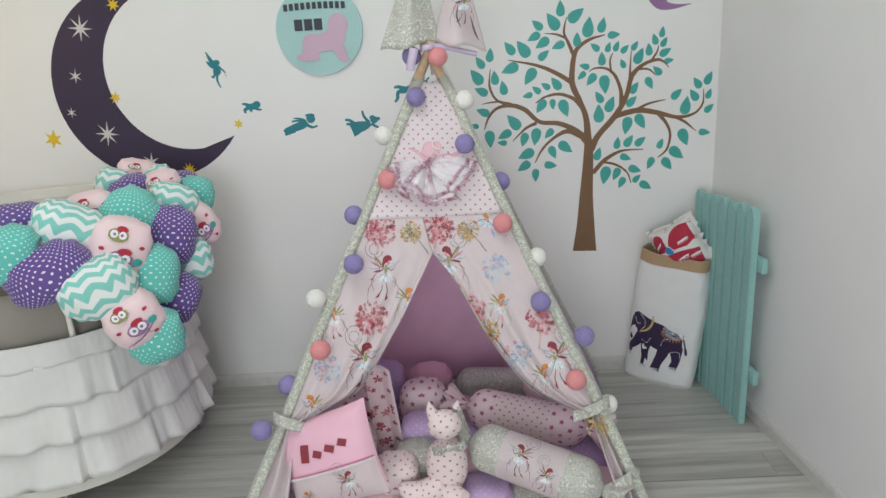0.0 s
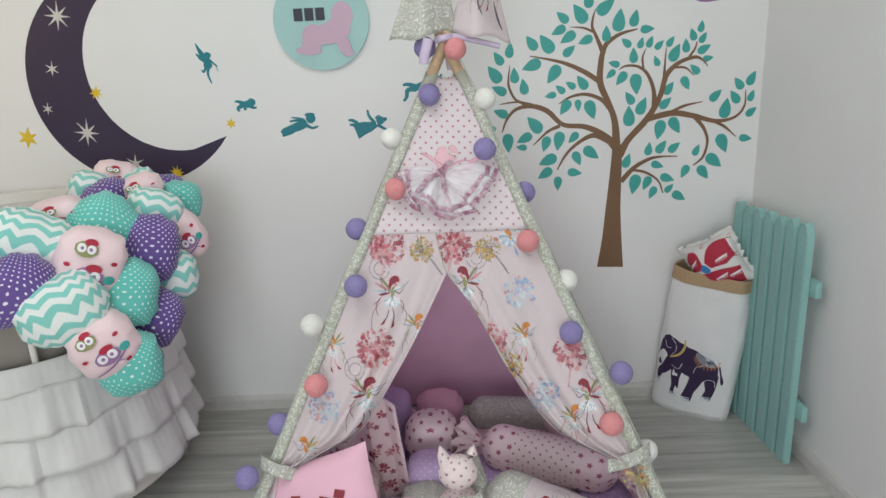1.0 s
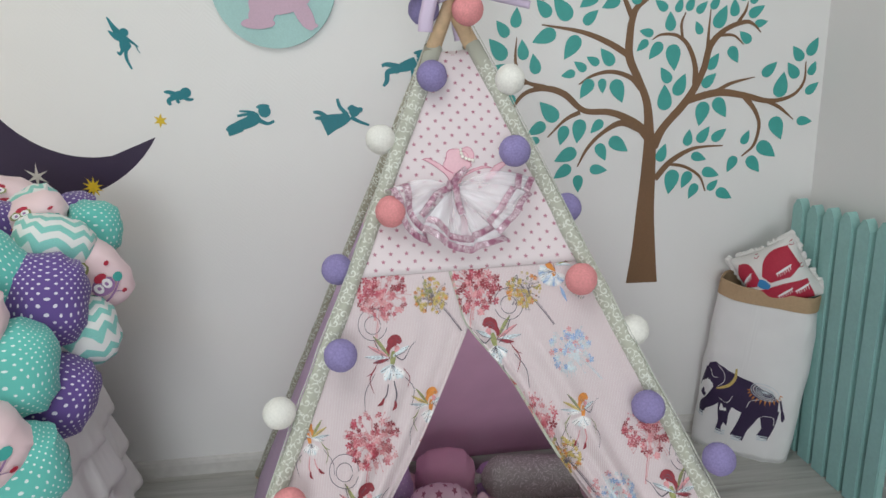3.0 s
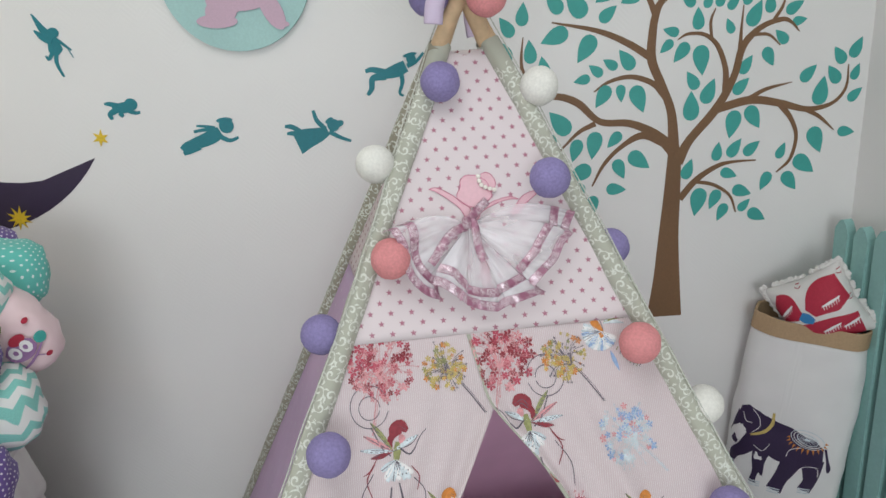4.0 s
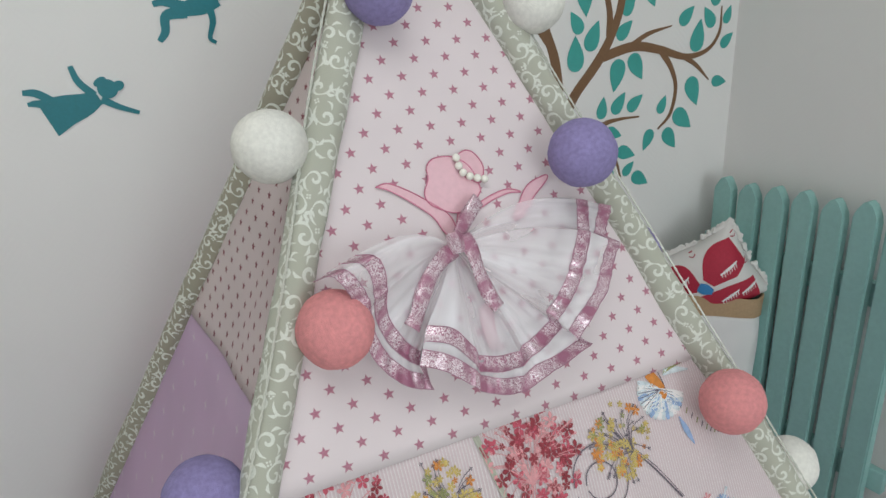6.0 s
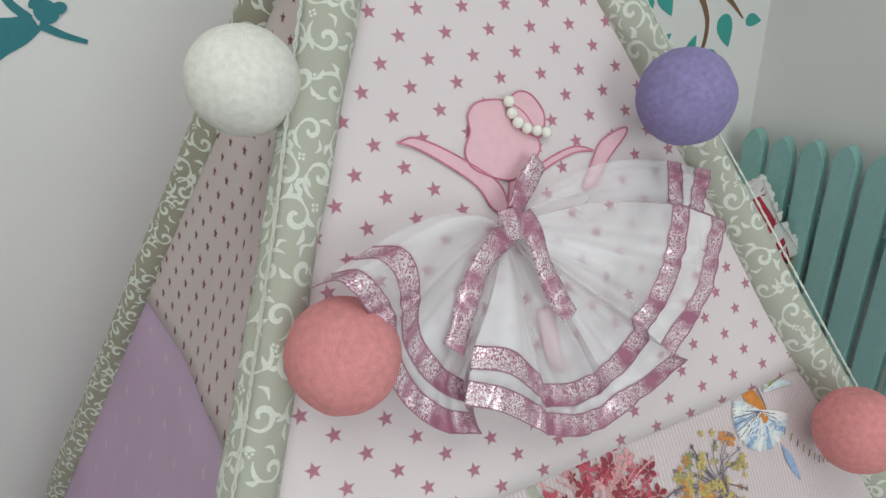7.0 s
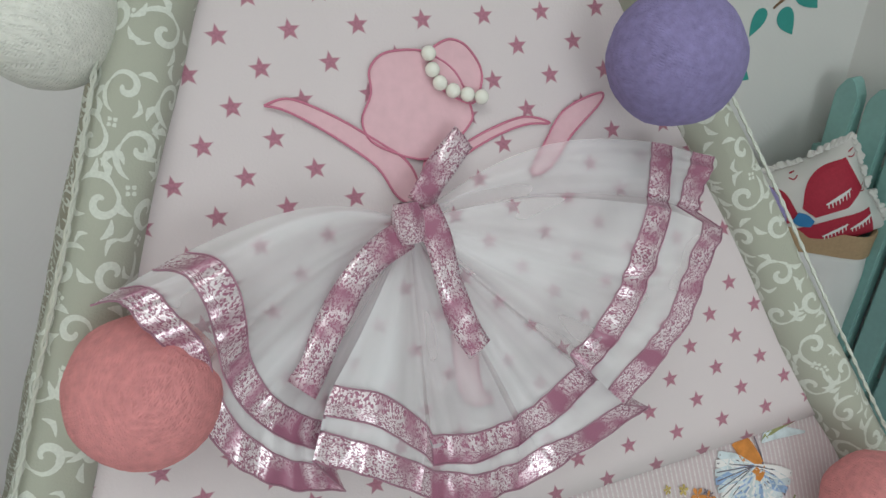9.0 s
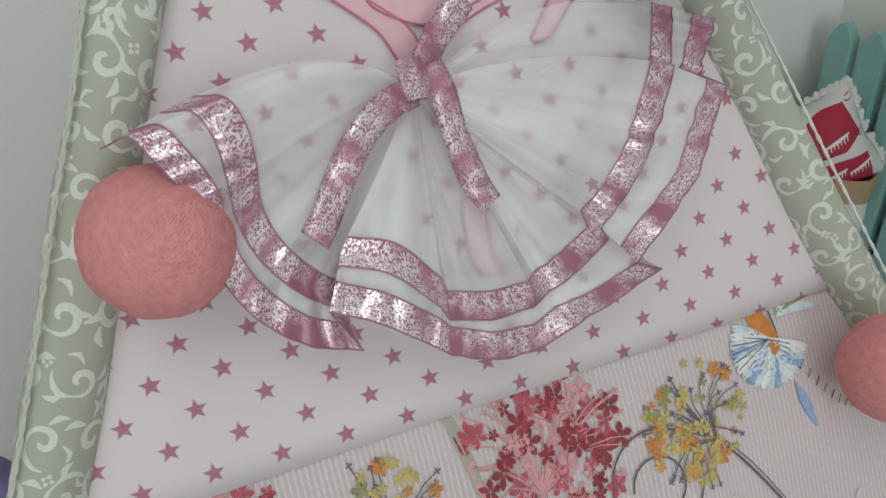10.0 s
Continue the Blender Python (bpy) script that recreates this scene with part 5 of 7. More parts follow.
def gauze():
    m = bpy.data.materials.new("white_organza")
    m.use_nodes = True
    nt = m.node_tree
    b = nt.nodes["Principled BSDF"]
    b.inputs["Base Color"].default_value = (0.96, 0.95, 1.0, 1)
    b.inputs["Roughness"].default_value = 0.36
    b.inputs["Specular IOR Level"].default_value = 0.8
    b.inputs["Sheen Weight"].default_value = 0.5
    clear = nt.nodes.new("ShaderNodeBsdfTransparent")
    mix = nt.nodes.new("ShaderNodeMixShader")
    co = nt.nodes.new("ShaderNodeUVMap")
    w = nt.nodes.new("ShaderNodeTexNoise")
    w.inputs["Scale"].default_value = 1.0
    folds = nt.nodes.new("ShaderNodeMapping")
    folds.inputs["Scale"].default_value = (17.0, 14.0, 1.0)
    nt.links.new(co.outputs[0], folds.inputs["Vector"])
    nt.links.new(folds.outputs[0], w.inputs["Vector"])
    nt.links.new(smooth(nt, w.outputs["Fac"], 0.20, 0.98), mix.inputs[0])
    nt.links.new(clear.outputs[0], mix.inputs[1])
    nt.links.new(b.outputs[0], mix.inputs[2])
    nt.links.new(mix.outputs[0], nt.nodes["Material Output"].inputs["Surface"])
    return m


def lurex():
    """Mauve ribbon woven with silver threads; their glitter is painted as pale patches in the colour."""
    m = bpy.data.materials.new("mauve_lurex_ribbon")
    m.use_nodes = True
    nt = m.node_tree
    b = nt.nodes["Principled BSDF"]
    co = nt.nodes.new("ShaderNodeUVMap")
    mp = nt.nodes.new("ShaderNodeMapping")
    mp.inputs["Scale"].default_value = (1500.0, 2100.0, 1.0)
    nt.links.new(co.outputs[0], mp.inputs["Vector"])
    v = nt.nodes.new("ShaderNodeTexVoronoi")
    v.inputs["Scale"].default_value = 1.0
    nt.links.new(mp.outputs[0], v.inputs["Vector"])
    sep = nt.nodes.new("ShaderNodeSeparateColor")
    nt.links.new(v.outputs["Color"], sep.inputs[0])
    patch = nt.nodes.new("ShaderNodeTexNoise")
    patch.inputs["Scale"].default_value = 1.0
    patch.inputs["Detail"].default_value = 2.5
    slow = nt.nodes.new("ShaderNodeMapping")
    slow.inputs["Scale"].default_value = (58.0, 34.0, 1.0)
    nt.links.new(co.outputs[0], slow.inputs["Vector"])
    nt.links.new(slow.outputs[0], patch.inputs["Vector"])
    # painted glints: pale specks where the slow noise lets the threads flash
    spark = maths(nt, "MULTIPLY", smooth(nt, sep.outputs[0], 0.30, 0.55), smooth(nt, patch.outputs["Fac"], 0.38, 0.52))
    nt.links.new(blended(nt, spark, node_colour(nt, (0.40, 0.15, 0.24)), node_colour(nt, (0.92, 0.82, 0.87))), b.inputs["Base Color"])
    nt.links.new(maths(nt, "MULTIPLY", spark, 0.6), b.inputs["Metallic"])
    b.inputs["Roughness"].default_value = 0.28
    bump = nt.nodes.new("ShaderNodeBump")
    bump.inputs["Strength"].default_value = 0.8
    bump.inputs["Distance"].default_value = 0.0012
    nt.links.new(sep.outputs[1], bump.inputs["Height"])
    nt.links.new(bump.outputs[0], b.inputs["Normal"])
    return m


GAUZE, LUREX = gauze(), lurex()
SELVEDGE = mat("grey_mauve_thread", (0.42, 0.22, 0.30), 0.5, metal=0.3)
PLEATS = [  # each run of the hem between two folds: middle of the inner and of the outer ribbon as x, z, standing off
    [((0.0975, 1.0885, 0.012), (0.1200, 1.0804, 0.012)), ((0.0940, 1.0767, 0.013), (0.1134, 1.0701, 0.013)), ((0.0915, 1.0648, 0.012), (0.1069, 1.0580, 0.012))],
    [((0.0820, 1.0633, 0.028), (0.1092, 1.0506, 0.028)), ((0.0649, 1.0427, 0.034), (0.0931, 1.0374, 0.034)), ((0.0529, 1.0274, 0.034), (0.0795, 1.0173, 0.034)), ((0.0411, 1.0168, 0.033), (0.0632, 1.0048, 0.033)), ((0.0305, 1.0074, 0.028), (0.0455, 0.9893, 0.028))],
    [((0.0362, 0.9993, 0.020), (0.0618, 0.9807, 0.020)), ((0.0158, 0.9913, 0.023), (0.0308, 0.9739, 0.023)), ((0.0007, 0.9868, 0.024), (0.0082, 0.9701, 0.024))],
    [((0.0003, 0.9825, 0.018), (-0.0034, 0.9642, 0.018)), ((-0.0231, 0.9842, 0.025), (-0.0259, 0.9682, 0.025)), ((-0.0430, 0.9894, 0.027), (-0.0455, 0.9758, 0.027))],
    [((-0.0456, 0.9956, 0.032), (-0.0508, 0.9810, 0.032)), ((-0.0632, 1.0132, 0.037), (-0.0723, 0.9971, 0.037)), ((-0.0822, 1.0207, 0.032), (-0.0899, 1.0054, 0.032))],
    [((-0.0866, 1.0028, 0.018), (-0.0826, 0.9856, 0.018)), ((-0.0981, 1.0122, 0.023), (-0.1018, 0.9943, 0.023)), ((-0.1078, 1.0252, 0.030), (-0.1176, 1.0107, 0.030)), ((-0.1126, 1.0397, 0.034), (-0.1255, 1.0305, 0.034)), ((-0.1118, 1.0531, 0.042), (-0.1270, 1.0505, 0.042)), ((-0.1124, 1.0665, 0.048), (-0.1335, 1.0642, 0.048)), ((-0.1173, 1.0768, 0.044), (-0.1397, 1.0726, 0.044)), ((-0.1280, 1.0802, 0.034), (-0.1504, 1.0727, 0.034))],
]
WAIST = (-0.030, 1.075)
RUNS_I, RUNS_O = [], []
for run in PLEATS:
    RUNS_I += spline([a for a, b in run], 12)
    RUNS_O += spline([b for a, b in run], 12)
RIB = 0.0112      # width of the ribbon
HEM_LENGTH = [0.0]
for a, b in zip(RUNS_O, RUNS_O[1:]):
    HEM_LENGTH.append(HEM_LENGTH[-1] + (b - a).length)


def skirt_point(i, r, extra=0.0):
    """Along the hem (i) and outwards (r): 0 the waist, 1 and 2 the middles of the ribbons, 2.5 the hem."""
    a, b = RUNS_I[i], RUNS_O[i]
    s = i / (len(RUNS_I) - 1)
    if r < 1:
        x, z = WAIST[0] + (a.x - WAIST[0]) * r, WAIST[1] + (a.y - WAIST[1]) * r
        o = a.z * r ** 0.75
        z += 0.014 * max(0, 1 - s * 5) * math.sin(math.pi * r) + 0.011 * max(0, s * 4 - 3) * math.sin(math.pi * r)
        x += 0.006 * max(0, s * 4 - 3) * math.sin(math.pi * r)
        o += 0.0045 * math.sin(math.pi * r) * math.sin(s * 21 + 1.2 * math.sin(s * 13)) + 0.003 * r * noise.noise(Vector((s * 24, r * 2, 2)))
    else:
        q = a + (b - a) * (r - 1)
        x, z, o = q.x, q.y, q.z
    o += 0.0004 * min(r, 1) * math.sin(s * 130 + 4 * math.sin(s * 37)) + 0.0012 * r * noise.noise(Vector((s * 60, r, 7)))
    return front(x, z, max(0.005 + o, 0.004) + extra)


def outwards(i, step, metres):
    """The r that lies so many metres past a whole step."""
    a = RUNS_I[i].xy
    gap = (a - Vector(WAIST)).length if step + metres < 1 else (RUNS_O[i].xy - a).length
    return step + metres / max(gap, 0.004)


def skirt_band(r0, r1, n, name, material, label, extra, parent):
    """A band of the skirt; r0 and r1 as (whole steps, metres past them)."""
    bm = bmesh.new()
    rows, uvs = [], []
    for k in range(n + 1):
        row, uv = [], []
        for i in range(len(RUNS_I)):
            lo, hi = outwards(i, *r0), outwards(i, *r1)
            r = lo + (hi - lo) * k / n
            row.append(skirt_point(i, r, extra))
            uv.append((HEM_LENGTH[i], k / n * (RIB if n < 6 else 0.11)))
        rows.append(row)
        uvs.append(uv)
    sheet(bm, rows, uvs)
    return part(name, bm, material, parent, label)


skirt = skirt_band((0.04, 0), (2, RIB / 2), 30, "gauze_skirt", GAUZE, "sheer white organza skirt", 0.0, dancer)
for step in (1, 2):
    skirt_band((step, -RIB / 2), (step, RIB / 2), 3, "ribbon_trim", LUREX, "mauve metallic ribbon", 0.0007, skirt)
    for side in (-1, 1):
        bm = bmesh.new()
        tube(bm, [skirt_point(i, outwards(i, step, side * RIB / 2), 0.001) for i in range(len(RUNS_I))], 0.0004, 5, cap=False)
        part("ribbon_edge", bm, SELVEDGE, skirt, "grey-mauve ribbon selvedge")


def ribbon(pts, width, label):
    """A ribbon through (x, z, off) points; it turns a little on its way."""
    c = spline(pts, 8)
    bm = bmesh.new()
    rows, uvs, d = [], [], 0.0
    for i, q in enumerate(c):
        t = (c[min(i + 1, len(c) - 1)] - c[max(i - 1, 0)]).xy.normalized()
        side = Vector((-t.y, t.x)) * width / 2
        d += (q - c[i - 1]).length if i else 0
        rows.append([front(q.x + side.x * k, q.y + side.y * k, q.z + 0.0012 * (1 - k * k) + 0.0015 * k * math.sin(i * 0.35)) for k in (-1, -0.5, 0, 0.5, 1)])
        uvs.append([(d, (k + 1) * width / 2) for k in (-1, -0.5, 0, 0.5, 1)])
    sheet(bm, rows, uvs)
    thicken(part("ribbon", bm, LUREX, dancer, label), 0.0006)


ribbon([(-0.0341, 1.0718, 0.020), (-0.0494, 1.0673, 0.026), (-0.0637, 1.0576, 0.029), (-0.0764, 1.0436, 0.031), (-0.0842, 1.0333, 0.034), (-0.0911, 1.0260, 0.036)], 0.0118, "mauve metallic ribbon tail")
ribbon([(-0.0263, 1.0804, 0.024), (-0.0235, 1.0671, 0.027), (-0.0224, 1.0496, 0.029), (-0.0196, 1.0338, 0.031), (-0.0156, 1.0235, 0.034)], 0.0118, "mauve metallic ribbon tail")
ribbon([(-0.0269, 1.0815, 0.018), (-0.0188, 1.0902, 0.016), (-0.0101, 1.0973, 0.014), (-0.0002, 1.1049, 0.013)], 0.0118, "mauve metallic ribbon end")
bm = bmesh.new()
layer = bm.loops.layers.uv.verify()
rows, uvs = [], []
for i in range(17):
    a = 2 * math.pi * i / 16
    rows.append([front(-0.034 + 0.0068 * math.cos(a) * (1 - 0.25 * k * k), 1.076 + 0.0078 * k, 0.023 + 0.007 * math.sin(a) * (1 - 0.3 * k * k) + 0.0006 * math.sin(5 * a)) for k in (-1, -0.6, 0, 0.6, 1)])
    uvs.append([(0.0085 * a, 0.008 * k) for k in (-1, -0.6, 0, 0.6, 1)])
sheet(bm, rows, uvs)
part("knot", bm, LUREX, dancer, "mauve metallic ribbon knot")

# ---- cords of the string lights ----
def cord(points):
    c = spline(points, 10)
    for ph in (0, math.pi):
        bm = bmesh.new()
        pts, d = [], 0.0
        for i, q in enumerate(c):
            d += (q - c[i - 1]).length if i else 0
            a = d * 2 * math.pi / 0.017 + ph
            pts.append(q + Vector((math.cos(a), 0.6 * math.sin(a), 0.5 * math.sin(a))) * 0.0008)
        tube(bm, pts, 0.00065, 6)
        part("cord", bm, LEAD, lights, "thin clear twisted cord")


cord([sleeve_point(0, z, radians(-28 + 20 * math.sin(z * 11)), 0.003) for z in [0.15 + 0.045 * i for i in range(28)]])
cord([sleeve_point(1, z, radians(208 + 20 * math.sin(z * 9)), 0.003) for z in [0.15 + 0.045 * i for i in range(28)]])

# ---- cloth caps and bows at the top ----
LILAC_SATIN = cloth("pale_lilac_satin", (0.66, 0.55, 0.72), rough=0.4, translucent=0.15)


def pennant(corners, material, label, folds, seed):
    """A soft triangular cap; corners: left, right and top as (x, y, z)."""
    a, b, c = (Vector(q) for q in corners)
    bm = bmesh.new()
    rows, uvs = [], []
    for i in range(17):
        t = i / 16
        r, q = [], []
        for j in range(25):
            f = j / 24
            p = a.lerp(b, f).lerp(c + (b - a) * (f - 0.5) * 0.28, t)
            w = math.sin(math.pi * f)
            p += Vector((0, -0.055 * w * (1 - 0.5 * t) + 0.008 * math.sin(f * folds + seed), 0.006 * math.sin(f * 9 + seed) * (1 - t)))
            r.append(p)
            q.append(((f - 0.5) * 0.16, t * 0.18))
        rows.append(r)
        uvs.append(q)
    sheet(bm, rows, uvs)
    thicken(part("pole_cap", bm, material, tent, label), 0.0015)


pennant([(-0.151, 2.30, 1.416), (0.031, 2.30, 1.434), (-0.036, 2.31, 1.648)], SAGE_SCROLL, "sage scroll-print pole cap", 8, 1)
pennant([(0.011, 2.30, 1.434), (0.169, 2.30, 1.404), (0.094, 2.31, 1.628)], STRIPED, "pink printed pole cap", 8, 2)
bm = bmesh.new()
rnd = random.Random(9)


def cap_place(u, v):
    f = (u + 0.064) / 0.128
    return Vector((0.093 + u, 2.30 - 0.055 * math.sin(math.pi * min(max(f, 0), 1)) - 0.012, v))


posy(bm, cap_place, 0.01, 1.535, 0.06, WINE_, GREY_, 1, rnd)
print_strokes(bm, [[(0.03, 1.50, 0.002), (0.04, 1.46, 0.006), (0.052, 1.432, 0.002)], [(0.0, 1.47, 0.002), (-0.01, 1.50, 0.005), (-0.005, 1.53, 0.002)]], cap_place, INK_, 4)
part("printed_motif", bm, PRINTS, tent, "", shade=False)


def satin(points, width, label):
    c = spline(points, 8)
    bm = bmesh.new()
    rows, uvs = [], []
    for i, q in enumerate(c):
        t = (c[min(i + 1, len(c) - 1)] - c[max(i - 1, 0)]).normalized()
        side = t.cross(Vector((0, -1, 0.2))).normalized() * width / 2
        rows.append([q + side * k + Vector((0, 0.004 * k * k, 0)) for k in (-1, -0.5, 0, 0.5, 1)])
        uvs.append([(i * 0.004, k * width / 2) for k in (-1, -0.5, 0, 0.5, 1)])
    sheet(bm, rows, uvs)
    thicken(part("satin_ribbon", bm, LILAC_SATIN, tent, label), 0.0008)


satin([(-0.045, 2.222, 1.420), (-0.050, 2.219, 1.400), (-0.056, 2.219, 1.380), (-0.059, 2.221, 1.358)], 0.026, "pale lilac satin ribbon tail")
satin([(0.016, 2.252, 1.422), (0.051, 2.262, 1.416), (0.101, 2.27, 1.403), (0.139, 2.275, 1.393)], 0.015, "pale lilac satin ribbon tail")
satin([(-0.031, 2.275, 1.413), (-0.017, 2.252, 1.418), (0.005, 2.252, 1.422), (0.021, 2.275, 1.424)], 0.018, "lilac satin ribbon wound round the poles")
satin([(0.011, 2.30, 1.408), (0.003, 2.315, 1.378), (0.007, 2.32, 1.338)], 0.016, "lilac satin ribbon end")

# ---- paper toy bag with a cushion ----
BAG_C, BAG_U = Vector((0.898, 2.842, 0)), Vector((0.79, -0.613, 0))
BAG_V = Vector((0.613, 0.79, 0))         # towards the wall
BAG_H = 0.57


def bag_point(turn, z, extra=0.0):
    """On the bag's wall; turn 0 faces the room."""
    t = z / BAG_H
    hw, hd = 0.144 + 0.010 * math.sin(math.pi * t) - 0.008 * t, 0.060 + 0.014 * t
    c, s = math.cos(turn), math.sin(turn)
    p = 2.0 / 2.9
    u, v = math.copysign(abs(s) ** p, s) * hw, -math.copysign(abs(c) ** p, c) * hd
    crease = 0.007 * noise.noise(Vector((math.sin(turn) * 2, z * 7, math.cos(turn)))) + 0.003 * noise.noise(Vector((turn * 3, z * 16, 4)))
    q = BAG_C + BAG_U * (u + 0.052 * t) + BAG_V * (v - 0.012 + 0.03 * t)
    out = (BAG_U * u / hw + BAG_V * v / hd)
    return q + out.normalized() * (crease + extra) + Vector((0, 0, z + 0.012 * math.sin(turn) * t * -1.0))


bag = thing("toy_bag", tuple(BAG_C), "white paper bag with brown rim and dark violet printed shape", "bag")
bm = bmesh.new()
rows, uvs = [], []
for i in range(29):
    z = 0.002 + (BAG_H - 0.045) * i / 28
    rows.append([bag_point(2 * math.pi * j / 64, z) for j in range(64)])
    uvs.append([(0.7 * j / 64, z) for j in range(65)])
sheet(bm, rows, uvs, closed=True)
bm.faces.new([bm.verts.new(bag_point(2 * math.pi * j / 64, 0.002)) for j in range(64)])
thicken(part("body", bm, CANVAS, bag, "creased white paper"), 0.002)
bm = bmesh.new()
rows = []
for r, (z, e) in enumerate(((BAG_H - 0.048, 0.001), (BAG_H - 0.048, 0.0035), (BAG_H - 0.025, 0.004), (BAG_H - 0.002, 0.0035), (BAG_H, 0.001), (BAG_H - 0.003, -0.004), (BAG_H - 0.05, -0.005))):
    rows.append([bag_point(2 * math.pi * j / 64, z, e) for j in range(64)])
sheet(bm, rows, [[(j * 0.01, r * 0.01) for j in range(65)] for r in range(7)], closed=True)
part("rolled_rim", bm, KRAFT, bag, "folded brown kraft rim")


def bag_place(off):
    def place(u, z):
        s = min(max((u + 0.010) / 0.155, -0.97), 0.97)
        turn = math.asin(math.copysign(abs(s) ** 1.45, s))
        return bag_point(turn, z * 1.06 - 0.022, off)
    return place


bm = bmesh.new()
q = bag_place(0.0012)
print_strokes(bm, [[(-0.124, 0.305, 0.02), (-0.112, 0.283, 0.055), (-0.092, 0.262, 0.072), (-0.06, 0.245, 0.085), (-0.019, 0.226, 0.105), (0.025, 0.213, 0.095), (0.062, 0.212, 0.082), (0.086, 0.214, 0.04)],
                   [(-0.118, 0.275, 0.05), (-0.134, 0.245, 0.034), (-0.146, 0.215, 0.022), (-0.144, 0.196, 0.016), (-0.131, 0.192, 0.012)],
                   [(-0.088, 0.215, 0.05), (-0.112, 0.180, 0.036), (-0.134, 0.158, 0.028), (-0.144, 0.128, 0.022)],
                   [(-0.062, 0.205, 0.052), (-0.066, 0.160, 0.036), (-0.064, 0.125, 0.030), (-0.068, 0.088, 0.034)],
                   [(0.022, 0.200, 0.062), (0.008, 0.150, 0.046), (-0.004, 0.118, 0.038), (-0.014, 0.082, 0.042)],
                   [(0.064, 0.195, 0.056), (0.070, 0.150, 0.040), (0.070, 0.128, 0.032), (0.062, 0.100, 0.036)],
                   [(0.088, 0.235, 0.006), (0.097, 0.205, 0.006), (0.104, 0.180, 0.010), (0.106, 0.166, 0.004)]], q, 0, 6, 6)
part("printed_shape", bm, NAVY, bag, "dark violet print", shade=False)
bm = bmesh.new()
q = bag_place(0.0020)
print_strokes(bm, [[(-0.050, 0.305, 0.006), (-0.050, 0.272, 0.009), (-0.066, 0.245, 0.009), (-0.097, 0.228, 0.005)]], q, 0, 6)
print_strokes(bm, [[(-0.128, 0.238, 0.010), (-0.136, 0.218, 0.014), (-0.130, 0.203, 0.006)]], q, 2, 5)
# saddle cloth: rings, spokes and a fringe
for k, (w, h) in enumerate(((0.041, 0.024), (0.034, 0.019), (0.026, 0.014))):
    ring = [(0.042 + w * math.cos(a), 0.252 - 0.006 * math.cos(a) + h * math.sin(a), 0.0020) for a in (2 * math.pi * n / 16 for n in range(17))]
    print_strokes(bm, [ring], q, (1, 2, 1)[k], 2)
for k in range(8):
    a = math.pi * k / 8
    print_strokes(bm, [[(0.042 - 0.026 * math.cos(a), 0.252 - 0.013 * math.sin(a), 0.0012), (0.042 + 0.026 * math.cos(a), 0.252 + 0.013 * math.sin(a), 0.0012)]], q, 1, 3)
for k in range(12):
    a = math.pi * (1.0 + k / 11)
    print_strokes(bm, [[(0.042 + 0.042 * math.cos(a), 0.250 + 0.025 * math.sin(a), 0.006), (0.042 + 0.050 * math.cos(a), 0.248 + 0.038 * math.sin(a), 0.001)]], q, 3, 2)
for x, z in ((-0.068, 0.082), (-0.014, 0.076), (0.062, 0.094), (-0.145, 0.122)):
    for d in (0.0, 0.006, 0.012):
        print_strokes(bm, [[(x - 0.016, z + d, 0.003), (x, z + d - 0.001, 0.003), (x + 0.016, z + d, 0.003)]], q, 1, 3)
for st in ([(-0.105, 0.300, 0.0016), (-0.085, 0.280, 0.0016), (-0.080, 0.255, 0.0016), (-0.095, 0.235, 0.0016)], [(-0.125, 0.285, 0.0016), (-0.115, 0.262, 0.0016), (-0.100, 0.262, 0.0016)],
           [(-0.085, 0.200, 0.0016), (-0.060, 0.190, 0.0016), (-0.046, 0.215, 0.0016)], [(0.0, 0.190, 0.0016), (0.006, 0.212, 0.0016), (0.032, 0.226, 0.0016)], [(0.036, 0.130, 0.0016), (0.044, 0.168, 0.0016), (0.078, 0.176, 0.0016), (0.086, 0.150, 0.0016)]):
    print_strokes(bm, [st], q, 2, 6)
part("print_detail", bm, [P_YELLOW, P_GREY, WHITE_PRINT, P_ORANGE], bag, "mustard and grey print", shade=False)["kind"] = "stuff"

# cushion: stands corner up in the bag
CU_M = Matrix((BAG_U, -BAG_V, Vector((0, 0, 1)))).transposed()


def cushion_point(u, v, side, size=0.099):
    """u, v in -1..1 over a plump square cushion."""
    x, y = u * size, v * size
    pinch = 1 - 0.10 * (1 - abs(u)) * abs(v) ** 3 - 0.10 * (1 - abs(v)) * abs(u) ** 3
    h = 0.062 * ((1 - abs(u) ** 2.6) * (1 - abs(v) ** 2.6)) ** 0.6
    a = radians(32)
    x, y = x * pinch, y * pinch
    loc = Vector((x * math.cos(a) - y * math.sin(a), side * h, x * math.sin(a) + y * math.cos(a)))
    return BAG_C + BAG_U * 0.066 + CU_M @ loc + Vector((0.0, 0, 0.600))


cushion = thing("cushion", tuple(BAG_C + Vector((0, 0, 0.44))), "white cushion with crimson print and frayed edge standing in the bag", "cushion")
bm = bmesh.new()
for side in (1, -1):
    sheet(bm, [[cushion_point(-1 + i / 12, -1 + j / 12, side) for j in range(25)] for i in range(25)], [[(i * 0.01, j * 0.01) for j in range(25)] for i in range(25)])
bmesh.ops.remove_doubles(bm, verts=bm.verts, dist=1e-5)
bmesh.ops.recalc_face_normals(bm, faces=bm.faces)
part("cover", bm, WHITE_VOILE, cushion)
bm = bmesh.new()


def cu(off):
    return lambda x, y: cushion_point(min(max(x, -0.97), 0.97), min(max(y, -0.97), 0.97), 1) - BAG_V * off


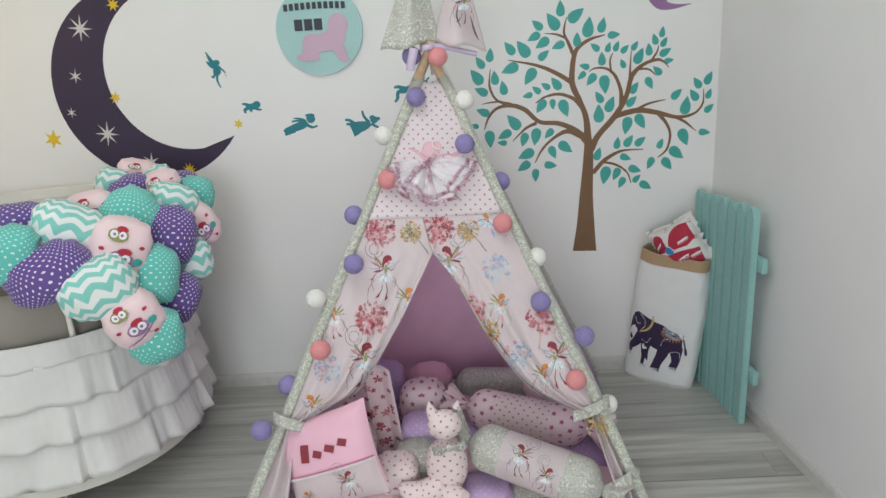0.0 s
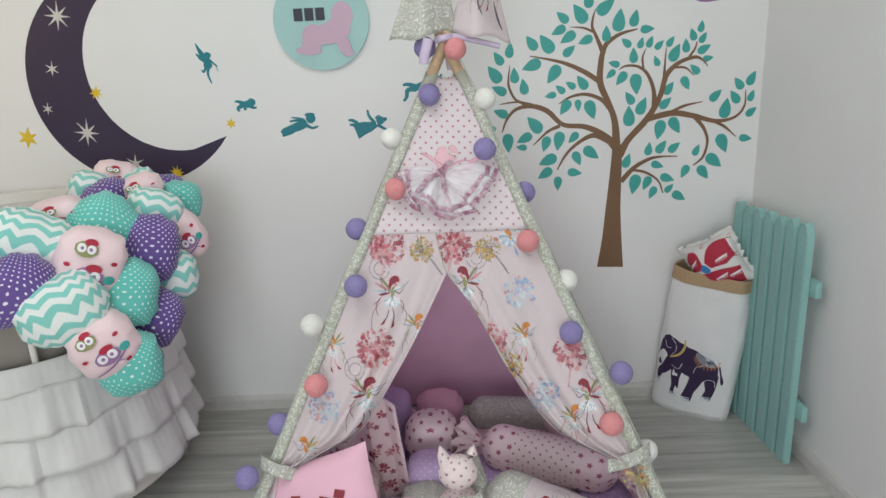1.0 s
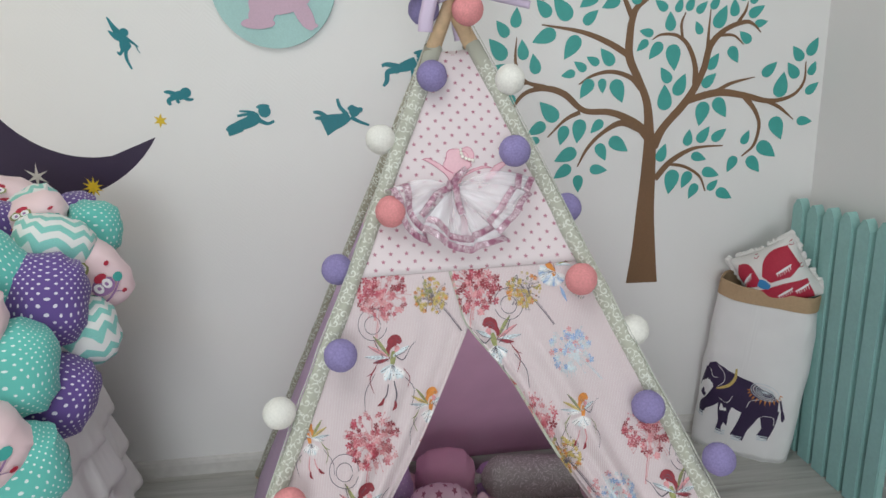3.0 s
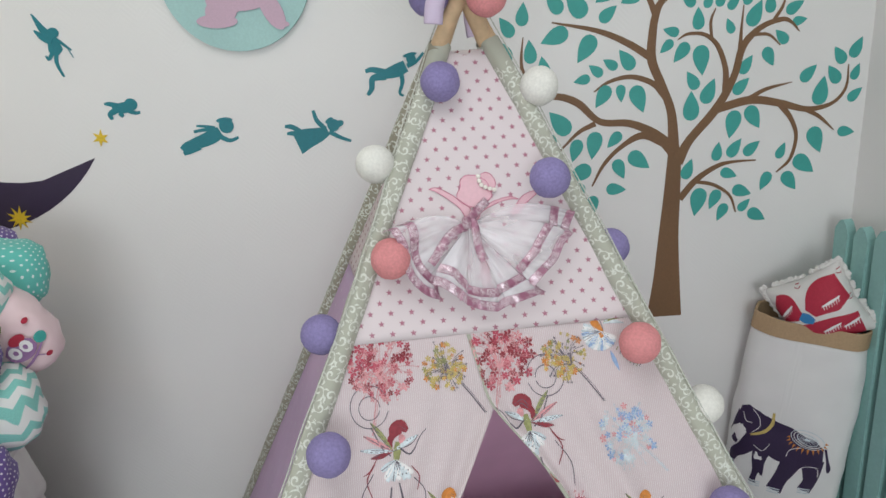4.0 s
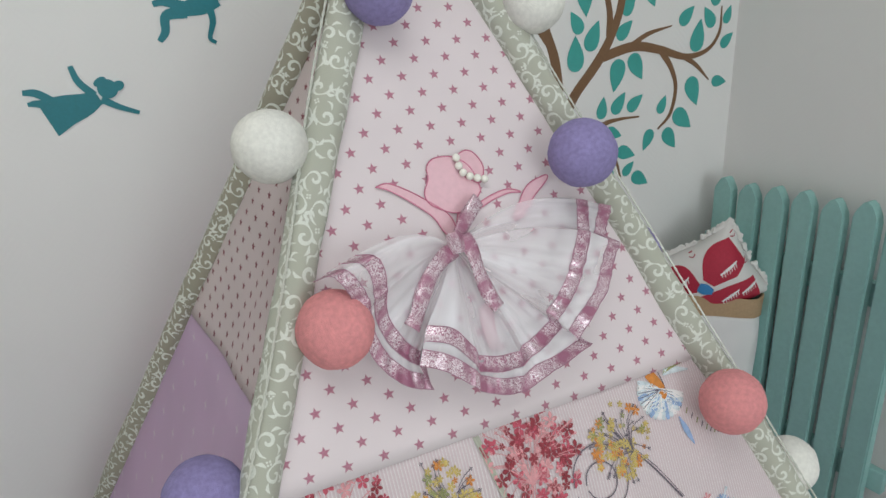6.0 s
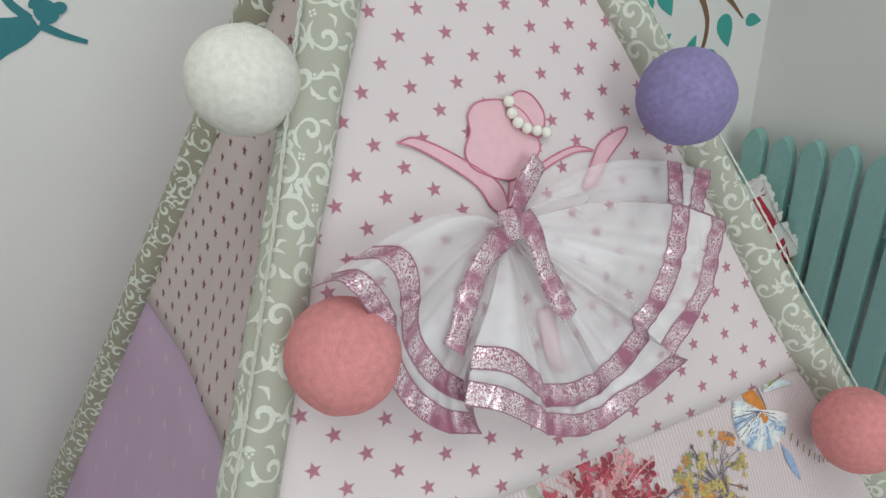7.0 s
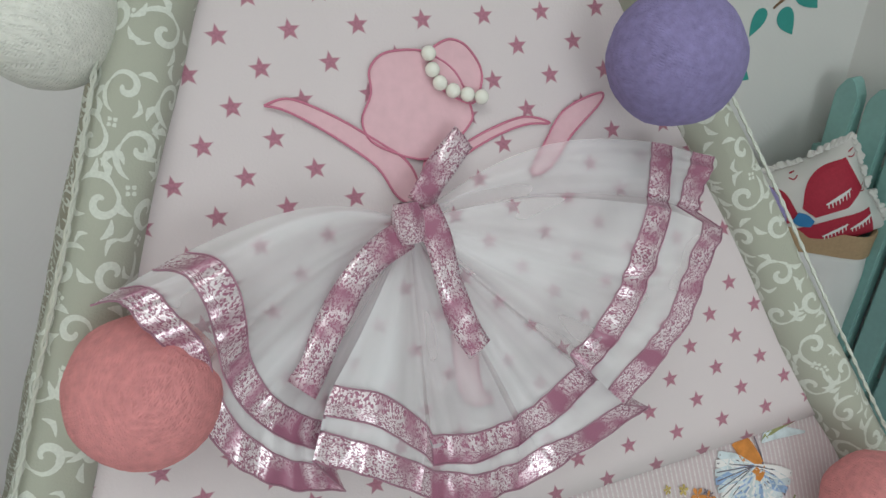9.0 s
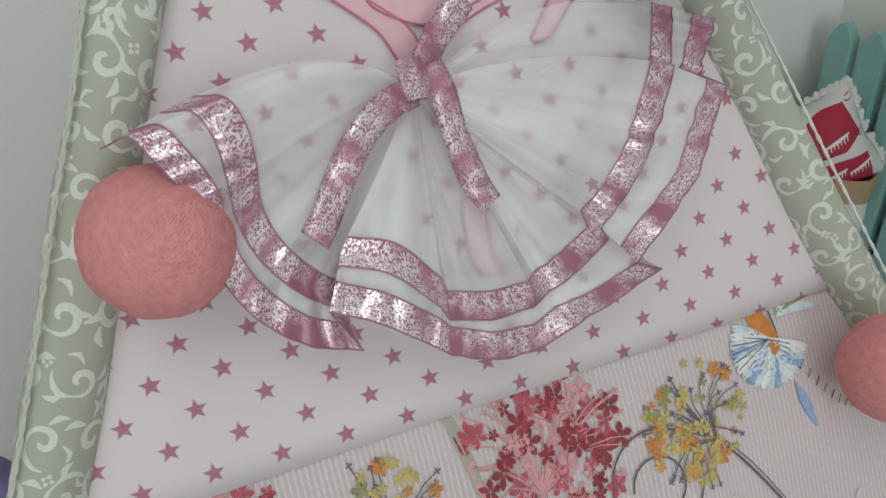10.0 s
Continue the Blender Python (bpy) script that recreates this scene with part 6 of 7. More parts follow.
print_strokes(bm, [[(-0.36, 0.12, 0.24), (-0.64, 0.40, 0.80), (-0.88, 0.56, 0.60)], [(-0.10, 0.14, 0.30), (0.36, 0.38, 0.90), (0.86, 0.46, 0.70)], [(-0.80, -0.12, 0.10), (-0.36, -0.30, 0.42), (0.2, -0.5, 0.72), (0.82, -0.62, 0.62)]], cu(0.001), 0, 9, 10)
print_strokes(bm, [[(-0.34, 0.16, 0.22), (-0.24, 0.04, 0.28), (-0.12, -0.10, 0.14)]], cu(0.0025), 1, 6, 6)
for cx, cy, tilt in ((0.46, 0.22, 0.1), (-0.66, 0.32, 0.5), (0.18, -0.42, 0.1), (0.66, -0.5, 0.0)):
    for k in range(7):
        d = 0.065 * (k - 3)
        print_strokes(bm, [[(cx + d, cy + tilt * d + 0.02, 0.03), (cx + d - 0.03, cy + tilt * d - 0.10 - 0.02 * (k % 2), 0.012)]], cu(0.002), 2, 2)
    print_strokes(bm, [[(cx - 0.24, cy - 0.24 * tilt, 0.03), (cx, cy + 0.01, 0.07), (cx + 0.24, cy + 0.24 * tilt + 0.03, 0.03)]], cu(0.0022), 2, 4)
for cx, cy in ((0.93, 0.80), (0.93, 0.10), (-0.12, 0.88)):
    print_strokes(bm, [[(cx - 0.08, cy, 0.02), (cx, cy - 0.05, 0.02), (cx + 0.08, cy, 0.02)], [(cx - 0.05, cy + 0.06, 0.02), (cx + 0.05, cy + 0.07, 0.02)]], cu(0.002), 0, 3)
part("crimson_print", bm, [RED, BLUE, WHITE_PRINT], cushion, "crimson shapes with a blue dab", shade=False)
rnd = random.Random(21)
bm = bmesh.new()
for k in range(190):
    t = rnd.uniform(-1, 1)
    u, v = rnd.choice(((1, t), (-1, t), (t, 1)))
    p = cushion_point(u, v, 1)
    d = (p - cushion_point(0, 0, 1)).normalized()
    d = Vector((d.x + rnd.uniform(-0.4, 0.4), d.y + rnd.uniform(-0.3, 0.3), d.z + rnd.uniform(-0.4, 0.4))) * rnd.uniform(0.006, 0.012)
    tube(bm, [p, p + d * 0.6, p + d], [0.006, 0.006, 0.003], 6)
part("fringe", bm, WHITE_VOILE, cushion, "soft white fringe")["kind"] = "stuff"

# ---- oval crib with a ruffled skirt ----
CX, CY, CR = -1.42, 2.45, 0.455
LINING = cloth("grey_beige_lining", (0.33, 0.30, 0.26), translucent=0.0)
crib = thing("crib", (CX, CY, 0), "round white wooden crib on castors with a ruffled white skirt", "crib")


def ring_tube(bm, z, r, thick, a0=0.0, a1=360.0, n=72, h=None):
    """A bent wooden rail of square section round the crib."""
    rows = []
    h = h or thick
    full = abs(a1 - a0) >= 360
    for i in range(n + (0 if full else 1)):
        a = radians(a0 + (a1 - a0) * i / n)
        d = Vector((math.cos(a), math.sin(a), 0))
        c = Vector((CX, CY, z))
        prof = ((-1, -1), (-0.6, -1.12), (0.6, -1.12), (1, -1), (1, 1), (0.6, 1.12), (-0.6, 1.12), (-1, 1))
        rows.append([c + d * (r + u * thick / 2) + Vector((0, 0, v * h / 2)) for u, v in prof])
    if full:
        rows.append(rows[0])
    sheet(bm, rows, None, closed=True)
    if not full:
        bm.faces.new([bm.verts.new(q) for q in rows[0]])
        bm.faces.new([bm.verts.new(q) for q in rows[-1]])
    bmesh.ops.remove_doubles(bm, verts=bm.verts, dist=1e-6)
    bmesh.ops.recalc_face_normals(bm, faces=bm.faces)


for z, a0, a1, h in ((0.945, -20, 230, 0.035), (0.885, -20, 230, 0.02), (0.86, 230, 340, 0.035), (0.60, 0, 360, 0.035), (0.30, 0, 360, 0.04), (0.12, 0, 360, 0.035)):
    bm = bmesh.new()
    ring_tube(bm, z, CR - 0.02, 0.024, a0, a1, h=h)
    part("rail", bm, WHITE_PAINT, crib, "bent white painted rail")
for k in range(12):
    a = radians(k * 30 + 8)
    top = 0.935 if -20 <= (k * 30 + 8 if k * 30 + 8 <= 230 else k * 30 + 8 - 360) <= 230 else 0.86
    p = Vector((CX + (CR - 0.02) * math.cos(a), CY + (CR - 0.02) * math.sin(a), 0))
    bm = bmesh.new()
    tube(bm, [p + Vector((0, 0, 0.12)), p + Vector((0, 0, top))], 0.009, 10)
    part("slat", bm, WHITE_PAINT, crib)
bm = bmesh.new()
rows, uvs = [], []
for i in range(7):
    z = 0.34 + 0.44 * i / 6
    rows.append([(CX + (CR - 0.055 + 0.006 * math.sin(j * 0.9)) * math.cos(2 * math.pi * j / 90), CY + (CR - 0.055 + 0.006 * math.sin(j * 0.9)) * math.sin(2 * math.pi * j / 90), z) for j in range(90)])
    uvs.append([(j * 0.028, z) for j in range(91)])
sheet(bm, rows, uvs, closed=True)
thicken(part("lining", bm, LINING, crib, "grey-beige quilted lining"), 0.006)
bm = bmesh.new()
ball_mesh(bm, (CX, CY, 0.47), CR - 0.05, CR - 0.05, 0.07, 48, 10, power=0.6)
part("mattress", bm, WHITE_VOILE, crib, "off-white mattress")
for a in (-68, 22, 112, 202):
    c = Vector((CX + (CR - 0.03) * math.cos(radians(a)), CY + (CR - 0.03) * math.sin(radians(a)), 0))
    bm = bmesh.new()
    tube(bm, [c + Vector((0, 0, 0.05)), c + Vector((0, 0, 0.11))], 0.009, 10)
    box(bm, c.x - 0.018, c.y - 0.02, 0.045, c.x + 0.018, c.y + 0.02, 0.06, 0.003)
    castor = part("castor", bm, CHROME, crib, "chrome castor")
    bm = bmesh.new()
    tube(bm, [c + Vector((-0.011, -0.012, 0.025)), c + Vector((0.011, -0.012, 0.025))], 0.025, 18)
    part("wheel", bm, CHROME, castor, "small worn wheel")


def ruffle(z0, z1, r0, r1, waves, amp, seed, label):
    """A tier of gathered voile: even at the top, fluted at the hem."""
    bm = bmesh.new()
    rows, uvs = [], []
    n = 420
    for i in range(9):
        t = i / 8
        row, q = [], []
        for j in range(n):
            a = 2 * math.pi * j / n
            ph = a * waves + 2.4 * noise.noise(Vector((math.cos(a) * 3, math.sin(a) * 3, seed))) * 2
            r = r0 + (r1 - r0) * t + amp * t ** 0.7 * (math.sin(ph) + 0.45 * math.sin(2.3 * ph + seed)) + 0.0012 * math.sin(a * 130 + seed) * (1 - t)
            z = z0 + (z1 - z0) * t + 0.012 * t * noise.noise(Vector((math.cos(a) * 6, math.sin(a) * 6, seed + 5)))
            row.append((CX + r * math.cos(a), CY + r * math.sin(a), z))
            q.append((a * r, z))
        q.append((2 * math.pi * r0, z0))
        rows.append(row)
        uvs.append(q)
    sheet(bm, rows, uvs, closed=True)
    thicken(part("skirt_tier", bm, WHITE_VOILE, crib, label), 0.0015)


ruffle(0.63, 0.555, CR - 0.002, CR + 0.004, 24, 0.004, 1, "plain white voile band")
ruffle(0.56, 0.425, CR + 0.002, CR + 0.022, 17, 0.008, 2, "gathered white voile tier")
ruffle(0.44, 0.30, CR + 0.006, CR + 0.034, 16, 0.010, 3, "gathered white voile tier")
ruffle(0.315, 0.165, CR + 0.010, CR + 0.046, 15, 0.012, 4, "gathered white voile tier")

# ---- puffed patchwork bumper over the crib's rail ----
bumper = thing("puff_bumper", (-1.05, 2.3, 0.6), "puffed patchwork crib bumper in mint, purple, zigzag and pink", "bumper")
PUFFS_A = [  # place, half width, half height, cloth
    (-1.260, 2.140, 0.986, 0.081, 0.055, "v"), (-1.110, 2.140, 0.955, 0.104, 0.078, "z"), (-1.118, 2.290, 0.989, 0.072, 0.05, "o"), (-1.002, 2.300, 0.949, 0.094, 0.088, "m"),
    (-0.898, 2.340, 0.870, 0.079, 0.097, "v"), (-1.209, 2.010, 0.919, 0.058, 0.086, "m"), (-1.126, 2.025, 0.858, 0.112, 0.078, "v"), (-1.014, 2.055, 0.798, 0.104, 0.082, "z"),
    (-0.981, 2.160, 0.885, 0.086, 0.094, "o"), (-0.926, 2.200, 0.783, 0.090, 0.093, "m"), (-0.939, 2.080, 0.688, 0.080, 0.083, "o"), (-0.901, 2.120, 0.608, 0.080, 0.080, "m"),
]
PUFFS_B = [
    (-0.895, 2.280, 0.679, 0.078, 0.082, "v"), (-0.871, 2.400, 0.767, 0.072, 0.076, "z"), (-0.861, 2.500, 0.871, 0.062, 0.082, "o"), (-0.892, 2.600, 0.955, 0.060, 0.064, "m"),
    (-0.921, 2.460, 0.956, 0.081, 0.066, "z"), (-0.997, 2.550, 1.009, 0.070, 0.045, "o"), (-1.082, 2.500, 0.999, 0.070, 0.050, "v"), (-1.158, 2.550, 1.012, 0.060, 0.060, "z"),
    (-1.119, 2.660, 1.041, 0.066, 0.045, "o"), (-1.044, 2.620, 1.010, 0.070, 0.045, "z"), (-0.960, 2.660, 0.986, 0.056, 0.045, "v"),
]
CLOTHS = {"v": (PURPLE_DOTS, "purple cotton with white dots"), "z": (ZIGZAG, "white and mint zigzag cotton"), "m": (MINT_DOTS, "mint cotton with white dots"), "o": (SHELL_PINK, "shell pink cotton with printed ovals")}


def puff(name, centre, rx, ry, rz, m, seed, material, parent, label):
    """A stuffed pocket with gathers that run to its corners."""
    bm = bmesh.new()
    layer = bm.loops.layers.uv.verify()
    rot = m or Matrix.Identity(3)
    grid, uvg = [], []
    n, c = 22, 36
    for i in range(n + 1):
        th = math.pi * i / n
        row, q = [], []
        for j in range(c + 1):
            ph = 2 * math.pi * j / c
            d = Vector((math.sin(th) * math.cos(ph), math.cos(th), math.sin(th) * math.sin(ph)))
            sq = Vector([math.copysign(abs(k) ** 0.74, k) for k in d])
            gather = 0.06 * math.sin(ph * 11 + seed) * math.sin(th) ** 4 * (0.5 + 0.5 * noise.noise(Vector((ph, seed, 1))))
            k = 1 + 0.05 * noise.noise(d * 2.0 + Vector((seed * 5.1, 0, 0))) + gather
            row.append(Vector(centre) + rot @ Vector((sq.x * rx * k, sq.y * ry * k, sq.z * rz * k)))
            q.append((rx * (math.pi - th) * math.cos(ph) * 0.95, rz * (math.pi - th) * math.sin(ph) * 0.95))
        grid.append(row)
        uvg.append(q)
    sheet(bm, grid, uvg)
    bmesh.ops.remove_doubles(bm, verts=bm.verts, dist=1e-6)
    bmesh.ops.recalc_face_normals(bm, faces=bm.faces)
    return part(name, bm, material, parent, label)


for k, (x, y, z, hw, hh, c) in enumerate(PUFFS_A + PUFFS_B):
    turn = Matrix.Rotation(radians(27), 3, "Z") @ Matrix.Rotation(radians(28 * math.sin(k * 1.7)), 3, "Y")
    pf = puff("puff", (x, y, z), hw * 1.05, 0.075, hh * 1.05, turn, k * 1.3, CLOTHS[c][0], bumper, CLOTHS[c][1])
    if c == "o":
        bm = bmesh.new()

        def place(u, v):
            r2 = min(0.97, abs(u / hw / 1.05) ** 2.7 + abs(v / hh / 1.05) ** 2.7)
            return Vector((x, y, z)) + turn @ Vector((u, -0.075 * (1 - r2) ** 0.37 * 1.05 - 0.0045, v))
        def dab(ou, ov, w, h, mi, lift=0.0):
            print_strokes(bm, [[((ou - w) * hw, ov * hh, 0.35 * h * hh), ((ou - 0.55 * w) * hw, ov * hh, 0.85 * h * hh), (ou * hw, ov * hh, h * hh), ((ou + 0.55 * w) * hw, ov * hh, 0.85 * h * hh), ((ou + w) * hw, ov * hh, 0.35 * h * hh)]], lambda u, v: place(u, v) + turn @ Vector((0, -lift, 0)), mi, 4, 5)
        for ou, ov, k2, body in ((0.02, -0.16, 1.0, 0), (-0.22, 0.56, 0.8, 4)):     # two plump ovals with round light spots
            dab(ou, ov, 0.40 * k2, 0.52 * k2, body)
            dab(ou + 0.10, ov + 0.24 * k2, 0.22 * k2, 0.24 * k2, 1, 0.0006)
            for side in (-1, 1):
                dab(ou + side * 0.17 * k2, ov + 0.02, 0.15 * k2, 0.30 * k2, 3, 0.0012)
                dab(ou + side * 0.15 * k2, ov + 0.02, 0.06 * k2, 0.12 * k2, 0, 0.0018)
        for ou, ov in ((0.62, 0.30), (-0.62, 0.05), (0.45, -0.62)):
            dab(ou, ov, 0.09, 0.12, 1)
        dab(0.60, -0.18, 0.16, 0.26, 5)
        print_strokes(bm, [[(-0.7 * hw, -0.60 * hh, 0.04 * hh), (0, -0.52 * hh, 0.06 * hh), (0.7 * hw, -0.22 * hh, 0.03 * hh)], [(0.2 * hw, -0.46 * hh, 0.03 * hh), (0.42 * hw, -0.62 * hh, 0.02 * hh)]], place, 0, 4)
        part("oval_print", bm, [MAUVE_VINYL, RED, P_BLUSH, WHITE_PRINT, P_OLIVE, LEAF_TEAL], pf, "", shade=False)["kind"] = "stuff"

# ---- inside the tent ----
INSIDE = (("b", BROWN_STARS, "pale pink cotton with brown stars"), ("l", LILAC, "lilac dotted cotton"), ("s", SAGE_SCROLL, "sage scroll-print cotton"), ("p", SHELL_PINK, "shell pink cotton"))
pad = thing("puffed_floor_pad", (0, 2.25, 0), "puffed patchwork floor pad in pink, lilac and sage", "play mat")
for i in range(6):
    for j in range(6):
        x, y = -0.44 + 0.172 * i + 0.02 * (j % 2), 1.80 + 0.165 * j
        lim = 0.60 - abs(y - 1.75) * 0.12
        if abs(x) > lim - 0.1:
            continue
        _, m, lab = INSIDE[(i + 2 * j) % 4]
        puff("puff", (x, y, 0.072), 0.096, 0.092, 0.07, None, i * 3.1 + j, m, pad, lab)

# pillow with a flounced lower band; its lettering stands as plain bars
PIL = Matrix.Translation((-0.338, 1.855, 0.318)) @ Euler((radians(-20), radians(-19), radians(-8))).to_matrix().to_4x4()


def pillow_point(u, v, side, hw=0.147, hh=0.135, fat=0.055):
    pinch = 1 - 0.07 * (1 - u * u) * abs(v) ** 3, 1 - 0.07 * (1 - v * v) * abs(u) ** 3
    h = fat * ((1 - abs(u) ** 2.4) * (1 - abs(v) ** 2.4)) ** 0.55
    return PIL @ Vector((u * hw * pinch[1], -side * h, v * hh * pinch[0]))


pillow = thing("pillow", tuple(PIL.translation - Vector((0, 0, 0.13))), "candy pink pillow with a printed lower band standing in the tent", "pillow")
bm = bmesh.new()
for side in (1, -1):
    sheet(bm, [[pillow_point(-1 + i / 12, -1 + j / 12, side) for j in range(25)] for i in range(25)], [[(i * 0.011, j * 0.011) for j in range(25)] for i in range(25)])
bmesh.ops.remove_doubles(bm, verts=bm.verts, dist=1e-5)
bmesh.ops.recalc_face_normals(bm, faces=bm.faces)
part("cover", bm, PINK, pillow, "candy pink cotton")
bm = bmesh.new()
sheet(bm, [[pillow_point(-0.985 + 1.97 * i / 24, -0.98 + 0.78 * j / 8, 1) + PIL.to_3x3() @ Vector((0, -0.0025, 0)) for j in range(9)] for i in range(25)], [[(i * 0.011, j * 0.011) for j in range(9)] for i in range(25)])
bmesh.ops.recalc_face_normals(bm, faces=bm.faces)
part("printed_band", bm, STRIPED, pillow, "pale printed lower band")
PN = PIL.to_3x3() @ Vector((0, -1, 0))


def pil(off):
    return lambda u, v: pillow_point(max(-0.99, min(0.99, u)), max(-0.99, min(0.99, v)), 1) + PN * off


bm = bmesh.new()
for k in range(44):
    u = -0.96 + 1.92 * k / 43
    tube(bm, [pil(0.004)(u, -0.19), pil(0.006)(u + 0.02, -0.235)], 0.0022, 5)
part("lace_braid", bm, WHITE_PRINT, pillow, "white crochet braid")
bm = bmesh.new()
tube(bm, [pil(0.004)(-0.97 + 1.94 * k / 30, -0.17) for k in range(31)], 0.0022, 6)
part("cord_trim", bm, STITCH, pillow, "rose cord")
bm = bmesh.new()
for u0, u1, v0, v1 in ((-0.42, -0.24, 0.08, 0.44), (-0.16, 0.02, 0.12, 0.25), (0.10, 0.30, 0.17, 0.30), (0.38, 0.56, 0.22, 0.35)):
    print_strokes(bm, [[((u0 + u1) / 2 - 0.03, v0, u1 - u0), ((u0 + u1) / 2 + 0.03, v1, u1 - u0)]], pil(0.003), 0, 6, 4)
part("letter_bar", bm, P_WINE, pillow, "wine embroidered bars", shade=False)
bm = bmesh.new()
rnd = random.Random(2)
posy(bm, lambda u, v: pil(0.005)(u / 0.135, v / 0.135), 0.05, -0.07, 0.05, WINE_, GREY_, 1, rnd)
posy(bm, lambda u, v: pil(0.005)(u / 0.135, v / 0.135), -0.07, -0.09, 0.04, ORANGE_, WHITE_, -1, rnd)
part("printed_motif", bm, PRINTS, pillow, "", shade=False)["kind"] = "stuff"

# stuffed cat-like doll, one plain mesh
bm = bmesh.new()
ball_mesh(bm, (0.0, 1.93, 0.225), 0.062, 0.052, 0.095, 28, 18, lumps=0.05)
ball_mesh(bm, (0.0, 1.925, 0.365), 0.050, 0.042, 0.045, 28, 16, lumps=0.03)
for s in (-1, 1):
    tube(bm, [(s * 0.026, 1.925, 0.385), (s * 0.038, 1.925, 0.418), (s * 0.042, 1.925, 0.440)], [0.022, 0.013, 0.003], 12)
tube(bm, [(-0.03, 1.90, 0.172), (-0.08, 1.875, 0.172), (-0.118, 1.875, 0.180), (-0.140, 1.88, 0.196)], [0.038, 0.034, 0.030, 0.012], 14)
tube(bm, [(-0.02, 1.90, 0.16), (0.03, 1.865, 0.16), (0.05, 1.85, 0.165)], [0.03, 0.03, 0.022], 14)
bmesh.ops.translate(bm, verts=bm.verts, vec=(-0.014, 0, 0))
tagged(part("stuffed_doll", bm, BROWN_STARS), "stuffed pale pink dotted cotton doll sitting in the tent", "doll")


def bow(at, s, material, label, turn=0.0):
    th = thing("fabric_bow", at, label, "bow")
    for side in (-1, 1):
        bm = bmesh.new()
        rows, uvs = [], []
        for i in range(9):
            t = i / 8
            w = s * (0.16 + 0.55 * t)
            rows.append([Vector(at) + Matrix.Rotation(turn, 3, "Y") @ Vector((side * s * t, -0.02 * math.sin(math.pi * t) + 0.006 * math.cos(j * 1.9), (j / 8 - 0.5) * w)) for j in range(9)])
            uvs.append([(t * s, j * w / 8) for j in range(9)])
        sheet(bm, rows, uvs)
        thicken(part("loop", bm, material, th), 0.002)
    bm = bmesh.new()
    ball_mesh(bm, Vector(at) + Vector((0, -0.008, 0)), 0.011, 0.009, 0.012, 12, 8)
    part("knot", bm, material, th)


bow((-0.002, 1.882, 0.318), 0.05, SAGE_SCROLL, "sage scroll-print bow tied under the doll's head", -0.25)


def bolster(p0, p1, r, body, ends, name, label, fan):
    """A candy-shaped bolster: plump roll, gathered ends and fanned frills."""
    p0, p1 = Vector(p0), Vector(p1)
    th = thing(name, tuple(p0.lerp(p1, 0.5) - Vector((0, 0, r))), label, "bolster")
    d = (p1 - p0).normalized()
    a = d.cross(Vector((0, 0, 1))).normalized()
    b = a.cross(d)

    def section(t0, t1, material, lab, n=14):
        bm = bmesh.new()
        rows, uvs = [], []
        for i in range(n + 1):
            t = t0 + (t1 - t0) * i / n
            q = p0.lerp(p1, t)
            e = min(t, 1 - t)
            rr = r * (1 - (1 - min(1, max(e, 0.0) / 0.16)) ** 2.4 * 0.82)
            g = 0.06 * max(0, 1 - e / 0.12)
            rows.append([q + rr * (1 + g * math.sin(14 * x)) * (a * math.cos(x) + b * math.sin(x)) for x in (2 * math.pi * j / 48 for j in range(48))])
            uvs.append([(2 * math.pi * r * j / 48, t * (p1 - p0).length) for j in range(49)])
        sheet(bm, rows, uvs, closed=True)
        part("section", bm, material, th, lab)
    section(0.0, 0.27, ends, "sage gathered end")
    section(0.27, 0.73, body, "printed middle")
    section(0.73, 1.0, ends, "sage gathered end")
    for end, s in ((p0, -1), (p1, 1)):
        bm = bmesh.new()
        rows, uvs = [], []
        for i in range(9):
            t = i / 8
            rr = r * (0.17 + 0.62 * t * fan)
            rows.append([end + d * s * (0.075 * t + 0.010 * math.sin(7 * x) * t) + rr * (1 + 0.16 * t * math.sin(9 * x)) * (a * math.cos(x) + b * math.sin(x)) for x in (2 * math.pi * j / 60 for j in range(60))])
            uvs.append([(0.3 * j / 60, t * 0.07) for j in range(61)])
        sheet(bm, rows, uvs, closed=True)
        thicken(part("frill", bm, ends, th, "fanned frill"), 0.0015)
    return th, (d, a, b)


th, (d, a, b) = bolster((0.062, 2.00, 0.258), (0.425, 1.82, 0.196), 0.072, STRIPED, SAGE_SCROLL, "candy_bolster", "candy-shaped bolster with sage ends and printed pink middle", 1.5)
bm = bmesh.new()
mid = Vector((0.062, 2.00, 0.258)).lerp(Vector((0.425, 1.82, 0.196)), 0.5)


def roll(u, v):
    t = radians(42) + v / 0.072
    return mid + d * u + 0.0735 * (a * math.cos(t) + b * math.sin(t))


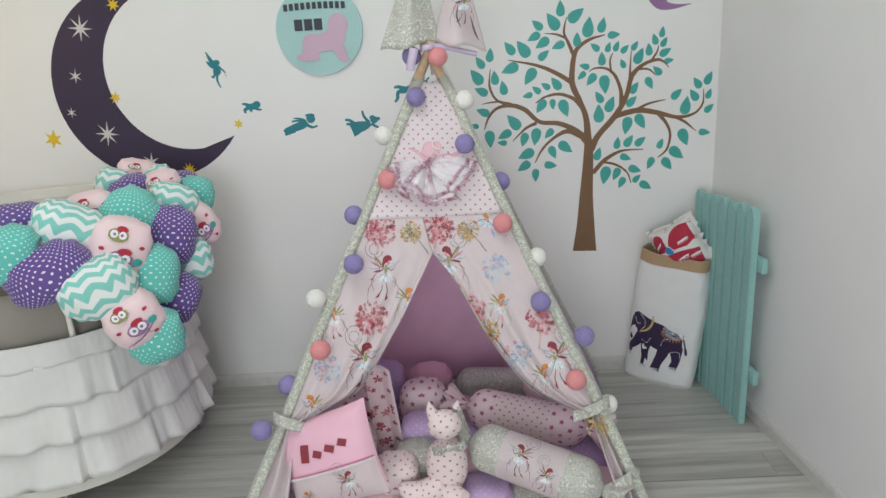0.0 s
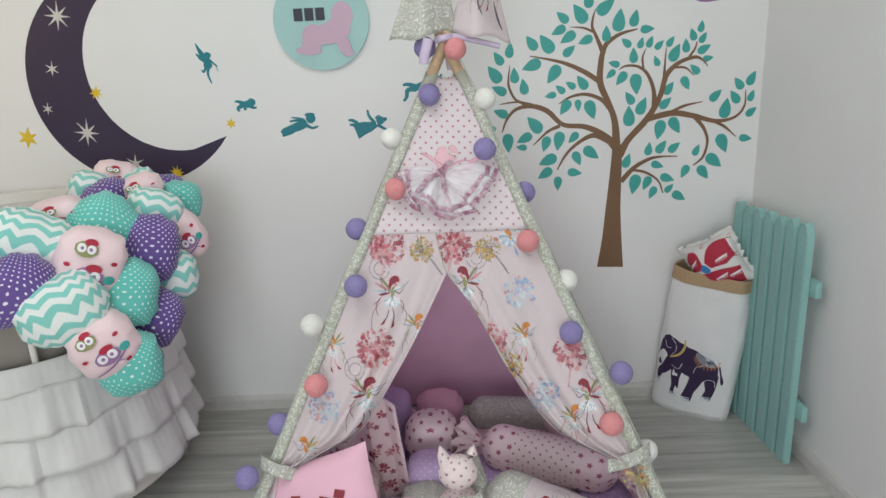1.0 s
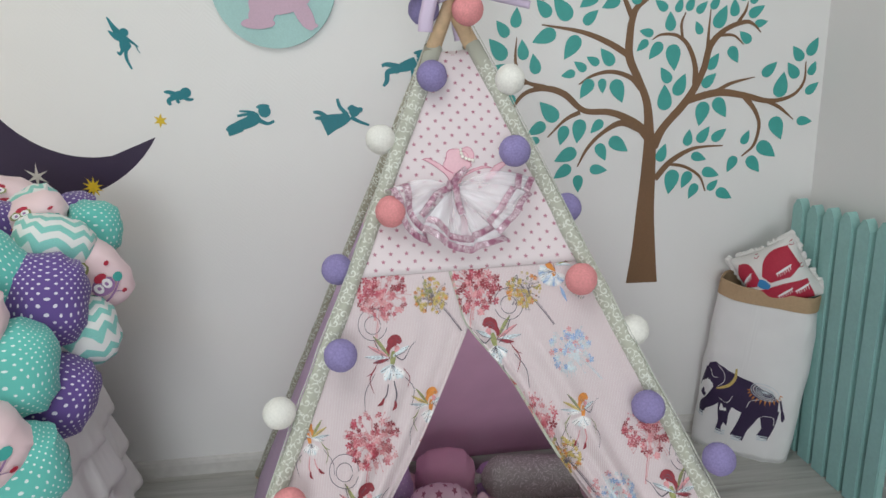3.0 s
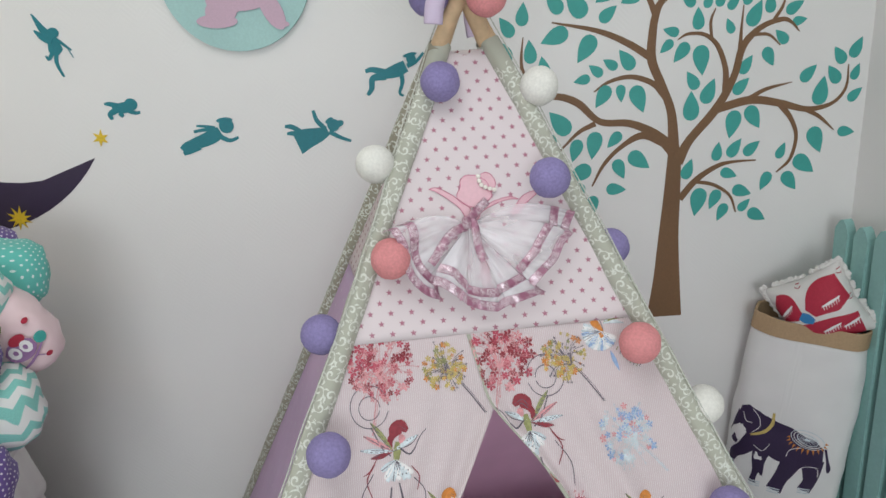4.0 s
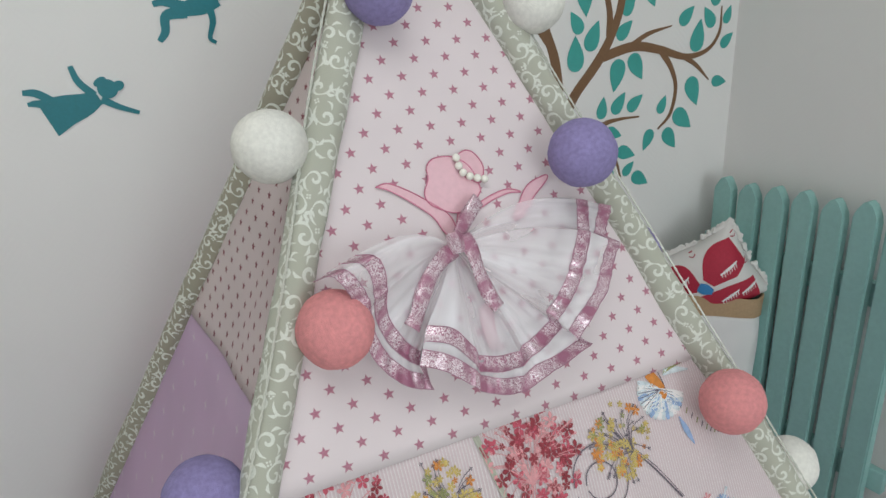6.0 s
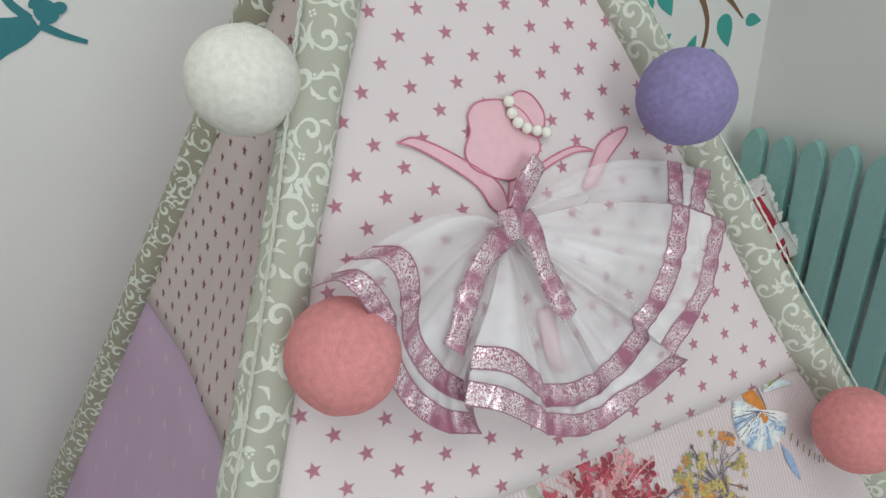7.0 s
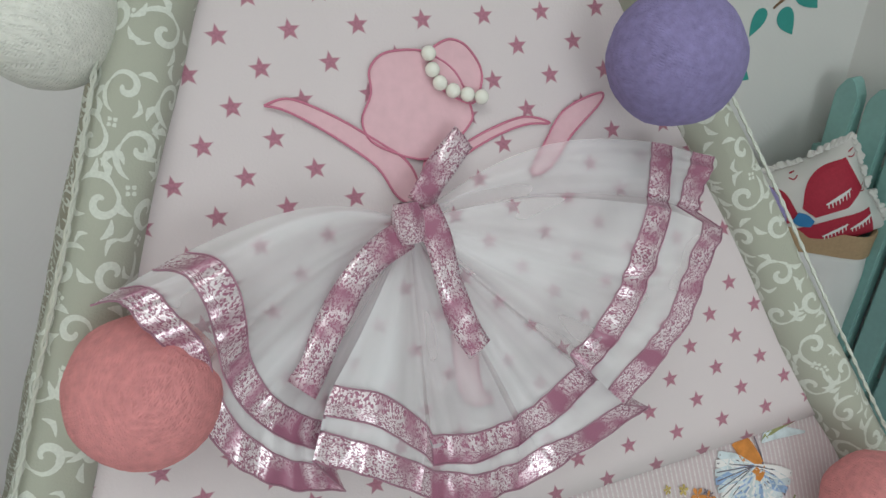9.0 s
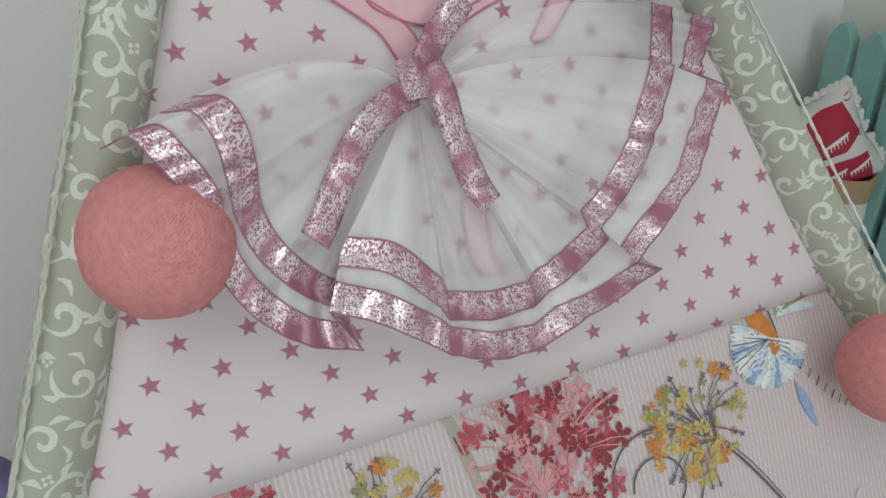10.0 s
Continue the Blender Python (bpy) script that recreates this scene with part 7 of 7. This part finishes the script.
posy(bm, roll, -0.03, 0.0, 0.062, WINE_, GREY_, -1, random.Random(3))
posy(bm, roll, 0.055, -0.03, 0.05, WINE_, WHITE_, 1, random.Random(5))
part("printed_motif", bm, PRINTS, th, "", shade=False)
bolster((0.06, 2.31, 0.205), (0.45, 2.15, 0.185), 0.070, BROWN_STARS, ROSE_PRINT, "candy_bolster", "pale pink dotted bolster lying behind the other", 1.1)
bolster((0.02, 2.56, 0.165), (0.40, 2.52, 0.160), 0.062, SAGE_SCROLL, SAGE_SCROLL, "sage_bolster", "sage scroll-print bolster against the tent's back", 0.8)
for at, r, m, lab in (((-0.10, 2.36, 0.21), 0.085, ROSE_PRINT, "round rose-printed pink cushion"), ((-0.095, 2.16, 0.20), 0.075, LILAC, "round lilac dotted cushion"), ((-0.11, 2.05, 0.175), 0.068, SAGE_SCROLL, "round sage scroll-print cushion"), ((-0.08, 2.58, 0.165), 0.085, PINK, "round candy pink cushion"), ((-0.17, 1.97, 0.18), 0.07, BROWN_STARS, "round pale pink dotted cushion"), ((-0.33, 2.08, 0.21), 0.09, BROWN_STARS, "round pale pink dotted cushion"), ((-0.36, 2.32, 0.23), 0.10, ROSE_PRINT, "round rose-printed pink cushion"), ((-0.26, 2.50, 0.22), 0.09, LILAC, "round lilac dotted cushion"), ((0.36, 2.42, 0.22), 0.09, SHELL_PINK, "round shell pink cushion")):
    c = thing("round_cushion", (at[0], at[1], at[2] - r), lab + " inside the tent", "cushion", "round cushions")
    puff("cover", at, r, r * 0.9, r * 0.85, None, at[1] * 9, m, c, lab)
# printed curtain hanging inside the opening
def drape(x, y):
    """The curtain's folds."""
    j = x / 0.016
    return Vector((-0.42 + 0.017 * j + 0.10 * (0.46 - y) * j / 14, 2.20 - 0.006 * j + 0.018 * math.sin(j * 1.1 + y * 3) - 0.003, y))


curtain = thing("inner_curtain", (-0.24, 2.16, 0.12), "pale pink printed curtain hanging inside the tent", "curtain")
bm = bmesh.new()
rows, uvs = [], []
for i in range(20):
    z = 0.46 - 0.32 * i / 19
    rows.append([drape(0.016 * j, z) + Vector((0, 0.003, 0)) for j in range(15)])
    uvs.append([(0.016 * j, z) for j in range(15)])
sheet(bm, rows, uvs)
thicken(part("drape", bm, ROSE_PRINT, curtain), 0.001)
bm = bmesh.new()
rnd = random.Random(8)
for k in range(26):
    u, v = rnd.uniform(0.02, 0.21), rnd.uniform(0.16, 0.44)
    blossom(bm, drape, u, v, 0.014, 5, rnd.choice((ROSE_, WINE_, BLUSH_)), rnd.uniform(0, 6))
part("printed_motif", bm, PRINTS, curtain, "", shade=False)["kind"] = "stuff"

# ---- floor boards ----
def board_mesh(length, width):
    me = bpy.data.meshes.new("plank")
    bm = bmesh.new()
    box(bm, 0, 0, -0.012, length, width, 0)
    top = [e for e in bm.edges if all(v.co.z > -0.001 for v in e.verts)]
    bmesh.ops.bevel(bm, geom=top, offset=0.0012, segments=1, affect="EDGES")
    bm.to_mesh(me)
    bm.free()
    me.materials.append(PLANK)
    return me


BOARD_W, BOARD_L = 0.1315, 1.2
whole = board_mesh(BOARD_L - 0.0012, BOARD_W - 0.0012)
y, k = 2.909, 0
while y > BACK_Y - BOARD_W:
    if k == 7:
        y -= 0.0050      # one joint has opened
    first, last = LEFT_X, wall_right_x(max(y, BACK_Y)) + 0.03
    x = LEFT_X - (0.37 * k * 1.7) % BOARD_L
    while x < last:
        # boards at the ends of a row are sawn to length
        a, b = max(x, first), min(x + BOARD_L, last)
        if b - a > 0.03:
            ob = new("plank", whole if b - a > BOARD_L - 0.001 else board_mesh(b - a - 0.0012, BOARD_W - 0.0012))
            ob.location = (a, y, 0)
            ob.parent = floor
        x += BOARD_L
    y -= BOARD_W
    k += 1
